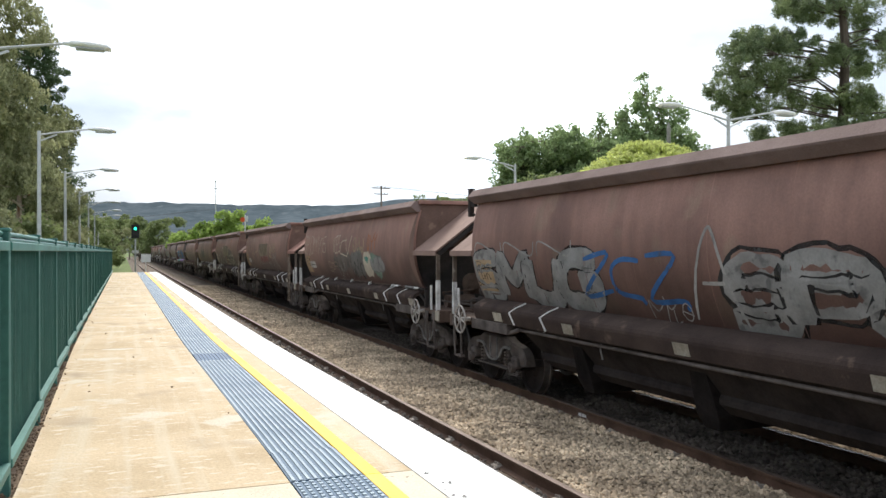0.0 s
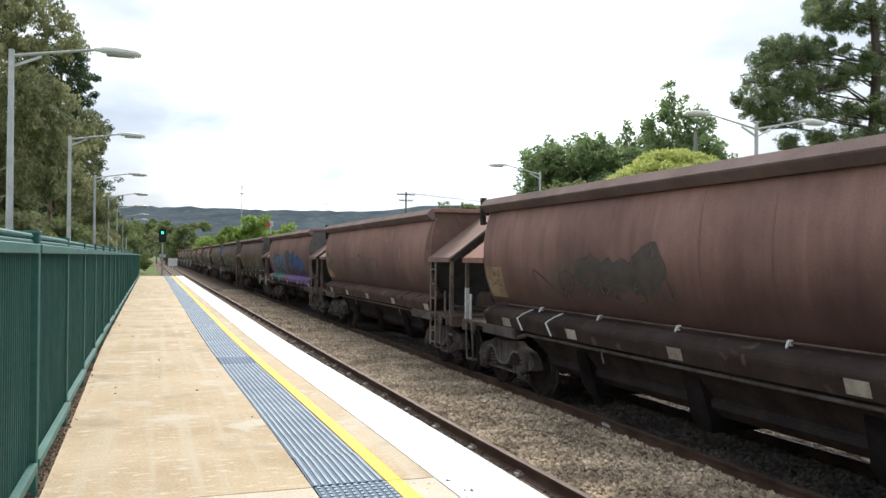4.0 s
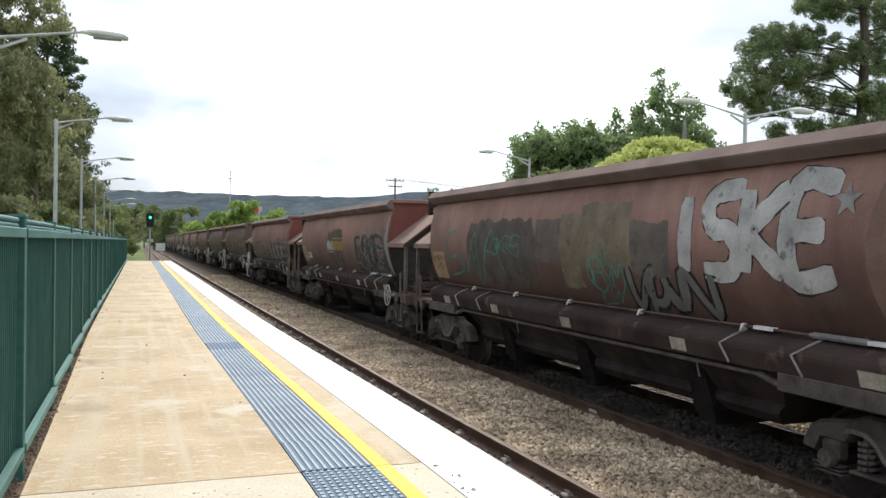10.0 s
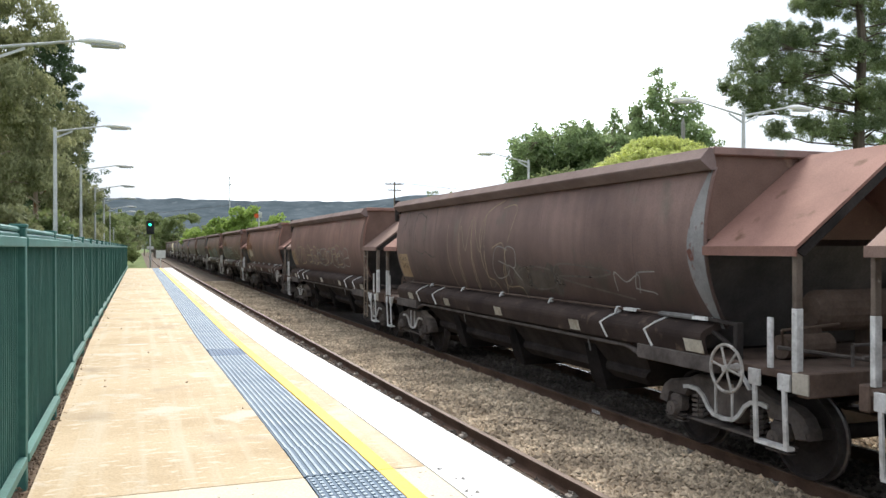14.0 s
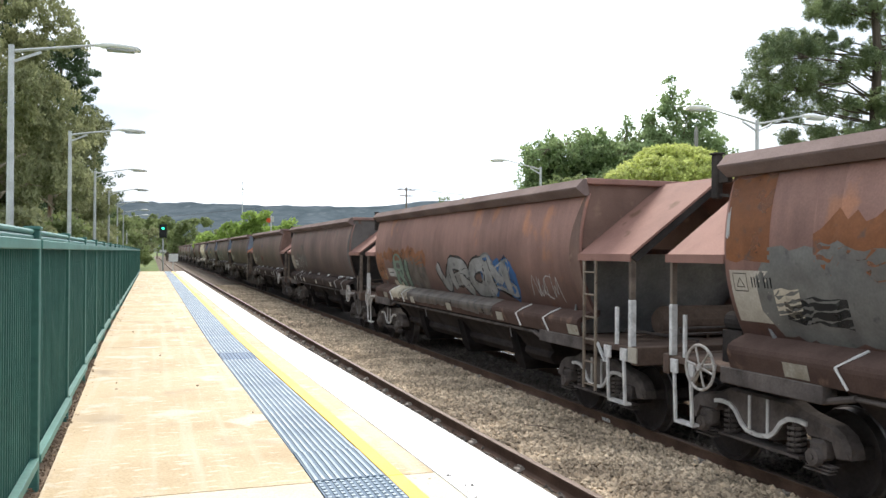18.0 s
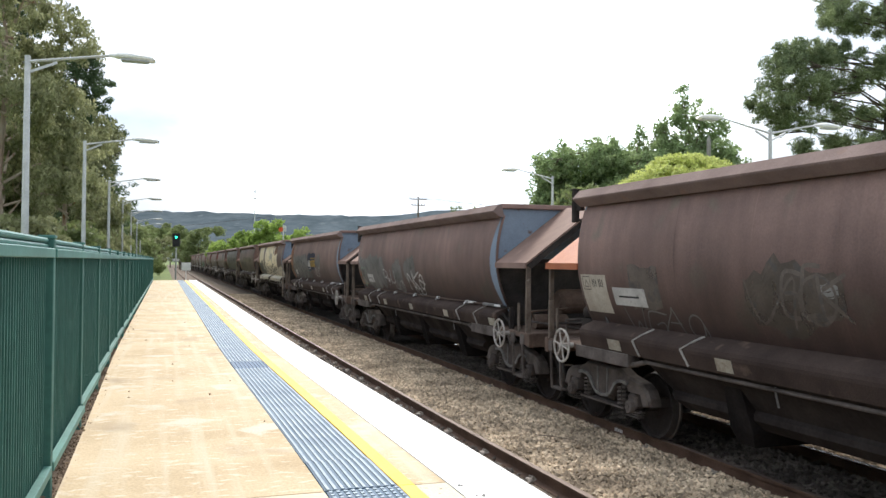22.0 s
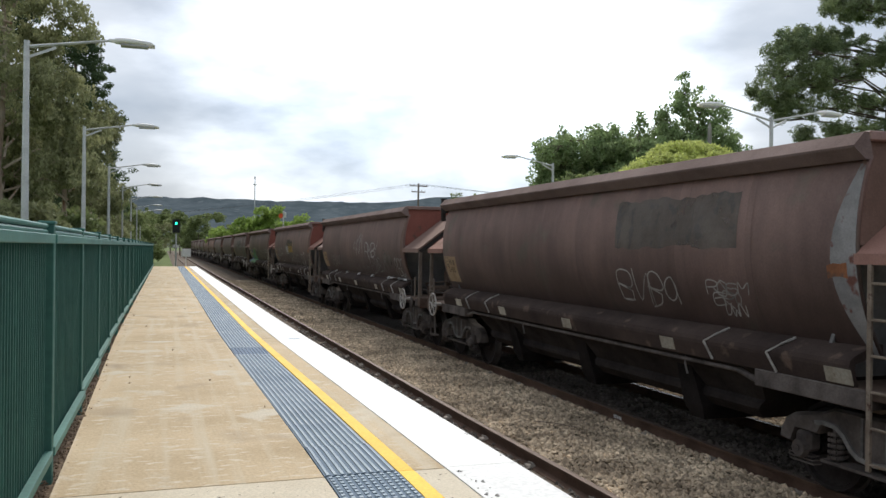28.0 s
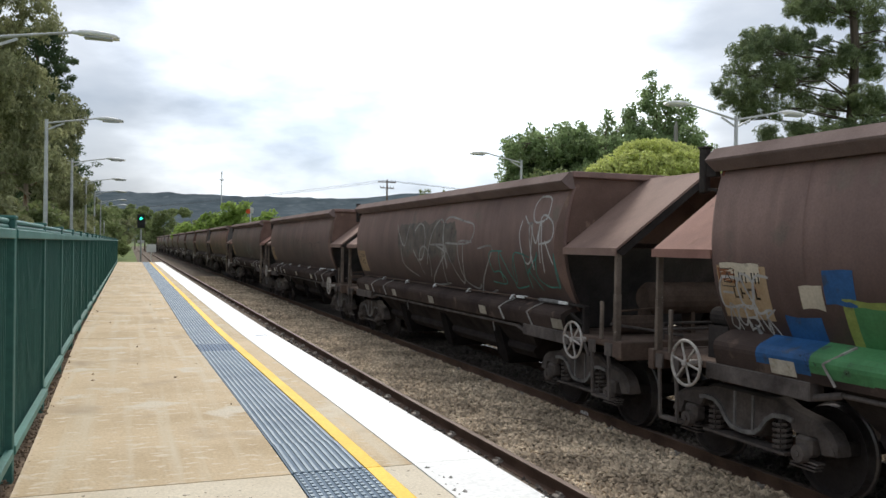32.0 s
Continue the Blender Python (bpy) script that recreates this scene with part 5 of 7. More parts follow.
        both("hood_post", bm, POST_TAN, thing, turn=SHORT)
        bm = B()
        box(bm, min(s * 1.357, s * 1.433), max(s * 1.357, s * 1.433), -1.244, -1.176, 1.14, 1.70, 0.006)
        both("post_sleeve", bm, WHITE_STEEL, thing, "white painted foot of the post", turn=SHORT)
        bm = B()
        box(bm, min(s * 1.40, s * 1.43), max(s * 1.40, s * 1.43), -0.93, -0.87, 1.14, 1.60, 0.004)
        both("grab_post", bm, WHITE_STEEL, thing, turn=SHORT)
        # step stirrup
        bm = B()
        for dy in (-1.10, -0.72):
            box(bm, min(s * 1.455, s * 1.425), max(s * 1.455, s * 1.425), dy - 0.075, dy + 0.075, 0.96, 1.11, 0.005)
            bar(bm, (s * 1.44, dy, 0.98), (s * 1.42, dy, 0.44), 0.045, 0.025)
        bar(bm, (s * 1.44, -0.46, 1.12), (s * 1.44, -0.66, 0.90), 0.04, 0.02)
        box(bm, min(s * 1.34, s * 1.43), max(s * 1.34, s * 1.43), -1.12, -0.70, 0.42, 0.45)
        both("step", bm, PALE_IRON, thing, "pale steel step stirrup", turn=SHORT)
    bm = B()
    box(bm, -0.18, 0.18, -1.26, 0.0, 3.165, 3.20)
    both("hood_ridge", bm, HOOD_BROWN, thing, turn=SHORT)
    # end platforms
    bm = B()
    box(bm, -1.42, 1.42, -1.30, 0.35, 1.06, 1.14, 0.01)
    both("end_deck", bm, DECK, thing, "rusty end platform", turn=SHORT)
    bm = B()
    box(bm, -1.44, 1.44, -1.38, -1.24, 0.93, 1.15, 0.012)
    both("headstock", bm, DECK, thing, turn=SHORT)
    bm = B()
    box(bm, -1.455, -1.435, -1.39, -1.21, 0.96, 1.14)
    both("corner_plate", bm, PANEL_WHITE, thing, "pale painted corner plate", turn=SHORT)
    # side sill: a canted plate with a rail along its top
    bm = B()
    prism(bm, [(-1.10, 1.49), (-1.21, 1.478), (-1.405, 1.395), (-1.45, 1.36), (-1.462, 1.32), (-1.46, 1.285), (-1.415, 1.13), (-1.36, 1.13), (-1.40, 1.28), (-1.39, 1.33), (-1.10, 1.42)], 0.05, LEN - 0.05)
    both("side_sill", bm, BROWN, thing)
    bm = B()
    box(bm, -1.43, -1.25, -0.1, 1.25, 0.97, 1.135, 0.01)
    both("sill_apron", bm, IRON, thing)
    bm = B()
    box(bm, -1.43, -1.25, LEN - 1.25, LEN + 0.1, 0.97, 1.135, 0.01)
    both("sill_apron", bm, IRON, thing)
    bm = B()
    rod(bm, (-1.30, 0.4, 1.495), (-1.30, LEN - 0.4, 1.495), 0.012, sides=6)
    part("door_rod", bm, DECK, thing, "long operating rod")
    bm = B()
    rod(bm, (-1.30, 0.36, 1.495), (-1.30, 0.95, 1.495), 0.030, sides=8)
    rod(bm, (-1.30, 0.95, 1.495), (-1.30, 1.00, 1.495), 0.030, 0.014, 8)
    part("turnbuckle", bm, PALE_IRON, thing, "scuffed turnbuckle of the rod")
    for y0, y1 in ((0.10, 0.34), (1.42, 1.66)):
        bm = B()
        for dx in (-0.028, 0.028):
            bar(bm, (-1.30 + dx, y0, 1.497), (-1.30 + dx, y1, 1.497), 0.014, 0.034)
        rod(bm, (-1.345, y0 + 0.03, 1.497), (-1.255, y0 + 0.03, 1.497), 0.014, sides=6)
        box(bm, -1.335, -1.265, y1 - 0.02, y1 + 0.015, 1.48, 1.514)
        part("rod_fork", bm, HOOK_WHITE, thing, "white forked rod end")
    bm = B()
    box(bm, -1.34, -1.26, -0.36, -0.30, 1.14, 1.50, 0.006)
    bar(bm, (-1.30, -0.33, 1.48), (-1.30, 0.14, 1.50), 0.05, 0.03)
    bar(bm, (-1.30, -0.33, 1.22), (-1.30, 0.12, 1.40), 0.04, 0.025)
    part("rod_lever", bm, IRON_DARK, thing, "dark lever frame of the rod")
    for y in (1.84, 3.6, 5.3, 7.0, 8.7):
        bm = B()
        box(bm, -1.322, -1.275, y - 0.02, y + 0.02, 1.46, 1.52, 0.006)
        bar(bm, (-1.32, y, 1.51), (-1.37, y - 0.03, 1.45), 0.022, 0.016)
        part("rod_bracket", bm, WHITE_STEEL, thing)
    for y, wd in ((0.03, 0.30), (2.56, 0.26), (5.04, 0.26), (7.40, 0.26), (9.55, 0.30)):
        bm = B()
        loft(bm, [[(-1.467, y, 1.290), (-1.467, y + wd, 1.290), (-1.462, y + wd, 1.288), (-1.462, y, 1.288)], [(-1.428, y, 1.155), (-1.428, y + wd, 1.155), (-1.423, y + wd, 1.155), (-1.423, y, 1.155)]])
        part("reflector", bm, REFLECT, thing, "dusty white reflector")
    for y in (0.95, 1.90, 8.16, 9.14):
        bm = B()
        bar(bm, (-1.27, y - 0.07, 1.465), (-1.41, y - 0.04, 1.405), 0.022, 0.016)
        bar(bm, (-1.41, y - 0.04, 1.405), (-1.478, y + 0.08, 1.32), 0.022, 0.016)
        bar(bm, (-1.478, y + 0.08, 1.32), (-1.43, y - 0.01, 1.14), 0.022, 0.018)
        part("hook", bm, HOOK_WHITE, thing, "white bent hook")
    # outlets below
    bm = B()
    fall = ((1.30, 1.12, 1.35), (1.00, 0.74, 1.60), (1.03, 0.70, 1.62), (1.03, 0.64, 1.66), (0.90, 0.525, 1.75))
    loft(bm, [[(-x, e(y), z) for x, z, y in fall] + [(x, e(y), z) for x, z, y in reversed(fall)] for e in (lambda y: y, lambda y: LEN - y)])
    part("belly", bm, SHADED_STEEL, thing, "sooty sloping underside of the hopper")
    for y in (2.75, 5.25, 7.75):
        bm = B()
        loft(bm, [[(-1.20, y - 0.13, 1.05), (1.20, y - 0.13, 1.05), (1.20, y + 0.13, 1.05), (-1.20, y + 0.13, 1.05)], [(-1.05, y - 0.18, 0.50), (1.05, y - 0.18, 0.50), (1.05, y + 0.18, 0.50), (-1.05, y + 0.18, 0.50)], [(-0.98, y - 0.12, 0.34), (0.98, y - 0.12, 0.34), (0.98, y + 0.12, 0.34), (-0.98, y + 0.12, 0.34)]])
        part("discharge_chute", bm, SHADED_BLACK, thing, "black discharge gate frame")
    bm = B()
    box(bm, -0.22, 0.22, -1.25, LEN + 1.25, 0.80, 1.06)
    part("centre_sill", bm, SHADED_STEEL, thing)
    for y in (2.5, 6.9):
        bm = B()
        rod(bm, (-1.30, y + 0.05, 1.08), (-1.34, y, 1.03), 0.011, sides=6)
        rod(bm, (-1.34, y, 1.03), (-1.32, y - 0.02, 0.90), 0.011, sides=6)
        part("pipe_bracket", bm, PALE_IRON, thing)
    bm = B()
    rod(bm, (-1.36, 1.55, 1.07), (-1.36, LEN - 1.55, 1.07), 0.022, sides=8)
    for ya, yb, zb in ((1.55, 1.2, 0.99), (LEN - 1.55, LEN - 1.2, 0.99)):
        rod(bm, (-1.36, ya, 1.07), (-1.36, yb, zb), 0.032, sides=8)
    part("air_pipe", bm, IRON, thing)
    # couplers, hoses and brake gear at the ends
    bm = B()
    box(bm, -0.10, 0.10, -1.60, -1.2, 0.80, 1.0, 0.03)
    box(bm, -0.16, 0.10, -1.53, -1.34, 0.76, 1.04, 0.04)
    both("coupler", bm, IRON, thing)
    bm = B()
    pts = [Vector((-0.38, -1.3, 0.95)), Vector((-0.40, -1.42, 0.78)), Vector((-0.30, -1.52, 0.62)), Vector((-0.12, -1.56, 0.66))]
    for p, q in zip(pts, pts[1:]):
        rod(bm, p, q, 0.028, sides=6)
    both("air_hose", bm, BLACK, thing)
    bm = B()
    rod(bm, (-0.45, -0.45, 1.60), (0.75, -0.45, 1.60), 0.21, sides=18)
    rod(bm, (-0.53, -0.45, 1.60), (-0.45, -0.45, 1.60), 0.15, 0.21, 18)
    rod(bm, (-0.98, -0.55, 1.27), (-0.40, -0.55, 1.27), 0.12, sides=14)
    rod(bm, (-0.95, -0.55, 1.22), (-1.1, -0.7, 1.45), 0.014, sides=6)
    rod(bm, (-1.1, -0.7, 1.45), (-0.5, -0.8, 1.5), 0.014, sides=6)
    for x in (-0.5, 0.2):
        box(bm, x - 0.03, x + 0.03, -0.55, -0.35, 1.14, 1.45)
    part("air_reservoir", bm, TANK, thing, "dusty brown air reservoir")
    bm = B()
    rod(bm, (-0.55, LEN + 0.55, 1.45), (0.75, LEN + 0.55, 1.45), 0.15, sides=14)
    box(bm, -0.75, -0.50, LEN + 0.42, LEN + 0.70, 1.35, 1.68, 0.03)
    for x in (-0.3, 0.4):
        box(bm, x - 0.03, x + 0.03, LEN + 0.47, LEN + 0.63, 1.14, 1.32)
    rod(bm, (-1.08, LEN + 0.02, 1.56), (-1.08, LEN + 0.36, 1.56), 0.10, sides=14)
    rod(bm, (-1.08, LEN + 0.36, 1.56), (-1.08, LEN + 0.40, 1.56), 0.10, 0.06, 14)
    box(bm, -1.2, -0.9, LEN + 0.05, LEN + 0.35, 1.14, 1.47)
    part("brake_cylinder", bm, IRON_DARK, thing, "brake cylinder")
    bm = B()
    rod(bm, (-0.7, -1.15, 1.34), (1.3, -1.15, 1.34), 0.016, sides=6)
    for x in (-0.7, 0.3):
        rod(bm, (x, -1.15, 1.14), (x, -1.15, 1.34), 0.016, sides=6)
    rod(bm, (-1.2, -0.75, 1.30), (-0.4, -1.15, 1.18), 0.02, sides=6)
    both("end_rail", bm, IRON, thing)
    # dark box on a bracket at the far end of the rim
    bm = B()
    box(bm, -1.42, -1.34, LEN + 0.17, LEN + 0.27, 2.82, 3.27, 0.012)
    box(bm, -1.43, -1.33, LEN + 0.16, LEN + 0.28, 3.27, 3.29, 0.005)
    box(bm, -1.40, -1.34, LEN + 0.03, LEN + 0.18, 2.98, 3.13)
    bar(bm, (-1.37, LEN + 0.18, 2.86), (-1.37, LEN + 0.03, 2.84), 0.03, 0.03)
    part("marker_box", bm, IRON_DARK, thing, "dark box on a bracket")
    bogie(thing, 0.12)
    bogie(thing, LEN - 0.09)
    return thing


def handwheel_bm():
    """Spoked brake wheel facing the side."""
    bm = B()
    R = 0.225
    for k in range(24):
        a, b = 2 * math.pi * k / 24, 2 * math.pi * (k + 1) / 24
        rod(bm, (0, math.cos(a) * R, math.sin(a) * R), (0, math.cos(b) * R, math.sin(b) * R), 0.016, sides=6)
    for k in range(6):
        a = 2 * math.pi * k / 6 + 0.2
        rod(bm, (0, 0, 0), (0.0, math.cos(a) * R, math.sin(a) * R), 0.013, sides=5)
    rod(bm, (-0.03, 0, 0), (0.18, 0, 0), 0.035, sides=8)
    return bm


def ladder_bm():
    bm = B()
    for dy in (0, 0.30):
        box(bm, -1.475, -1.45, dy - 0.40, dy - 0.36, 0.50, 2.17)
    for k in range(6):
        rod(bm, (-1.462, -0.38, 0.56 + 0.29 * k), (-1.462, -0.08, 0.56 + 0.29 * k), 0.013, sides=6)
    return bm


WHEEL_ME = bpy.data.meshes.new("handwheel")
bm = handwheel_bm()
bm.to_mesh(WHEEL_ME)
bm.free()
WHEEL_ME.materials.append(mat("worn_white_wheel_paint", (0.26, 0.235, 0.21), (0.52, 0.49, 0.45), scale=9, rough=0.6, c3=(0.22, 0.12, 0.07), spots=0.0))
LADDER_ME = bpy.data.meshes.new("ladder")
bm = ladder_bm()
bm.to_mesh(LADDER_ME)
bm.free()
LADDER_ME.materials.append(mat("worn_tan_ladder", (0.15, 0.115, 0.085), (0.30, 0.245, 0.19), scale=5, rough=0.8, c3=(0.10, 0.06, 0.045), spots=0.0))


# ---- sprayed paint on the wagons ----
def spray(name, c, wear=0.02, thin=0.40):
    d = tuple(0.75 * v for v in c)
    m = mat("paint_" + name, d, c, scale=2.2, rough=0.55, bump=0.03, fine=40, c3=tuple(0.35 * v + 0.04 for v in c), spots=wear)
    # thin sprayed coats let the steel show through here and there
    n, l = m.node_tree.nodes, m.node_tree.links
    co = n.new("ShaderNodeTexCoord")
    nz = n.new("ShaderNodeTexNoise")
    nz.inputs['Scale'].default_value = 3.0
    nz.inputs['Detail'].default_value = 5
    l.new(co.outputs['Object'], nz.inputs['Vector'])
    rg = n.new("ShaderNodeMapRange")
    rg.inputs[1].default_value, rg.inputs[2].default_value = 0.38, 0.72
    rg.inputs[3].default_value, rg.inputs[4].default_value = 0.02, thin
    l.new(nz.outputs['Fac'], rg.inputs[0])
    clear = n.new("ShaderNodeBsdfTransparent")
    mx = n.new("ShaderNodeMixShader")
    l.new(rg.outputs[0], mx.inputs[0])
    l.new(n["Principled BSDF"].outputs[0], mx.inputs[1])
    l.new(clear.outputs[0], mx.inputs[2])
    l.new(mx.outputs[0], n["Material Output"].inputs[0])
    return m


PAINT = {
    "silver": spray("silver", (0.29, 0.285, 0.27), 0.04), "white": spray("white", (0.52, 0.51, 0.48), 0.02),
    "black": spray("black", (0.016, 0.016, 0.016)), "blue": spray("blue", (0.03, 0.12, 0.30), 0.02),
    "sky": spray("sky", (0.06, 0.26, 0.42), 0.04), "pink": spray("pink", (0.34, 0.08, 0.17), 0.04),
    "purple": spray("purple", (0.25, 0.14, 0.38), 0.02), "orange": spray("orange", (0.31, 0.125, 0.055), 0.08),
    "tan": spray("tan", (0.215, 0.172, 0.115), 0.0, 0.5), "teal": spray("teal", (0.07, 0.27, 0.22), 0.05),
    "green": spray("green", (0.09, 0.28, 0.11), 0.03), "red": spray("red", (0.22, 0.05, 0.045), 0.05),
    "rust": spray("rust", (0.25, 0.095, 0.035), 0.05), "grey": spray("grey", (0.17, 0.165, 0.150), 0.0, 0.35),
    "buff": spray("buff", (0.58, 0.51, 0.39), -0.02, 0.15), "cream": spray("cream", (0.97, 0.83, 0.58), -0.05, 0.06),
    "faint": spray("faint", (0.15, 0.125, 0.105), 0.08), "yellow": spray("yellow", (0.48, 0.30, 0.04), 0.0),
    "dust": spray("dust", (0.105, 0.085, 0.068), 0.05), "mint": spray("mint", (0.20, 0.29, 0.22), 0.04),
    "sand": spray("sand", (0.40, 0.31, 0.20), 0.02, 0.3), "pale": spray("pale", (0.36, 0.35, 0.325), 0.03, 0.42), "flame": spray("flame", (0.42, 0.15, 0.06), 0.03, 0.3),
    "soot": spray("soot", (0.038, 0.038, 0.038), 0.02), "navy": spray("navy", (0.018, 0.022, 0.055), 0.02), "lime": spray("lime", (0.32, 0.38, 0.10), 0.02),
}
# strokes of the capitals on a grid of five by five
STROKES = {"A": "00142440 1232", "B": "00043443320232413000", "C": "44140301103040", "D": "04003041433404", "E": "44040040 0232", "F": "440400 0232",
           "G": "441403011030414222", "H": "0004 0242 4044", "I": "2420", "J": "4441301001", "K": "0400 4402 0240", "L": "040040", "M": "0004224440",
           "N": "00044044", "O": "140301103041433414", "P": "000434433202", "Q": "140301103041433414 2140", "R": "000434433202 2240",
           "S": "4414031232413000", "T": "0444 2420", "U": "040110304144", "V": "042044", "W": "0410223044", "X": "0440 0044", "Y": "042244 2220", "Z": "04440040"}


def glyph(letter):
    return [[(int(t[q]) / 4, int(t[q + 1]) / 4) for q in range(0, len(t), 2)] for t in STROKES[letter].split()]


def squiggle(r):
    """One unreadable sprayed form in a unit cell: a letter's strokes pulled out of shape, or a loop."""
    if r.random() < 0.7:
        lean, fat = r.uniform(-0.2, 0.25), r.uniform(0.9, 1.25)
        forms = []
        for form in glyph(r.choice("ABCEGKMNOPRSUVWYZ")):
            forms.append([(0.5 + (x - 0.5 + lean * (y - 0.5)) * fat + r.uniform(-0.13, 0.13), y + r.uniform(-0.12, 0.12)) for x, y in form])
        if r.random() < 0.3:
            forms[-1].append((r.uniform(0.9, 1.4), r.uniform(-0.3, 0.1)))
        return forms
    t0, w, h = r.uniform(0, 6.28), r.uniform(0.3, 0.5), r.uniform(0.35, 0.5)
    turn = r.uniform(4.2, 7.0) * r.choice((-1, 1))
    loop = [(0.5 + w * math.cos(t0 + turn * k / 7), 0.5 + h * math.sin(t0 + turn * k / 7)) for k in range(8)]
    return [loop + [(r.uniform(0.5, 1.2), r.uniform(-0.1, 0.4))]]


class Side:
    """Collects strokes and patches on the near side of one wagon, colour by colour."""

    def __init__(self, seed):
        self.r = random.Random(seed)
        self.layers = {}
        self.items = []

    def begin(self):
        self.layers = {}
        self.items.append(self.layers)

    def at(self, a, b):
        """From shares of the side's length (from the far end) and height to (y, z)."""
        return LEN * (1 - a), 1.42 + 1.60 * b

    def add(self, colour, quad, off):
        v, f = self.layers.setdefault(colour, ([], []))
        k = len(v)
        for y, z in quad:
            y = min(max(y, 0.03), LEN - 0.03)
            z = min(max(z, 1.415), 3.02)
            v.append((-(half(z) + off), y, z))
        f.append((k, k + 1, k + 2, k + 3))

    def stroke(self, colour, pts, w, off):
        if len(pts) > 2:
            fine = []
            p = [pts[0]] + list(pts) + [pts[-1]]
            for k in range(1, len(p) - 2):
                for q in range(5):
                    u = q / 5
                    fine.append(tuple(0.5 * (2 * p[k][d] + (p[k + 1][d] - p[k - 1][d]) * u + (2 * p[k - 1][d] - 5 * p[k][d] + 4 * p[k + 1][d] - p[k + 2][d]) * u * u + (3 * p[k][d] - p[k - 1][d] - 3 * p[k + 1][d] + p[k + 2][d]) * u ** 3) for d in (0, 1)))
            fine.append(pts[-1])
        else:
            fine = [(pts[0][0] + (pts[-1][0] - pts[0][0]) * k / 8, pts[0][1] + (pts[-1][1] - pts[0][1]) * k / 8) for k in range(9)]
        last = None
        n = len(fine)
        for k in range(n):
            a, b = fine[max(0, k - 1)], fine[min(n - 1, k + 1)]
            dy, dz = b[0] - a[0], b[1] - a[1]
            L = math.hypot(dy, dz) or 1.0
            ww = w * (0.9 + 0.2 * self.r.random()) * (0.75 if k in (0, n - 1) else 1.0) / 2
            e = ((fine[k][0] - dz / L * ww, fine[k][1] + dy / L * ww), (fine[k][0] + dz / L * ww, fine[k][1] - dy / L * ww))
            if last:
                self.add(colour, (last[0], last[1], e[1], e[0]), off)
            last = e

    def letters(self, a0, a1, b0, b1, what):
        """The capitals of a word side by side or, where what is a number, that many unreadable forms."""
        count = what if isinstance(what, int) else len(what)
        wd = (a1 - a0) / count
        for k in range(count):
            if isinstance(what, int):
                forms = squiggle(self.r)
                s, lift = self.r.uniform(0.85, 1.15), self.r.uniform(-0.08, 0.08)
            else:
                forms = [[(x + self.r.uniform(-0.04, 0.04), y + self.r.uniform(-0.04, 0.04)) for x, y in form] for form in glyph(what[k])]
                s, lift = 0.84, self.r.uniform(-0.04, 0.04)
            for form in forms:
                yield [self.at(a0 + wd * (k + 0.5 + (x - 0.5 + 0.1 * (y - 0.5)) * s), b0 + (b1 - b0) * (y + lift)) for x, y in form]

    def tag(self, a0, a1, b0, b1, colour, what=6, w=0.035):
        self.begin()
        for k, pts in enumerate(self.letters(a0, a1, b0, b1, what)):
            self.stroke(colour, pts, 0.85 * w, 0.0065 + 0.0004 * (k % 4))

    def bubble(self, a0, a1, b0, b1, fill, line, what=4, w=0.22, edge=0.05):
        """Fat filled letters with an outline, each lapping a little over the one before."""
        self.begin()
        inset = min(0.4 * (b1 - b0), 0.5 * w / 1.6)
        forms = list(self.letters(a0, a1, b0 + inset, b1 - inset, what))
        for k, pts in enumerate(forms):
            self.stroke(line, pts, w + 2 * edge, 0.0040 + 0.0003 * (k % 5))
        for k, pts in enumerate(forms):
            self.stroke(fill, pts, w, 0.0058 + 0.0003 * (k % 5))

    def sill(self, a0, a1, colour):
        """Paint that ran over on to the canted sill."""
        self.begin()
        n = max(2, int((a1 - a0) * LEN / 0.2))
        v, f = self.layers.setdefault(colour, ([], []))
        for k in range(n):
            ya, yb = LEN * (1 - a0 - (a1 - a0) * k / n), LEN * (1 - a0 - (a1 - a0) * (k + 1) / n)
            low = 1.235 - 0.05 * self.r.random()
            for p, q in (((-1.22, 1.479), (-1.407, 1.399)), ((-1.407, 1.399), (-1.4535, 1.363)), ((-1.4535, 1.363), (-1.466, 1.32)), ((-1.466, 1.32), (-1.464, 1.285)), ((-1.464, 1.285), (-1.464 + (1.285 - low) * 0.30, low))):
                c = len(v)
                v += [(p[0], ya, p[1]), (p[0], yb, p[1]), (q[0], yb, q[1]), (q[0], ya, q[1])]
                f.append((c, c + 1, c + 2, c + 3))

    def star(self, a, b, size, colour):
        self.begin()
        y0, z0 = self.at(a, b)
        hub = [(y0 + size * 0.42 * math.sin((k + 0.5) * 1.2566), z0 + size * 0.42 * math.cos((k + 0.5) * 1.2566)) for k in range(5)]
        for k in range(5):
            tip = (y0 + size * math.sin(k * 1.2566), z0 + size * math.cos(k * 1.2566))
            self.add(colour, ((y0, z0), hub[k], tip, hub[k - 1]), 0.006)
        tips = [(y0 + size * math.sin(k * 2.513), z0 + size * math.cos(k * 2.513)) for k in range(6)]
        for p, q in zip(tips, tips[1:]):
            self.stroke(colour, [p, q], size * 0.08, 0.0085)

    def plate(self, a0, a1, b0, b1, colour="white"):
        """Small stencilled plate with an arrow bar."""
        self.begin()
        for k in range(5):
            lo, hi = b0 + (b1 - b0) * k / 5, b0 + (b1 - b0) * (k + 1) / 5
            self.add(colour, (self.at(a0, lo), self.at(a0, hi), self.at(a1, hi), self.at(a1, lo)), 0.005)
        m = (b0 + b1) / 2
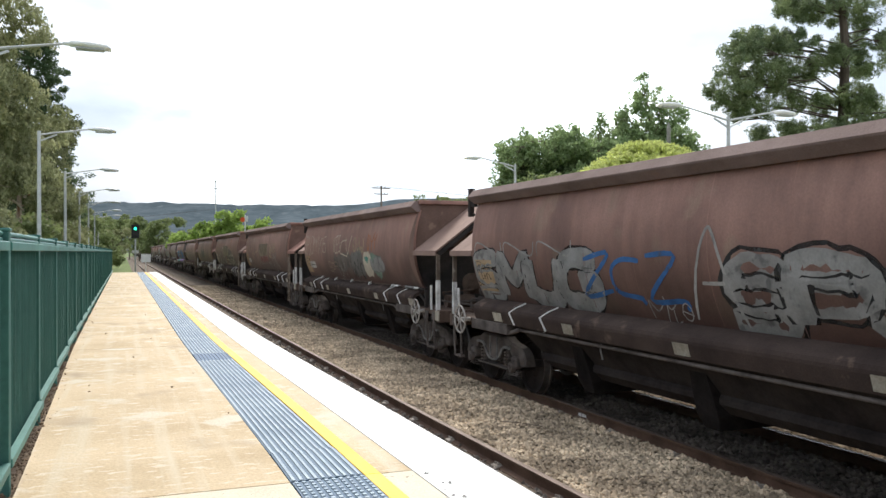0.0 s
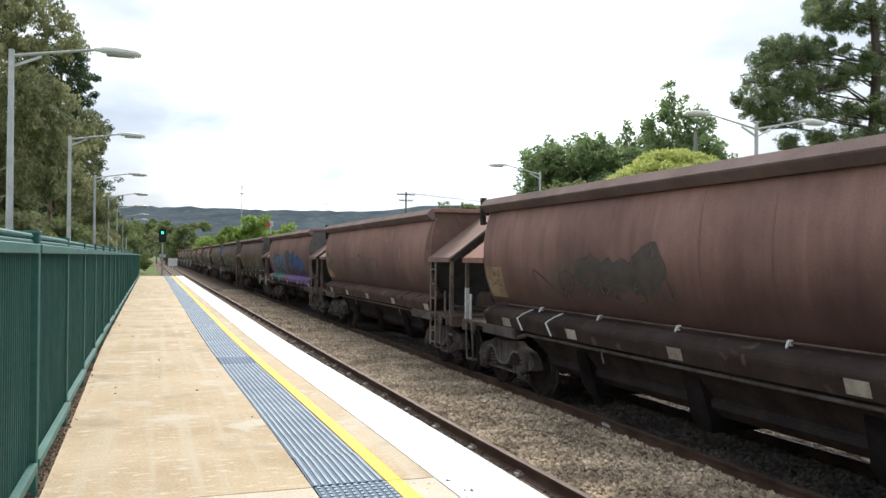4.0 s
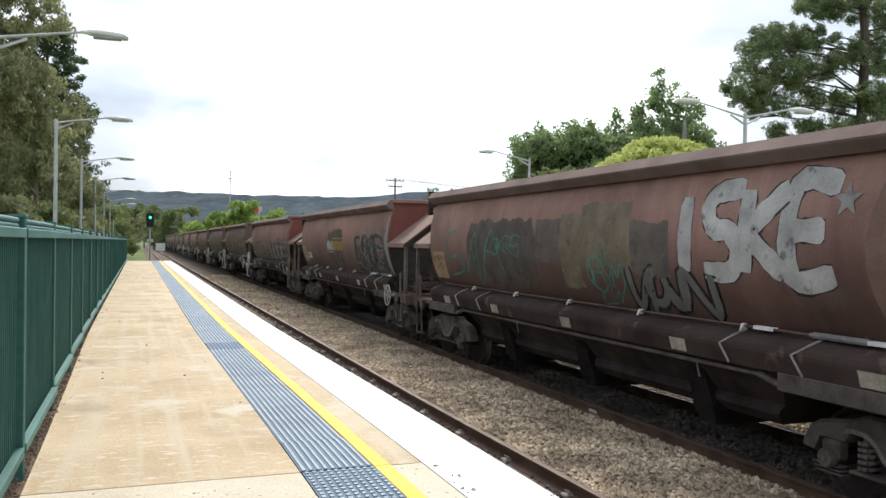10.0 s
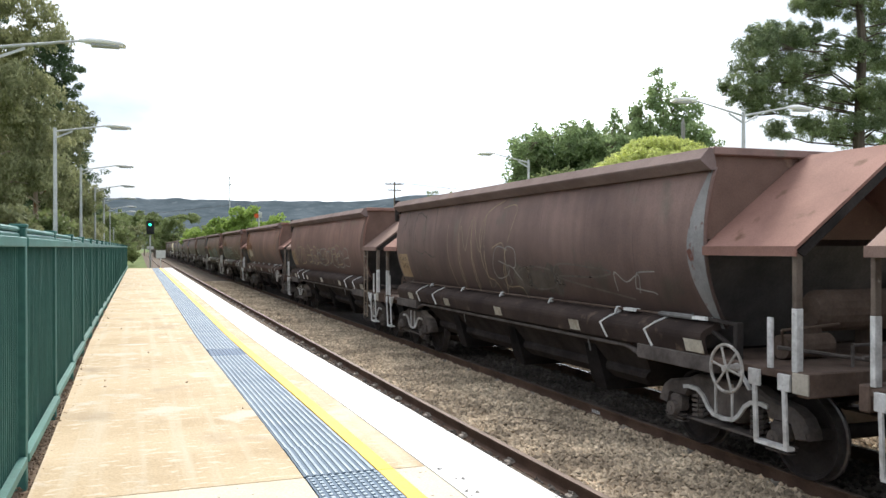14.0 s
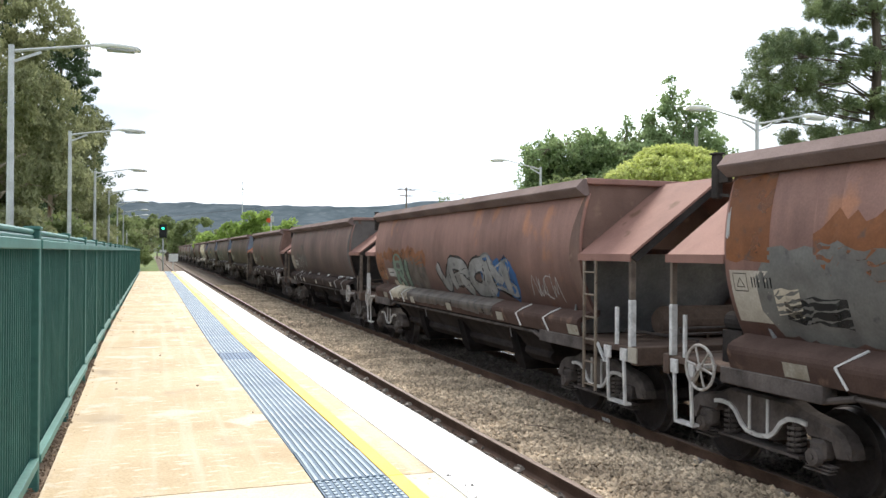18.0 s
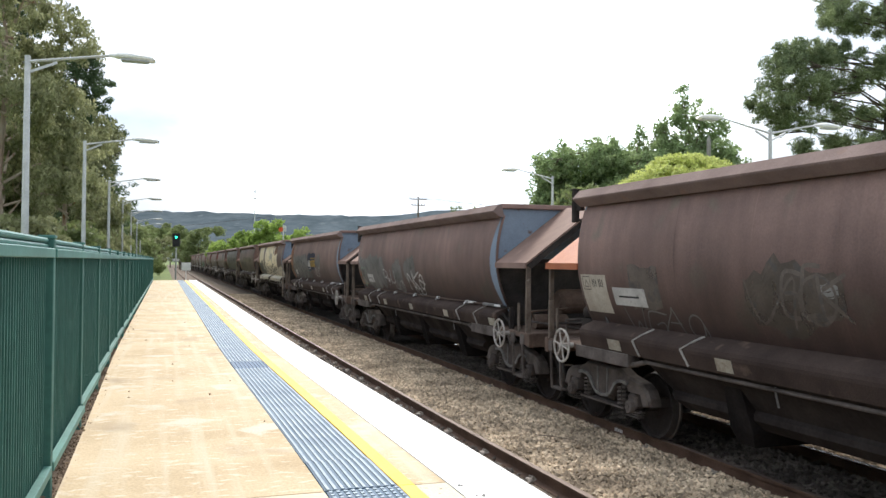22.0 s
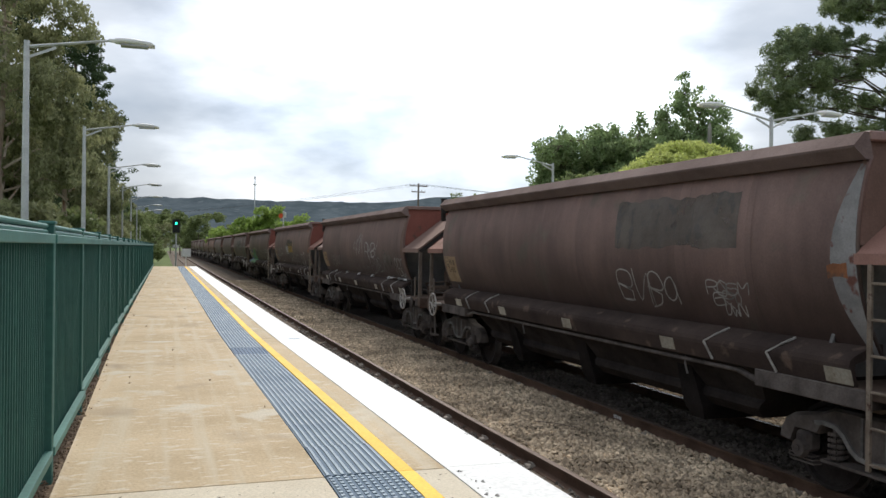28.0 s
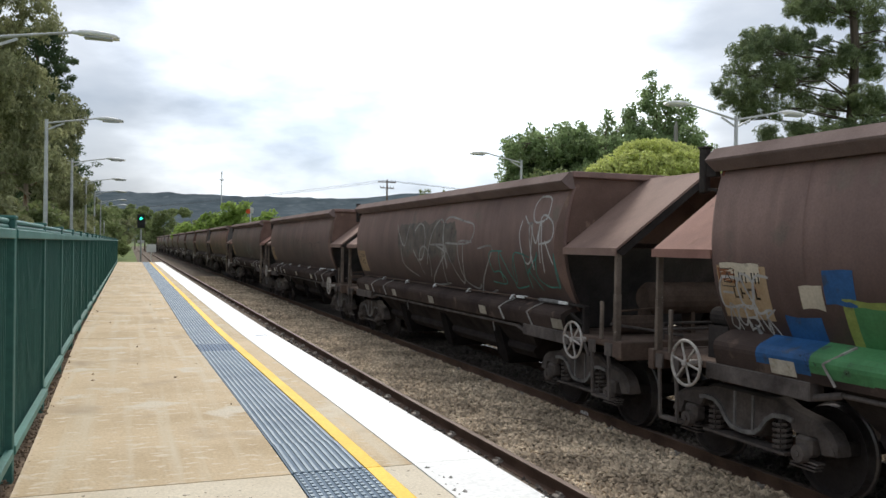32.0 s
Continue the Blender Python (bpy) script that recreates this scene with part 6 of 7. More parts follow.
        self.add("black", (self.at(a0 + 0.012, m - 0.007), self.at(a0 + 0.012, m + 0.007), self.at(a1 - 0.014, m + 0.007), self.at(a1 - 0.014, m - 0.007)), 0.0075)

    def patch(self, a0, a1, b0, b1, colour, rough=0.06, off=0.0035):
        self.begin()
        n = max(3, int((a1 - a0) * LEN / 0.09))
        t = l = 0.0
        last = None
        for k in range(n + 1):
            a = a0 + (a1 - a0) * k / n
            t = 0.75 * t + self.r.uniform(-rough, rough)
            l = 0.75 * l + self.r.uniform(-rough, rough)
            edge = min(1.0, k / 3 + 0.4, (n - k) / 3 + 0.4) if rough > 0.025 else 1.0
            mid = (b0 + b1) / 2
            lo, hi = mid + (b0 + l - mid) * edge, mid + (b1 + t - mid) * edge
            rows_n = max(4, min(20, int((b1 - b0) * 22)))
            col = [self.at(a, lo + (hi - lo) * q / rows_n) for q in range(rows_n + 1)]
            if last:
                for q in range(rows_n):
                    self.add(colour, (last[q], last[q + 1], col[q + 1], col[q]), off)
            last = col

    def bars(self, a0, a1, b0, b1, colours):
        """Upright bars in two colours under and over a thin rule, where a company's name stood."""
        self.begin()
        n = 14
        split = 5
        for k in range(n):
            p, q = a0 + (a1 - a0) * k / n, a0 + (a1 - a0) * (k + 0.72) / n
            hi = b1 if k % 4 == 1 else b1 - 0.02
            c = colours[0] if k < split else colours[-1]
            for lo, up in ((b0, (b0 + hi) / 2), ((b0 + hi) / 2, hi)):
                self.add(c, (self.at(p, lo), self.at(p, up), self.at(q, up), self.at(q, lo)), 0.0075)
        m = a0 + (a1 - a0) * split / n
        self.add(colours[-1], (self.at(m, b1 + 0.025), self.at(m, b1 + 0.042), self.at(a1, b1 + 0.042), self.at(a1, b1 + 0.025)), 0.0075)
        self.add(colours[0], (self.at(a0 + 0.01, b0 - 0.045), self.at(a0 + 0.01, b0 - 0.025), self.at(m, b0 - 0.025), self.at(m, b0 - 0.045)), 0.0075)

    def finish(self, thing):
        for layers in self.items:
            verts, faces, mats, slots = [], [], [], []
            for colour, (v, f) in layers.items():
                k = len(verts)
                verts += v
                faces += [tuple(q + k for q in quad) for quad in f]
                slots += [len(mats)] * len(f)
                mats.append(PAINT[colour])
            ob = raw("graffiti", verts, faces, mats, thing, "sprayed %s graffiti" % " and ".join(layers))
            ob.data.polygons.foreach_set("material_index", slots)


def number_panel(thing, pale, seed):
    """Faded plate at the end of the side with bars where its figures stood."""
    s = Side(seed)
    y0, y1 = LEN - 0.72, LEN - 0.06
    q = [((y0, z), (y0, z + 0.10), (y1, z + 0.10), (y1, z)) for z in (1.60, 1.70, 1.80, 1.90, 2.00)]
    v, f = [], []
    for k, quad in enumerate(q):
        for y, z in quad:
            v.append((-(half(z) + 0.003), y, z))
        f.append((4 * k, 4 * k + 1, 4 * k + 2, 4 * k + 3))
    plate = raw("number_panel", v, f, PANEL_WHITE if pale else PANEL_TAN, thing, "faded painted panel")
    if seed == 902:
        text = bpy.data.curves.new("lettering", 'FONT')
        text.body, text.size, text.align_x = "NHSH", 0.15, 'LEFT'
        text.materials.append(PAINT["black"])
        sign = new("lettering", text)
        sign.parent = thing
        sign.matrix_basis = pose(-half(1.94) - 0.006, y1 - 0.27, 1.94, 90, 0, -90) @ pose(0, 0, 0, -14, 0, 0)
        tagged(sign, "stencilled black letters")
    else:
        for k in range(4):
            y = y1 - 0.30 - k * 0.085
            s.add("black", ((y, 1.94), (y, 2.04), (y - 0.018, 2.04), (y - 0.018, 1.94)), 0.0065)
            if k % 2 == 0:
                s.add("black", ((y - 0.04, 1.94), (y - 0.04, 2.04), (y - 0.058, 2.04), (y - 0.058, 1.94)), 0.0065)
    for k in range(0 if pale else 4):
        y = y1 - 0.20 - k * 0.095
        s.add("black", ((y, 1.79), (y, 1.89), (y - 0.02, 1.89), (y - 0.02, 1.79)), 0.0065)
        s.add("black", ((y - 0.02, 1.79 + 0.04 * (k % 3)), (y - 0.02, 1.81 + 0.04 * (k % 3)), (y - 0.06, 1.81 + 0.04 * (k % 3)), (y - 0.06, 1.79 + 0.04 * (k % 3))), 0.0065)
    for a, b in (((0.05, 1.90), (0.24, 1.90)), ((0.24, 1.90), (0.24, 2.07)), ((0.24, 2.07), (0.05, 2.07)), ((0.05, 2.07), (0.05, 1.90)), ((0.09, 1.94), (0.145, 2.03)), ((0.145, 2.03), (0.20, 1.94)), ((0.20, 1.94), (0.09, 1.94))):
        s.stroke("black" if a[0] > 0.06 and b[0] > 0.06 and not pale else "dust", [(y1 - a[0], a[1]), (y1 - b[0], b[1])], 0.011, 0.0065)
    for colour, (vv, ff) in s.layers.items():
        raw("panel_marks", vv, ff, PAINT[colour], thing)


# what each wagon wears: body, end sheet, hood, brake wheel near, brake wheel far, paint work
BODIES = {"b": BROWN, "d": BROWN_DARK, "r": BROWN_RED, "g": GREY_DARK}
ENDS = {"b": END_BROWN, "r": END_RED, "u": END_BLUE, "g": END_GREY}
HOODS = {"b": HOOD_BROWN, "r": HOOD_RED, "o": HOOD_ORANGE}
COATS = {
    -1: "bbb01w", 0: "bbb10w", 1: "bbr01w", 2: "bbb01w", 3: "bbr10w", 4: "rbb00n", 5: "bgb01n", 6: "dgb10n", 7: "dgb01n", 8: "dub01n",
    9: "brb10n", 10: "brb10n", 11: "brb01n", 12: "dbb10w", 13: "dbr10w", 14: "bbb00w", 15: "rbr10n", 16: "rbr01w", 17: "rbr01w", 18: "dgr10n",
    19: "dbr10n", 20: "duo01n", 21: "dub10n", 22: "dub10n", 23: "dub01n", 24: "dbb10n", 25: "gbr01n", 26: "dbr01n", 27: "drb10n", 28: "drr01n",
    29: "drr01n", 30: "dbb10n",
}


def decorate(i, s):
    t, bb, p = s.tag, s.bubble, s.patch
    if i == -1:
        bb(0.00, 0.36, -0.00, 0.52, "silver", "black", "SMUG", 0.27, 0.025)
        t(0.33, 0.51, 0.18, 0.45, "blue", 3, 0.07)
        t(0.01, 0.31, 0.47, 0.60, "pale", "NNN", 0.03)
        t(0.45, 0.52, 0.03, 0.18, "pale", 3, 0.018)
        t(0.52, 0.60, 0.05, 0.59, "pale", "A", 0.045)
        bb(0.575, 0.735, 0.0, 0.50, "silver", "black", "SP", 0.30, 0.06)
        bb(0.73, 0.97, 0.0, 0.50, "silver", "black", "AS", 0.30, 0.06)
    elif i == 0:
        p(0.36, 0.54, 0.21, 0.48, "faint", 0.04)
        p(0.53, 0.64, 0.10, 0.52, "grey", 0.05)
        p(0.70, 0.77, 0.15, 0.51, "mint", 0.05)
        p(0.64, 0.71, 0.11, 0.50, "buff", 0.03)
        p(0.657, 0.686, 0.36, 0.46, "teal", 0.03)
        t(0.00, 0.28, 0.48, 0.77, "buff", 9, 0.02)
        t(0.36, 0.44, 0.50, 0.76, "buff", "ICES", 0.03)
        t(0.45, 0.54, 0.47, 0.72, "buff", 2, 0.035)
        t(0.56, 0.66, 0.51, 0.73, "sand", 3, 0.05)
        t(0.68, 0.76, 0.52, 0.75, "flame", 3, 0.055)
        t(0.29, 0.39, 0.17, 0.32, "sand", 3, 0.02)
        t(0.39, 0.46, 0.01, 0.29, "pale", 2, 0.025)
        t(0.53, 0.64, 0.08, 0.37, "black", 3, 0.04)
        bb(0.71, 0.79, 0.23, 0.44, "silver", "grey", 3, 0.16, 0.03)
        s.plate(0.06, 0.13, 0.20, 0.32)
    elif i == 1:
        p(0.38, 0.59, 0.39, 0.71, "tan", 0.006)
        p(0.424, 0.427, 0.38, 0.72, "dust", 0, 0.006)
        p(0.484, 0.486, 0.39, 0.71, "dust", 0, 0.006)
        p(0.40, 0.58, 0.23, 0.39, "red", 0.05)
        t(0.01, 0.35, 0.45, 0.87, "sand", 4, 0.024)
        t(0.07, 0.39, 0.00, 0.52, "pale", "VV", 0.018)
        t(0.37, 0.58, -0.02, 0.36, "pale", 5, 0.024)
        t(0.17, 0.25, -0.02, 0.13, "faint", 3, 0.02)
        t(0.63, 0.67, 0.36, 0.63, "sand", 2, 0.05)
        t(0.68, 0.75, 0.49, 0.70, "sand", 3, 0.05)
        t(0.58, 0.65, 0.08, 0.26, "pale", 3, 0.028)
        t(0.68, 0.79, 0.07, 0.35, "pale", 4, 0.03)
        t(0.70, 0.77, 0.33, 0.45, "pale", 3, 0.03)
        s.plate(0.07, 0.13, 0.21, 0.32)
    elif i == 2:
        p(0.38, 0.59, 0.35, 0.70, "tan", 0.006)
        p(0.426, 0.429, 0.33, 0.71, "dust", 0, 0.006)
        p(0.59, 0.73, 0.23, 0.55, "faint", 0.05)
        t(0.01, 0.08, 0.64, 0.85, "flame", 3, 0.02)
        t(0.11, 0.19, 0.63, 0.90, "flame", "IGES", 0.022)
        t(0.23, 0.31, 0.66, 0.89, "flame", "AKA", 0.024)
        t(0.32, 0.37, 0.57, 0.76, "buff", "IGS", 0.022)
        t(0.47, 0.52, 0.66, 0.83, "buff", "IGES", 0.026)
        t(0.33, 0.37, 0.78, 0.91, "flame", "O", 0.02)
        t(0.48, 0.51, 0.84, 0.95, "flame", "O", 0.02)
        t(0.66, 0.73, 0.66, 0.87, "flame", "IGES", 0.04)
        t(0.67, 0.71, 0.49, 0.66, "sand", "Y", 0.03)
        t(0.327, 0.353, 0.35, 0.57, "sand", "Y", 0.016)
        t(0.13, 0.16, 0.44, 0.62, "sand", "Y", 0.016)
        t(0.07, 0.20, 0.08, 0.38, "pale", 2, 0.022)
        t(0.18, 0.28, 0.06, 0.40, "pale", 2, 0.022)
        t(0.28, 0.33, 0.11, 0.31, "pale", 2, 0.02)
        t(0.34, 0.45, 0.11, 0.35, "pale", 3, 0.03)
        p(0.48, 0.54, 0.10, 0.36, "red", 0.05)
        t(0.45, 0.52, 0.02, 0.29, "sand", "OPEN", 0.035)
        bb(0.52, 0.79, -0.02, 0.35, "dust", "buff", 4, 0.17, 0.045)
        t(0.75, 0.79, 0.28, 0.47, "pale", 2, 0.03)
    elif i == 3:
        t(0.2, 0.5, 0.2, 0.4, "dust", 6, 0.04)
        p(0.3, 0.5, 0.3, 0.55, "dust", 0.05)
    elif i == 4:
        p(0.01, 0.10, 0.25, 0.62, "tan", 0.05)
        t(0.30, 0.60, 0.2, 0.5, "faint", 6, 0.05)
    elif i == 5:
        p(0.00, 0.10, -0.02, 0.37, "pink", 0.04)
        p(0.14, 0.21, 0.35, 0.60, "pink", 0.04)
        p(0.24, 0.30, 0.36, 0.65, "pink", 0.04)
        p(0.35, 0.44, 0.11, 0.55, "pink", 0.05)
        p(0.45, 0.58, 0.16, 0.64, "faint", 0.02)
        bb(0.06, 0.40, 0.01, 0.54, "sky", "white", 5, 0.15, 0.016)
        t(0.08, 0.39, 0.03, 0.51, "navy", 3, 0.05)
        t(0.40, 0.45, 0.09, 0.40, "sky", 2, 0.06)
        p(0.47, 0.54, 0.10, 0.49, "blue", 0.05)
        p(0.55, 0.70, 0.24, 0.55, "blue", 0.06)
        p(0.61, 0.66, 0.37, 0.60, "blue", 0.05)
        p(0.70, 0.78, 0.33, 0.56, "blue", 0.05)
        p(0.72, 0.77, 0.08, 0.38, "blue", 0.05)
        p(0.61, 0.72, 0.13, 0.33, "blue", 0.06)
        p(0.78, 0.87, 0.21, 0.45, "blue", 0.05)
        t(0.48, 0.54, 0.28, 0.48, "soot", 2, 0.05)
        p(0.44, 0.87, 0.14, 0.22, "soot", 0.05)
        p(0.43, 0.87, 0.06, 0.16, "purple", 0.08)
        s.sill(0.00, 0.08, "pink")
        s.sill(0.08, 0.42, "teal")
        s.sill(0.42, 0.50, "pink")
        s.sill(0.50, 0.98, "purple")
    elif i == 6:
        t(0.01, 0.13, 0.13, 0.44, "pale", 3, 0.022)
        t(0.12, 0.35, 0.08, 0.47, "grey", 6, 0.035)
        t(0.39, 0.47, 0.12, 0.31, "white", 5, 0.02)
        t(0.47, 0.52, 0.11, 0.27, "white", 2, 0.02)
        t(0.486, 0.505, 0.28, 0.46, "white", "I", 0.018)
        t(0.60, 0.66, 0.31, 0.43, "pale", 4, 0.022)
        t(0.60, 0.65, 0.14, 0.33, "faint", 2, 0.03)
        t(0.65, 0.72, 0.10, 0.30, "white", "KOS", 0.04)
        t(0.73, 0.78, 0.32, 0.48, "white", "HIHI", 0.03)
        t(0.73, 0.79, 0.14, 0.32, "white", 5, 0.03)
        t(0.79, 0.83, 0.03, 0.49, "sand", "C", 0.05)
        t(0.79, 0.88, 0.14, 0.37, "white", 2, 0.04)
        t(0.83, 0.87, 0.40, 0.53, "sand", "V", 0.06)
    elif i == 7:
        bb(0.14, 0.44, 0.07, 0.51, "grey", "buff", 5, 0.12, 0.03)
        p(0.53, 0.61, 0.29, 0.47, "tan", 0.04)
        p(0.68, 0.73, 0.00, 0.48, "mint", 0.05)
        bb(0.45, 0.73, -0.02, 0.48, "silver", "tan", 3, 0.24, 0.03)
        p(0.53, 0.60, 0.05, 0.38, "blue", 0.06)
        t(0.60, 0.76, 0.02, 0.49, "white", 3, 0.035)
        t(0.72, 0.80, -0.01, 0.40, "white", 2, 0.035)
        t(0.79, 0.82, 0.29, 0.52, "white", "Y", 0.032)
        t(0.79, 0.84, -0.01, 0.26, "white", "A", 0.03)
        t(0.83, 0.87, -0.02, 0.56, "white", "I", 0.04)
        t(0.83, 0.89, 0.24, 0.34, "green", 2, 0.05)
        p(0.00, 0.05, 0.08, 0.42, "buff", 0.02)
    elif i == 8:
        p(0.49, 0.63, 0.06, 0.54, "dust", 0.05)
        bb(0.49, 0.64, 0.08, 0.54, "faint", "tan", 2, 0.22, 0.03)
        t(0.41, 0.50, 0.14, 0.42, "sand", 3, 0.03)
        t(0.64, 0.74, 0.19, 0.40, "pale", 3, 0.03)
        t(0.75, 0.80, 0.28, 0.42, "pale", 3, 0.03)
        t(0.798, 0.826, 0.27, 0.32, "sand", "L", 0.02)
        t(0.83, 0.92, 0.06, 0.33, "sand", 3, 0.055)
        t(0.91, 0.96, 0.29, 0.43, "white", 2, 0.045)
        p(0.87, 0.91, 0.34, 0.42, "rust", 0.03)
        p(0.848, 0.866, 0.50, 0.54, "silver", 0.01)
        s.plate(0.09, 0.16, 0.21, 0.33)
    elif i == 9:
        p(0.18, 0.43, 0.13, 0.77, "dust", 0.03)
        p(0.43, 0.50, 0.36, 0.75, "faint", 0.01)
        p(0.50, 0.55, 0.18, 0.78, "tan", 0.02)
        p(0.55, 0.66, 0.34, 0.84, "tan", 0.02)
        p(0.66, 0.73, 0.33, 0.71, "faint", 0.02)
        t(0.09, 0.31, 0.16, 0.59, "teal", 4, 0.04)
        t(0.28, 0.38, 0.42, 0.59, "teal", 4, 0.022)
        t(0.56, 0.64, 0.22, 0.40, "teal", 4, 0.026)
        t(0.587, 0.611, 0.40, 0.52, "teal", "O", 0.02)
        t(0.57, 0.64, 0.09, 0.24, "teal", 2, 0.026)
        bb(0.65, 0.79, 0.06, 0.39, "grey", "black", 4, 0.1, 0.04)
        bb(0.73, 0.95, 0.29, 0.92, "white", "soot", "ISKE", 0.21, 0.012)
        s.star(0.956, 0.77, 0.14, "silver")
    elif i == 10:
        p(0.39, 0.58, 0.07, 0.72, "dust", 0.03)
        s.bars(0.39, 0.58, 0.38, 0.56, ("white", "yellow"))
        bb(0.71, 0.96, 0.01, 0.69, "soot", "silver", 4, 0.34, 0.03)
        t(0.76, 0.94, 0.05, 0.67, "pale", 4, 0.022)
        t(0.91, 0.93, 0.14, 0.27, "pale", "O", 0.02)
        s.plate(0.05, 0.14, 0.19, 0.31)
    elif i == 11:
        bb(0.00, 0.42, -0.02, 0.50, "grey", "red", 3, 0.2, 0.03)
        t(0.42, 0.53, 0.06, 0.36, "pale", 3, 0.022)
        p(0.54, 0.95, -0.02, 0.47, "dust", 0.03)
        bb(0.53, 0.94, -0.02, 0.55, "silver", "black", "KUDS", 0.29, 0.03)
        p(0.92, 0.97, 0.13, 0.34, "soot", 0.02)
        t(0.92, 0.97, 0.13, 0.34, "green", "U", 0.035)
        p(0.941, 0.965, 0.14, 0.29, "red", 0.04)
        p(0.962, 0.982, 0.37, 0.47, "orange", 0.015)
        t(0.967, 0.979, 0.38, 0.45, "black", "E", 0.012)
    elif i == 12:
        t(0.00, 0.24, -0.02, 0.99, "sand", 5, 0.03)
        t(0.24, 0.67, 0.10, 0.86, "sand", 5, 0.035)
        t(0.35, 0.66, 0.54, 0.87, "rust", 5, 0.035)
        t(0.70, 0.98, 0.10, 0.71, "sand", 3, 0.055)
        t(0.70, 0.97, 0.54, 0.84, "rust", 4, 0.055)
        p(0.92, 0.98, 0.51, 0.73, "soot", 0.05)
        t(0.87, 0.96, 0.10, 0.25, "pale", 4, 0.014)
    elif i == 13:
        t(0.30, 0.58, 0.11, 0.88, "sand", 5, 0.02)
        t(0.50, 0.58, 0.20, 0.48, "pale", 2, 0.018)
        p(0.56, 0.71, 0.11, 0.37, "dust", 0.06)
        t(0.44, 0.83, 0.12, 0.38, "faint", 3, 0.03)
        t(0.84, 0.91, 0.20, 0.34, "pale", 2, 0.02)
        t(0.00, 0.24, -0.02, 0.99, "faint", 4, 0.03)
    elif i == 14:
        t(0.05, 0.75, 0.20, 0.50, "sand", 14, 0.04)
        t(0.30, 0.85, 0.15, 0.45, "pale", 8, 0.03)
    elif i == 15:
        p(0.04, 0.20, 0.19, 0.45, "buff", 0.05)
        p(0.09, 0.21, 0.43, 0.64, "rust", 0.05)
        p(0.00, 0.08, 0.38, 0.97, "rust", 0.02)
        p(0.04, 0.09, 0.10, 0.45, "grey", 0.04)
        p(0.083, 0.109, 0.21, 0.28, "buff", 0.03)
    elif i == 16:
        p(0.04, 0.31, 0.02, 0.56, "grey", 0.03)
        p(0.11, 0.25, 0.48, 0.70, "rust", 0.06)
        p(0.00, 0.06, 0.50, 0.99, "rust", 0.015)
        p(0.06, 0.09, 0.16, 0.31, "buff", 0.02)
        p(0.07, 0.14, 0.14, 0.27, "black", 0.02)
        t(0.003, 0.007, 0.62, 0.79, "white", 3, 0.014)
        bb(0.30, 0.62, 0.0, 0.42, "grey", "black", 5, 0.20, 0.04)
        t(0.28, 0.62, 0.30, 0.48, "white", 5, 0.035)
        t(0.68, 0.86, 0.10, 0.40, "white", 4, 0.035)
        t(0.88, 0.96, 0.72, 0.88, "pale", 4, 0.025)
        s.sill(0.2, 0.6, "faint")
    elif i == 17:
        p(0.00, 0.07, 0.10, 0.53, "orange", 0.03)
        p(0.07, 0.38, 0.36, 0.55, "rust", 0.05)
        p(0.13, 0.37, 0.03, 0.42, "faint", 0.04)
        bb(0.15, 0.27, -0.02, 0.48, "mint", "black", "RI", 0.22, 0.06)
        s.plate(0.09, 0.15, 0.16, 0.28)
        p(0.11, 0.18, -0.02, 0.11, "buff", 0.05)
        s.sill(0.14, 0.26, "buff")
        s.sill(0.20, 0.72, "faint")
        bb(0.44, 0.78, 0.02, 0.46, "silver", "black", 4, 0.24, 0.04)
        p(0.66, 0.80, 0.08, 0.44, "blue", 0.05)
        bb(0.66, 0.76, 0.06, 0.46, "silver", "grey", 2, 0.20, 0.03)
        t(0.85, 0.93, 0.12, 0.30, "white", 4, 0.02)
    elif i == 18:
        s.plate(0.08, 0.14, 0.18, 0.32)
        p(0.14, 0.18, 0.33, 0.48, "grey", 0.04)
        p(0.17, 0.20, 0.16, 0.49, "faint", 0.03)
        p(0.205, 0.233, 0.30, 0.47, "grey", 0.03)
        p(0.254, 0.275, 0.23, 0.51, "grey", 0.03)
        p(0.28, 0.32, 0.18, 0.43, "grey", 0.05)
        t(0.03, 0.17, 0.03, 0.25, "pale", 5, 0.022)
        t(0.17, 0.26, 0.06, 0.36, "white", "FURY", 0.026)
        p(0.23, 0.28, 0.57, 0.68, "faint", 0.01)
    elif i == 19:
        s.plate(0.08, 0.14, 0.18, 0.31)
        p(0.13, 0.18, 0.31, 0.44, "faint", 0.02)
        t(0.02, 0.12, 0.05, 0.23, "faint", 3, 0.03)
        t(0.14, 0.22, 0.14, 0.35, "grey", 5, 0.03)
        t(0.21, 0.31, 0.03, 0.32, "pale", "FURY", 0.026)
        p(0.34, 0.40, 0.25, 0.41, "red", 0.05)
        p(0.38, 0.4, 0.66, 0.73, "blue", 0.03)
    elif i == 20:
        s.plate(0.08, 0.15, 0.19, 0.33)
        p(0.12, 0.18, 0.18, 0.50, "faint", 0.02)
        t(0.10, 0.25, -0.02, 0.19, "grey", 4, 0.024)
        p(0.32, 0.44, 0.16, 0.55, "dust", 0.06)
        t(0.37, 0.44, 0.24, 0.51, "faint", 3, 0.05)
        p(0.412, 0.434, 0.33, 0.46, "silver", 0.03)
        t(0.32, 0.44, 0.18, 0.46, "faint", 2, 0.035)
    elif i == 21:
        p(0.01, 0.28, 0.11, 0.57, "grey", 0.05)
        p(0.35, 0.43, 0.13, 0.54, "grey", 0.05)
        p(0.45, 0.54, 0.21, 0.57, "grey", 0.05)
        p(0.003, 0.028, 0.19, 0.42, "orange", 0.04)
        t(0.01, 0.07, 0.53, 0.83, "pale", 3, 0.02)
        t(0.03, 0.08, 0.14, 0.40, "mint", 2, 0.03)
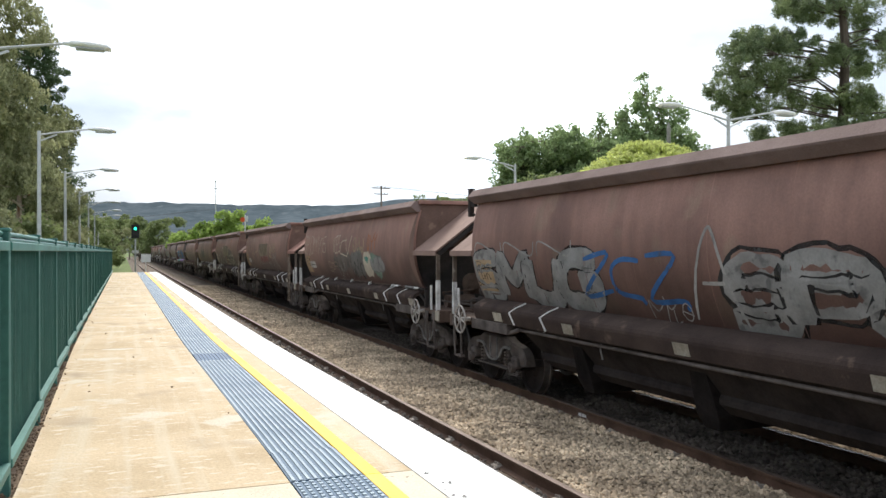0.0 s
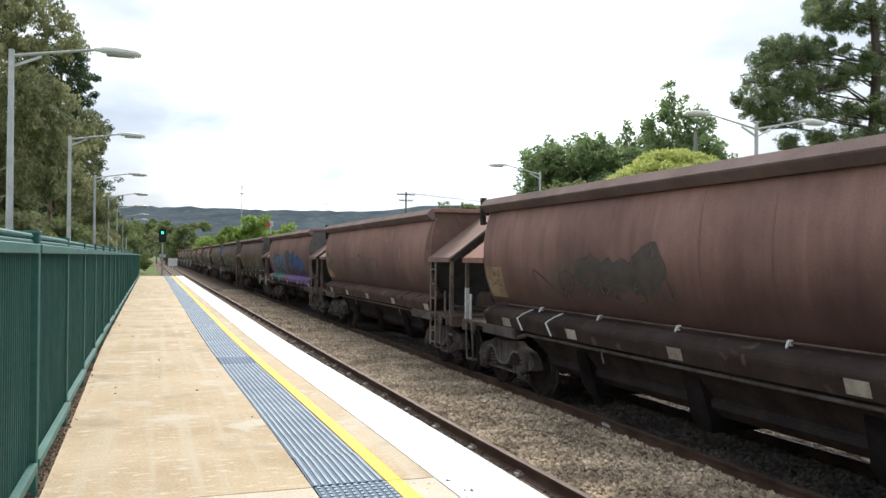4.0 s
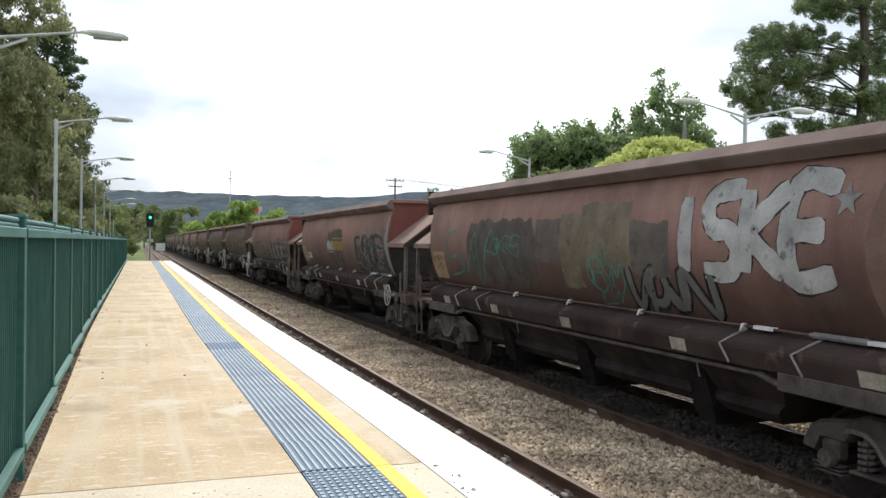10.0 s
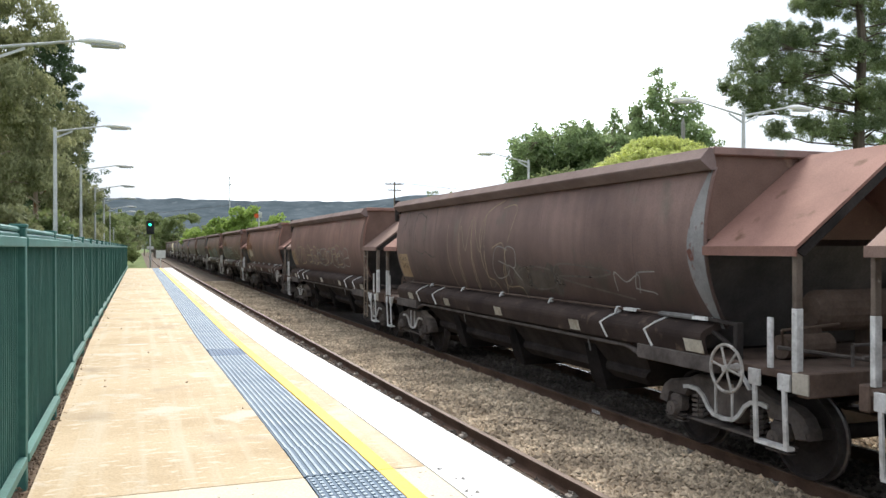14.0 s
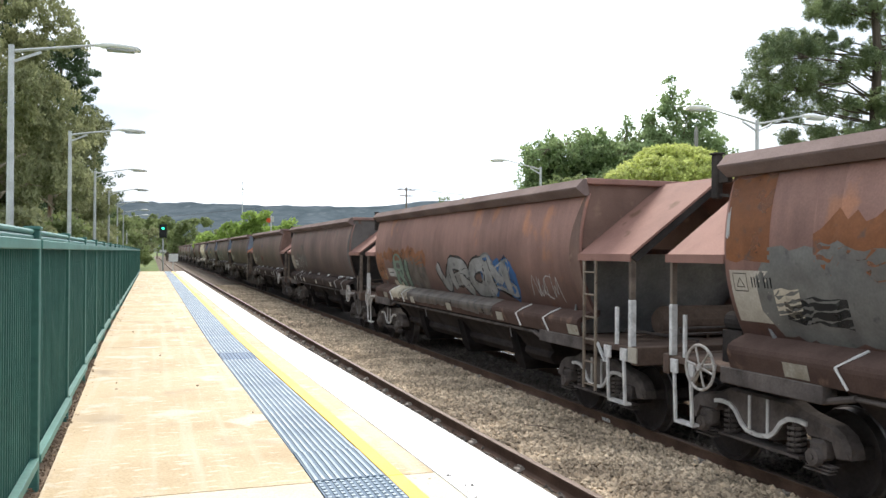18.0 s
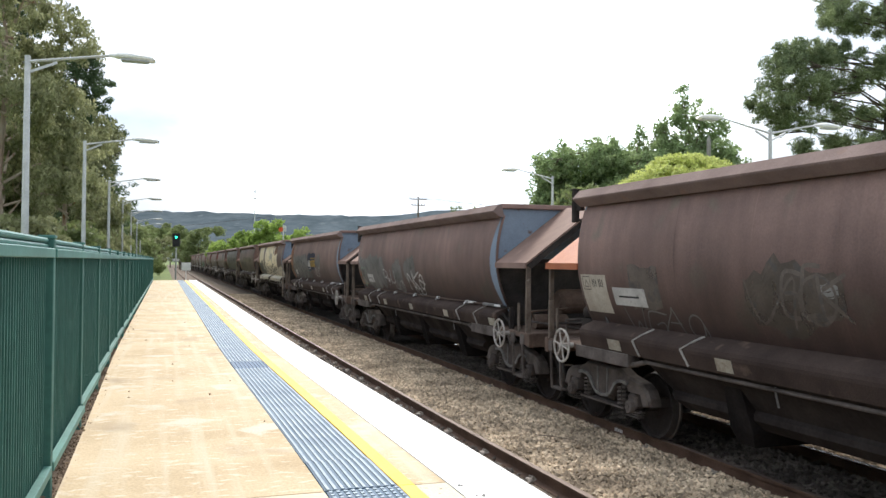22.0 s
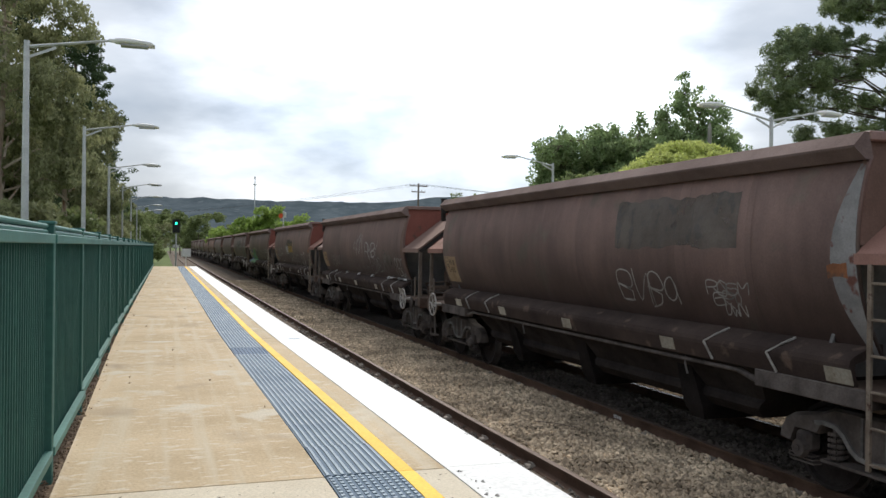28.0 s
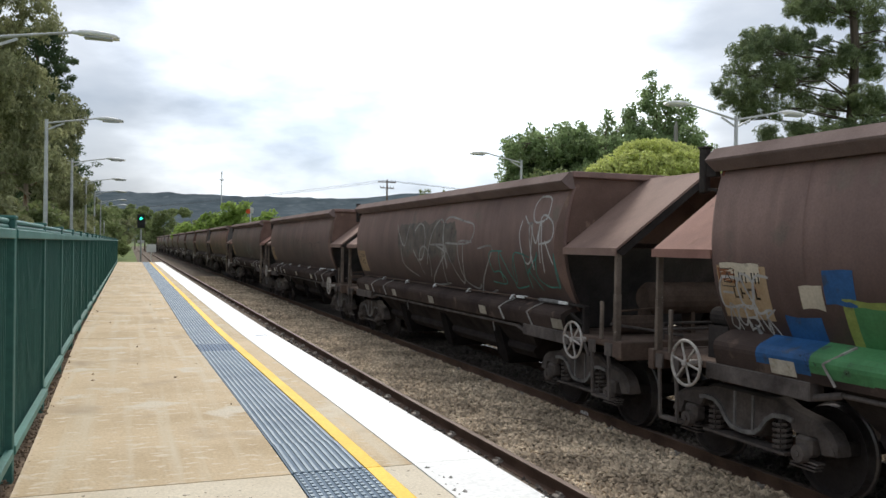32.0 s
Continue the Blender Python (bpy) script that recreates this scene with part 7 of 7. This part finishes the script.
        s.plate(0.09, 0.15, 0.16, 0.30)
        t(0.27, 0.36, 0.18, 0.36, "white", 3, 0.035)
        t(0.35, 0.43, 0.06, 0.25, "pale", 2, 0.035)
        t(0.48, 0.59, 0.10, 0.36, "white", 3, 0.05)
        t(0.53, 0.57, 0.05, 0.14, "white", 2, 0.03)
    elif i == 22:
        p(0.04, 0.42, 0.11, 0.65, "grey", 0.04)
        p(0.00, 0.07, 0.07, 0.93, "rust", 0.04)
        p(0.42, 0.59, 0.30, 0.68, "navy", 0.02)
        s.bars(0.43, 0.58, 0.37, 0.55, ("white", "yellow"))
        bb(0.16, 0.36, 0.07, 0.50, "grey", "black", 4, 0.17, 0.03)
        t(0.14, 0.38, 0.05, 0.25, "soot", "NN", 0.03)
        t(0.39, 0.47, 0.05, 0.27, "teal", "CATS", 0.024)
        p(0.59, 0.68, 0.36, 0.58, "grey", 0.05)
        t(0.56, 0.66, 0.16, 0.36, "white", 3, 0.025)
        s.plate(0.10, 0.16, 0.17, 0.28)
    elif i == 23:
        p(0.06, 0.25, 0.42, 0.99, "cream", 0.006)
        p(0.31, 0.45, -0.01, 0.99, "cream", 0.006)
        p(0.45, 0.56, 0.04, 0.99, "cream", 0.008)
        p(0.56, 0.65, 0.02, 0.99, "cream", 0.012)
        p(0.643, 0.67, -0.02, 0.72, "cream", 0.012)
        p(0.67, 0.80, -0.01, 0.96, "cream", 0.012)
        p(0.20, 0.31, 0.02, 0.49, "buff", 0.03)
        bb(0.05, 0.32, -0.02, 0.48, "grey", "black", 5, 0.13, 0.04)
        t(0.33, 0.49, -0.02, 0.30, "black", 4, 0.045)
        s.star(0.512, 0.17, 0.16, "black")
        t(0.55, 0.68, -0.00, 0.36, "black", 4, 0.065)
        t(0.68, 0.78, 0.06, 0.31, "black", 2, 0.06)
        p(0.60, 0.64, 0.25, 0.40, "grey", 0.05)
        t(0.32, 0.44, 0.29, 0.45, "faint", 3, 0.03)
        p(0.00, 0.07, 0.02, 0.56, "rust", 0.05)
        for a, c in ((0.36, 0.40), (0.47, 0.485), (0.58, 0.595), (0.70, 0.75), (0.88, 0.90)):
            t(a, c, 0.04, 0.96, "faint", "I", 0.03)
        p(0.30, 0.98, 0.03, 0.30, "buff", 0.04, 0.0045)
        p(0.50, 0.62, 0.50, 0.70, "buff", 0.05, 0.0045)
        p(0.70, 0.80, 0.70, 0.99, "rust", 0.03, 0.0045)
        s.sill(0.10, 0.48, "buff")
        s.sill(0.56, 0.94, "buff")
    elif i == 24:
        p(0.30, 0.85, 0.45, 0.66, "tan", 0.04)
        t(0.50, 0.85, 0.15, 0.4, "faint", 6, 0.03)
        p(0.0, 0.07, 0.15, 0.45, "orange", 0.04)
        p(0.15, 0.5, 0.1, 0.5, "dust", 0.06)
    elif i == 25:
        t(0.06, 0.18, 0.08, 0.28, "white", 4, 0.025)
        t(0.03, 0.09, 0.32, 0.42, "pale", 2, 0.02)
        p(0.20, 0.9, 0.25, 0.55, "dust", 0.06)
    elif i == 26:
        p(0.64, 0.79, 0.55, 0.90, "faint", 0.015)
        p(0.79, 0.86, 0.55, 0.90, "faint", 0.015)
        t(0.64, 0.76, 0.14, 0.36, "pale", 4, 0.022)
        t(0.81, 0.87, 0.25, 0.33, "pale", 4, 0.018)
        t(0.82, 0.86, 0.18, 0.26, "pale", 3, 0.018)
        t(0.83, 0.86, 0.12, 0.19, "pale", 3, 0.018)
        p(0.97, 0.991, 0.38, 0.46, "orange", 0.015)
    elif i == 27:
        t(0.14, 0.28, 0.16, 0.37, "pale", 5, 0.022)
        t(0.27, 0.39, 0.12, 0.34, "grey", 4, 0.022)
        t(0.38, 0.55, 0.07, 0.31, "grey", 6, 0.022)
        t(0.56, 0.64, 0.11, 0.30, "grey", 4, 0.024)
        t(0.49, 0.53, 0.47, 0.62, "white", 2, 0.02)
        t(0.53, 0.59, 0.40, 0.76, "white", 3, 0.024)
        p(0.81, 0.89, 0.24, 0.45, "faint", 0.03)
        t(0.63, 0.76, 0.35, 0.59, "white", 4, 0.03)
        t(0.67, 0.77, 0.12, 0.37, "pale", 5, 0.022)
        t(0.77, 0.84, 0.10, 0.31, "grey", 2, 0.03)
        t(0.81, 0.93, 0.22, 0.45, "faint", 4, 0.035)
        t(0.91, 0.98, 0.10, 0.34, "pale", 3, 0.032)
    elif i == 28:
        p(0.40, 0.58, 0.26, 0.72, "dust", 0.03)
        s.bars(0.39, 0.58, 0.37, 0.57, ("white", "yellow"))
        t(0.00, 0.36, 0.13, 0.48, "white", 5, 0.026)
        t(0.00, 0.34, -0.02, 0.33, "grey", 4, 0.02)
        t(0.48, 0.72, 0.02, 0.36, "pale", 8, 0.024)
        t(0.69, 0.79, 0.07, 0.30, "faint", 3, 0.03)
        t(0.77, 0.89, 0.01, 0.38, "white", 3, 0.04)
        t(0.90, 0.99, 0.02, 0.31, "pale", 4, 0.028)
        p(0.96, 0.99, 0.38, 0.46, "orange", 0.01)
    elif i == 29:
        bb(0.52, 0.76, -0.02, 0.39, "dust", "silver", 4, 0.07, 0.02)
        bb(0.77, 0.91, -0.02, 0.41, "dust", "white", 3, 0.11, 0.022)
        t(0.89, 0.99, 0.12, 0.38, "white", 4, 0.028)
        t(0.32, 0.48, 0.01, 0.39, "pale", 2, 0.03)
        p(0.01, 0.06, 0.33, 0.43, "buff", 0.01)
        p(0.007, 0.029, 0.32, 0.42, "rust", 0.01)
        t(0.01, 0.07, 0.18, 0.37, "white", 3, 0.03)
        t(0.01, 0.07, 0.05, 0.18, "white", 5, 0.022)
        p(0.103, 0.127, 0.20, 0.33, "buff", 0.01)
        p(0.129, 0.159, 0.23, 0.42, "blue", 0.01)
        p(0.08, 0.12, 0.00, 0.17, "blue", 0.012)
        p(0.145, 0.255, -0.02, 0.27, "lime", 0.008)
        p(0.225, 0.345, -0.02, 0.45, "lime", 0.008)
        p(0.155, 0.245, -0.02, 0.24, "green", 0.008, 0.005)
        p(0.235, 0.335, -0.02, 0.42, "green", 0.008, 0.005)
        p(0.25, 0.32, 0.10, 0.30, "teal", 0.008, 0.0065)
        p(0.35, 0.46, 0.0, 0.38, "soot", 0.02)
        s.sill(0.06, 0.12, "blue")
        s.sill(0.12, 0.38, "green")
    elif i == 30:
        p(0.32, 0.64, 0.38, 0.79, "faint", 0.03)
        t(0.30, 0.70, 0.28, 0.79, "pale", 4, 0.04)
        t(0.44, 0.78, 0.07, 0.50, "pale", 5, 0.04)
        t(0.91, 0.96, 0.75, 0.97, "white", "O", 0.035)
        t(0.88, 0.97, 0.36, 0.77, "white", 3, 0.035)
        t(0.77, 0.97, 0.16, 0.45, "teal", 5, 0.026)
    else:
        c = ("faint", "grey", "tan", "silver", "dust")
        for k in range(3):
            a = s.r.uniform(0.05, 0.6)
            t(a, a + s.r.uniform(0.15, 0.3), 0.1, s.r.uniform(0.4, 0.6), s.r.choice(c), 6, 0.03)


LAST = 46
WAGONS, AXLES = {}, []
proto = hopper_wagon()


def recoat(ob, m):
    ob.material_slots[0].link = 'OBJECT'
    ob.material_slots[0].material = m


for i in range(-1, LAST + 1):
    w = proto if i == -1 else copy_thing(proto, Matrix())
    WAGONS[i] = w
ROD = ("door_rod", "rod_bracket", "turnbuckle", "rod_fork", "rod_lever")
TINY = ("spring", "axle_box", "brake_bracket", "frame_rib", "spring_plank", "rod_bracket", "reflector", "hook", "pipe_bracket", "air_hose", "end_rail", "weld_seam", "corner_plate", "grab_post")
for i in range(37, LAST + 1):
    for ob in list(WAGONS[i].children_recursive):
        if ob.name.split(".")[0] in TINY:
            bpy.data.objects.remove(ob)
for i, w in WAGONS.items():
    rr = random.Random(500 + i)
    code = COATS.get(i) or rr.choice(("bbb10n", "dbr01n", "dbb10n", "bgb01n", "dub00n", "dbb11n"))
    # the operating rod lies on the side with the near brake wheel
    if code[3] == "0":
        for ob in w.children:
            if ob.name.split(".")[0] == "air_reservoir":
                ob.location.z -= 0.24
        for ob in [c for c in w.children if c.name.split(".")[0] in ROD]:
            bpy.data.objects.remove(ob)
    for ob in w.children:
        base = ob.name.split(".")[0]
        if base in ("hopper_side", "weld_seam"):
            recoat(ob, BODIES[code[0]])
        elif base == "side_rim":
            recoat(ob, RIM)
        elif base == "side_sill":
            recoat(ob, {"b": SILL, "d": SILL, "r": SILL_RED, "g": SILL}[code[0]])
        elif base in ("end_sheet", "end_rim", "end_wrap"):
            recoat(ob, BODIES[code[0]] if base == "end_rim" else PEELED if base == "end_wrap" and i in (10, 13, 26) else END_BROWN if base == "end_wrap" and code[1] == "r" else ENDS[code[1]])
        elif base == "slope_sheet" and i in (10, 15, 16, 17, 26, 27, 28, 29):
            recoat(ob, SLOPE_GREY)
        elif base in ("hood_plate", "hood_lip", "hood_ridge"):
            recoat(ob, HOODS[code[2]])
        elif base == "corner_plate" and code[5] == "n":
            recoat(ob, DECK)
        elif base == "step" and (code[5] == "n" or i < 9):
            recoat(ob, IRON)
        elif base == "step":
            recoat(ob, WHITE_STEEL)
        elif base in ("post_sleeve", "grab_post", "hook") and code[5] == "n":
            recoat(ob, (HOOK_WORN if i > 8 else BODIES[code[0]]) if base == "hook" else POST_TAN)
    if code[5] == "w" and i > 8:
        for ob in w.children_recursive:
            if ob.name.split(".")[0] in ("brake_bracket", "frame_rib"):
                recoat(ob, WHITE_STEEL)
    if code[3] == "1":
        put("handwheel", WHEEL_ME, w, pose(-1.60, -0.52, 1.09))
    else:
        put("ladder", LADDER_ME, w, pose(0, -0.08, 0))
    if code[4] == "1":
        put("handwheel", WHEEL_ME, w, pose(-1.60, LEN + 0.19, 1.11))
    number_panel(w, i in (2, 7, 16, 18, 19, 20), 900 + i)
    s = Side(700 + i)
    decorate(i, s)
    s.finish(w)
    if i == 12:
        for k in range(7):
            bm = B()
            u, y = 0.16 + 0.035 * (k % 3), -0.95 + 0.10 * k
            a = Vector((-1.46 + 1.3 * u, y, 2.245 + 0.97 * u)) + Vector((-0.006, 0, 0.008))
            b = Vector((-1.46 + 1.3 * (u + 0.16), y + 0.10 * (-1) ** k, 2.245 + 0.97 * (u + 0.16))) + Vector((-0.006, 0, 0.008))
            bar(bm, a, b, 0.07, 0.004)
            part("paint_smear", bm, PAINT["sky"], w, "blue paint smeared on the hood")
    tone = {"b": "brown", "d": "dark brown", "r": "red-brown", "g": "sooty grey-brown"}[code[0]]
    hues = [c for c in dict.fromkeys(c for layers in s.items for c in layers) if c not in ("dust", "faint", "black")][:2]
    tagged(w, "%s steel coal hopper wagon %s" % (tone, "with " + " and ".join(hues) + " graffiti" if hues else "with grimy plain sides"))


def run(t):
    """Metres that the train has run at t seconds."""
    return 13.599 * t - 0.02527 * t * t + 0.0001758 * t ** 3


def motions():
    for i, w in WAGONS.items():
        walk(w, [(t, pose(TRAIN_X, 15.61 + PITCH * i - run(t), RAIL)) for t in range(0, 33)])
        if i > 33:
            continue
        # wheels turn with the distance run while they come near and pass
        steps = [k / 30 for k in range(0, 961) if -3 < 15.61 + PITCH * i - run(k / 30) < 26]
        if not steps:
            continue
        grid_t = ([0.0] if steps[0] > 0 else []) + steps + ([32.0] if steps[-1] < 32 else [])
        d0 = run(steps[0])
        for bog in w.children:
            if bog.name.split(".")[0] != "bogie":
                continue
            for axle in bog.children:
                if axle.name.split(".")[0] == "wheelset":
                    at = axle.location.copy()
                    walk(axle, [(t, pose(*at, math.degrees((min(max(run(t), d0), run(steps[-1])) - d0) / 0.42))) for t in grid_t])


motions()
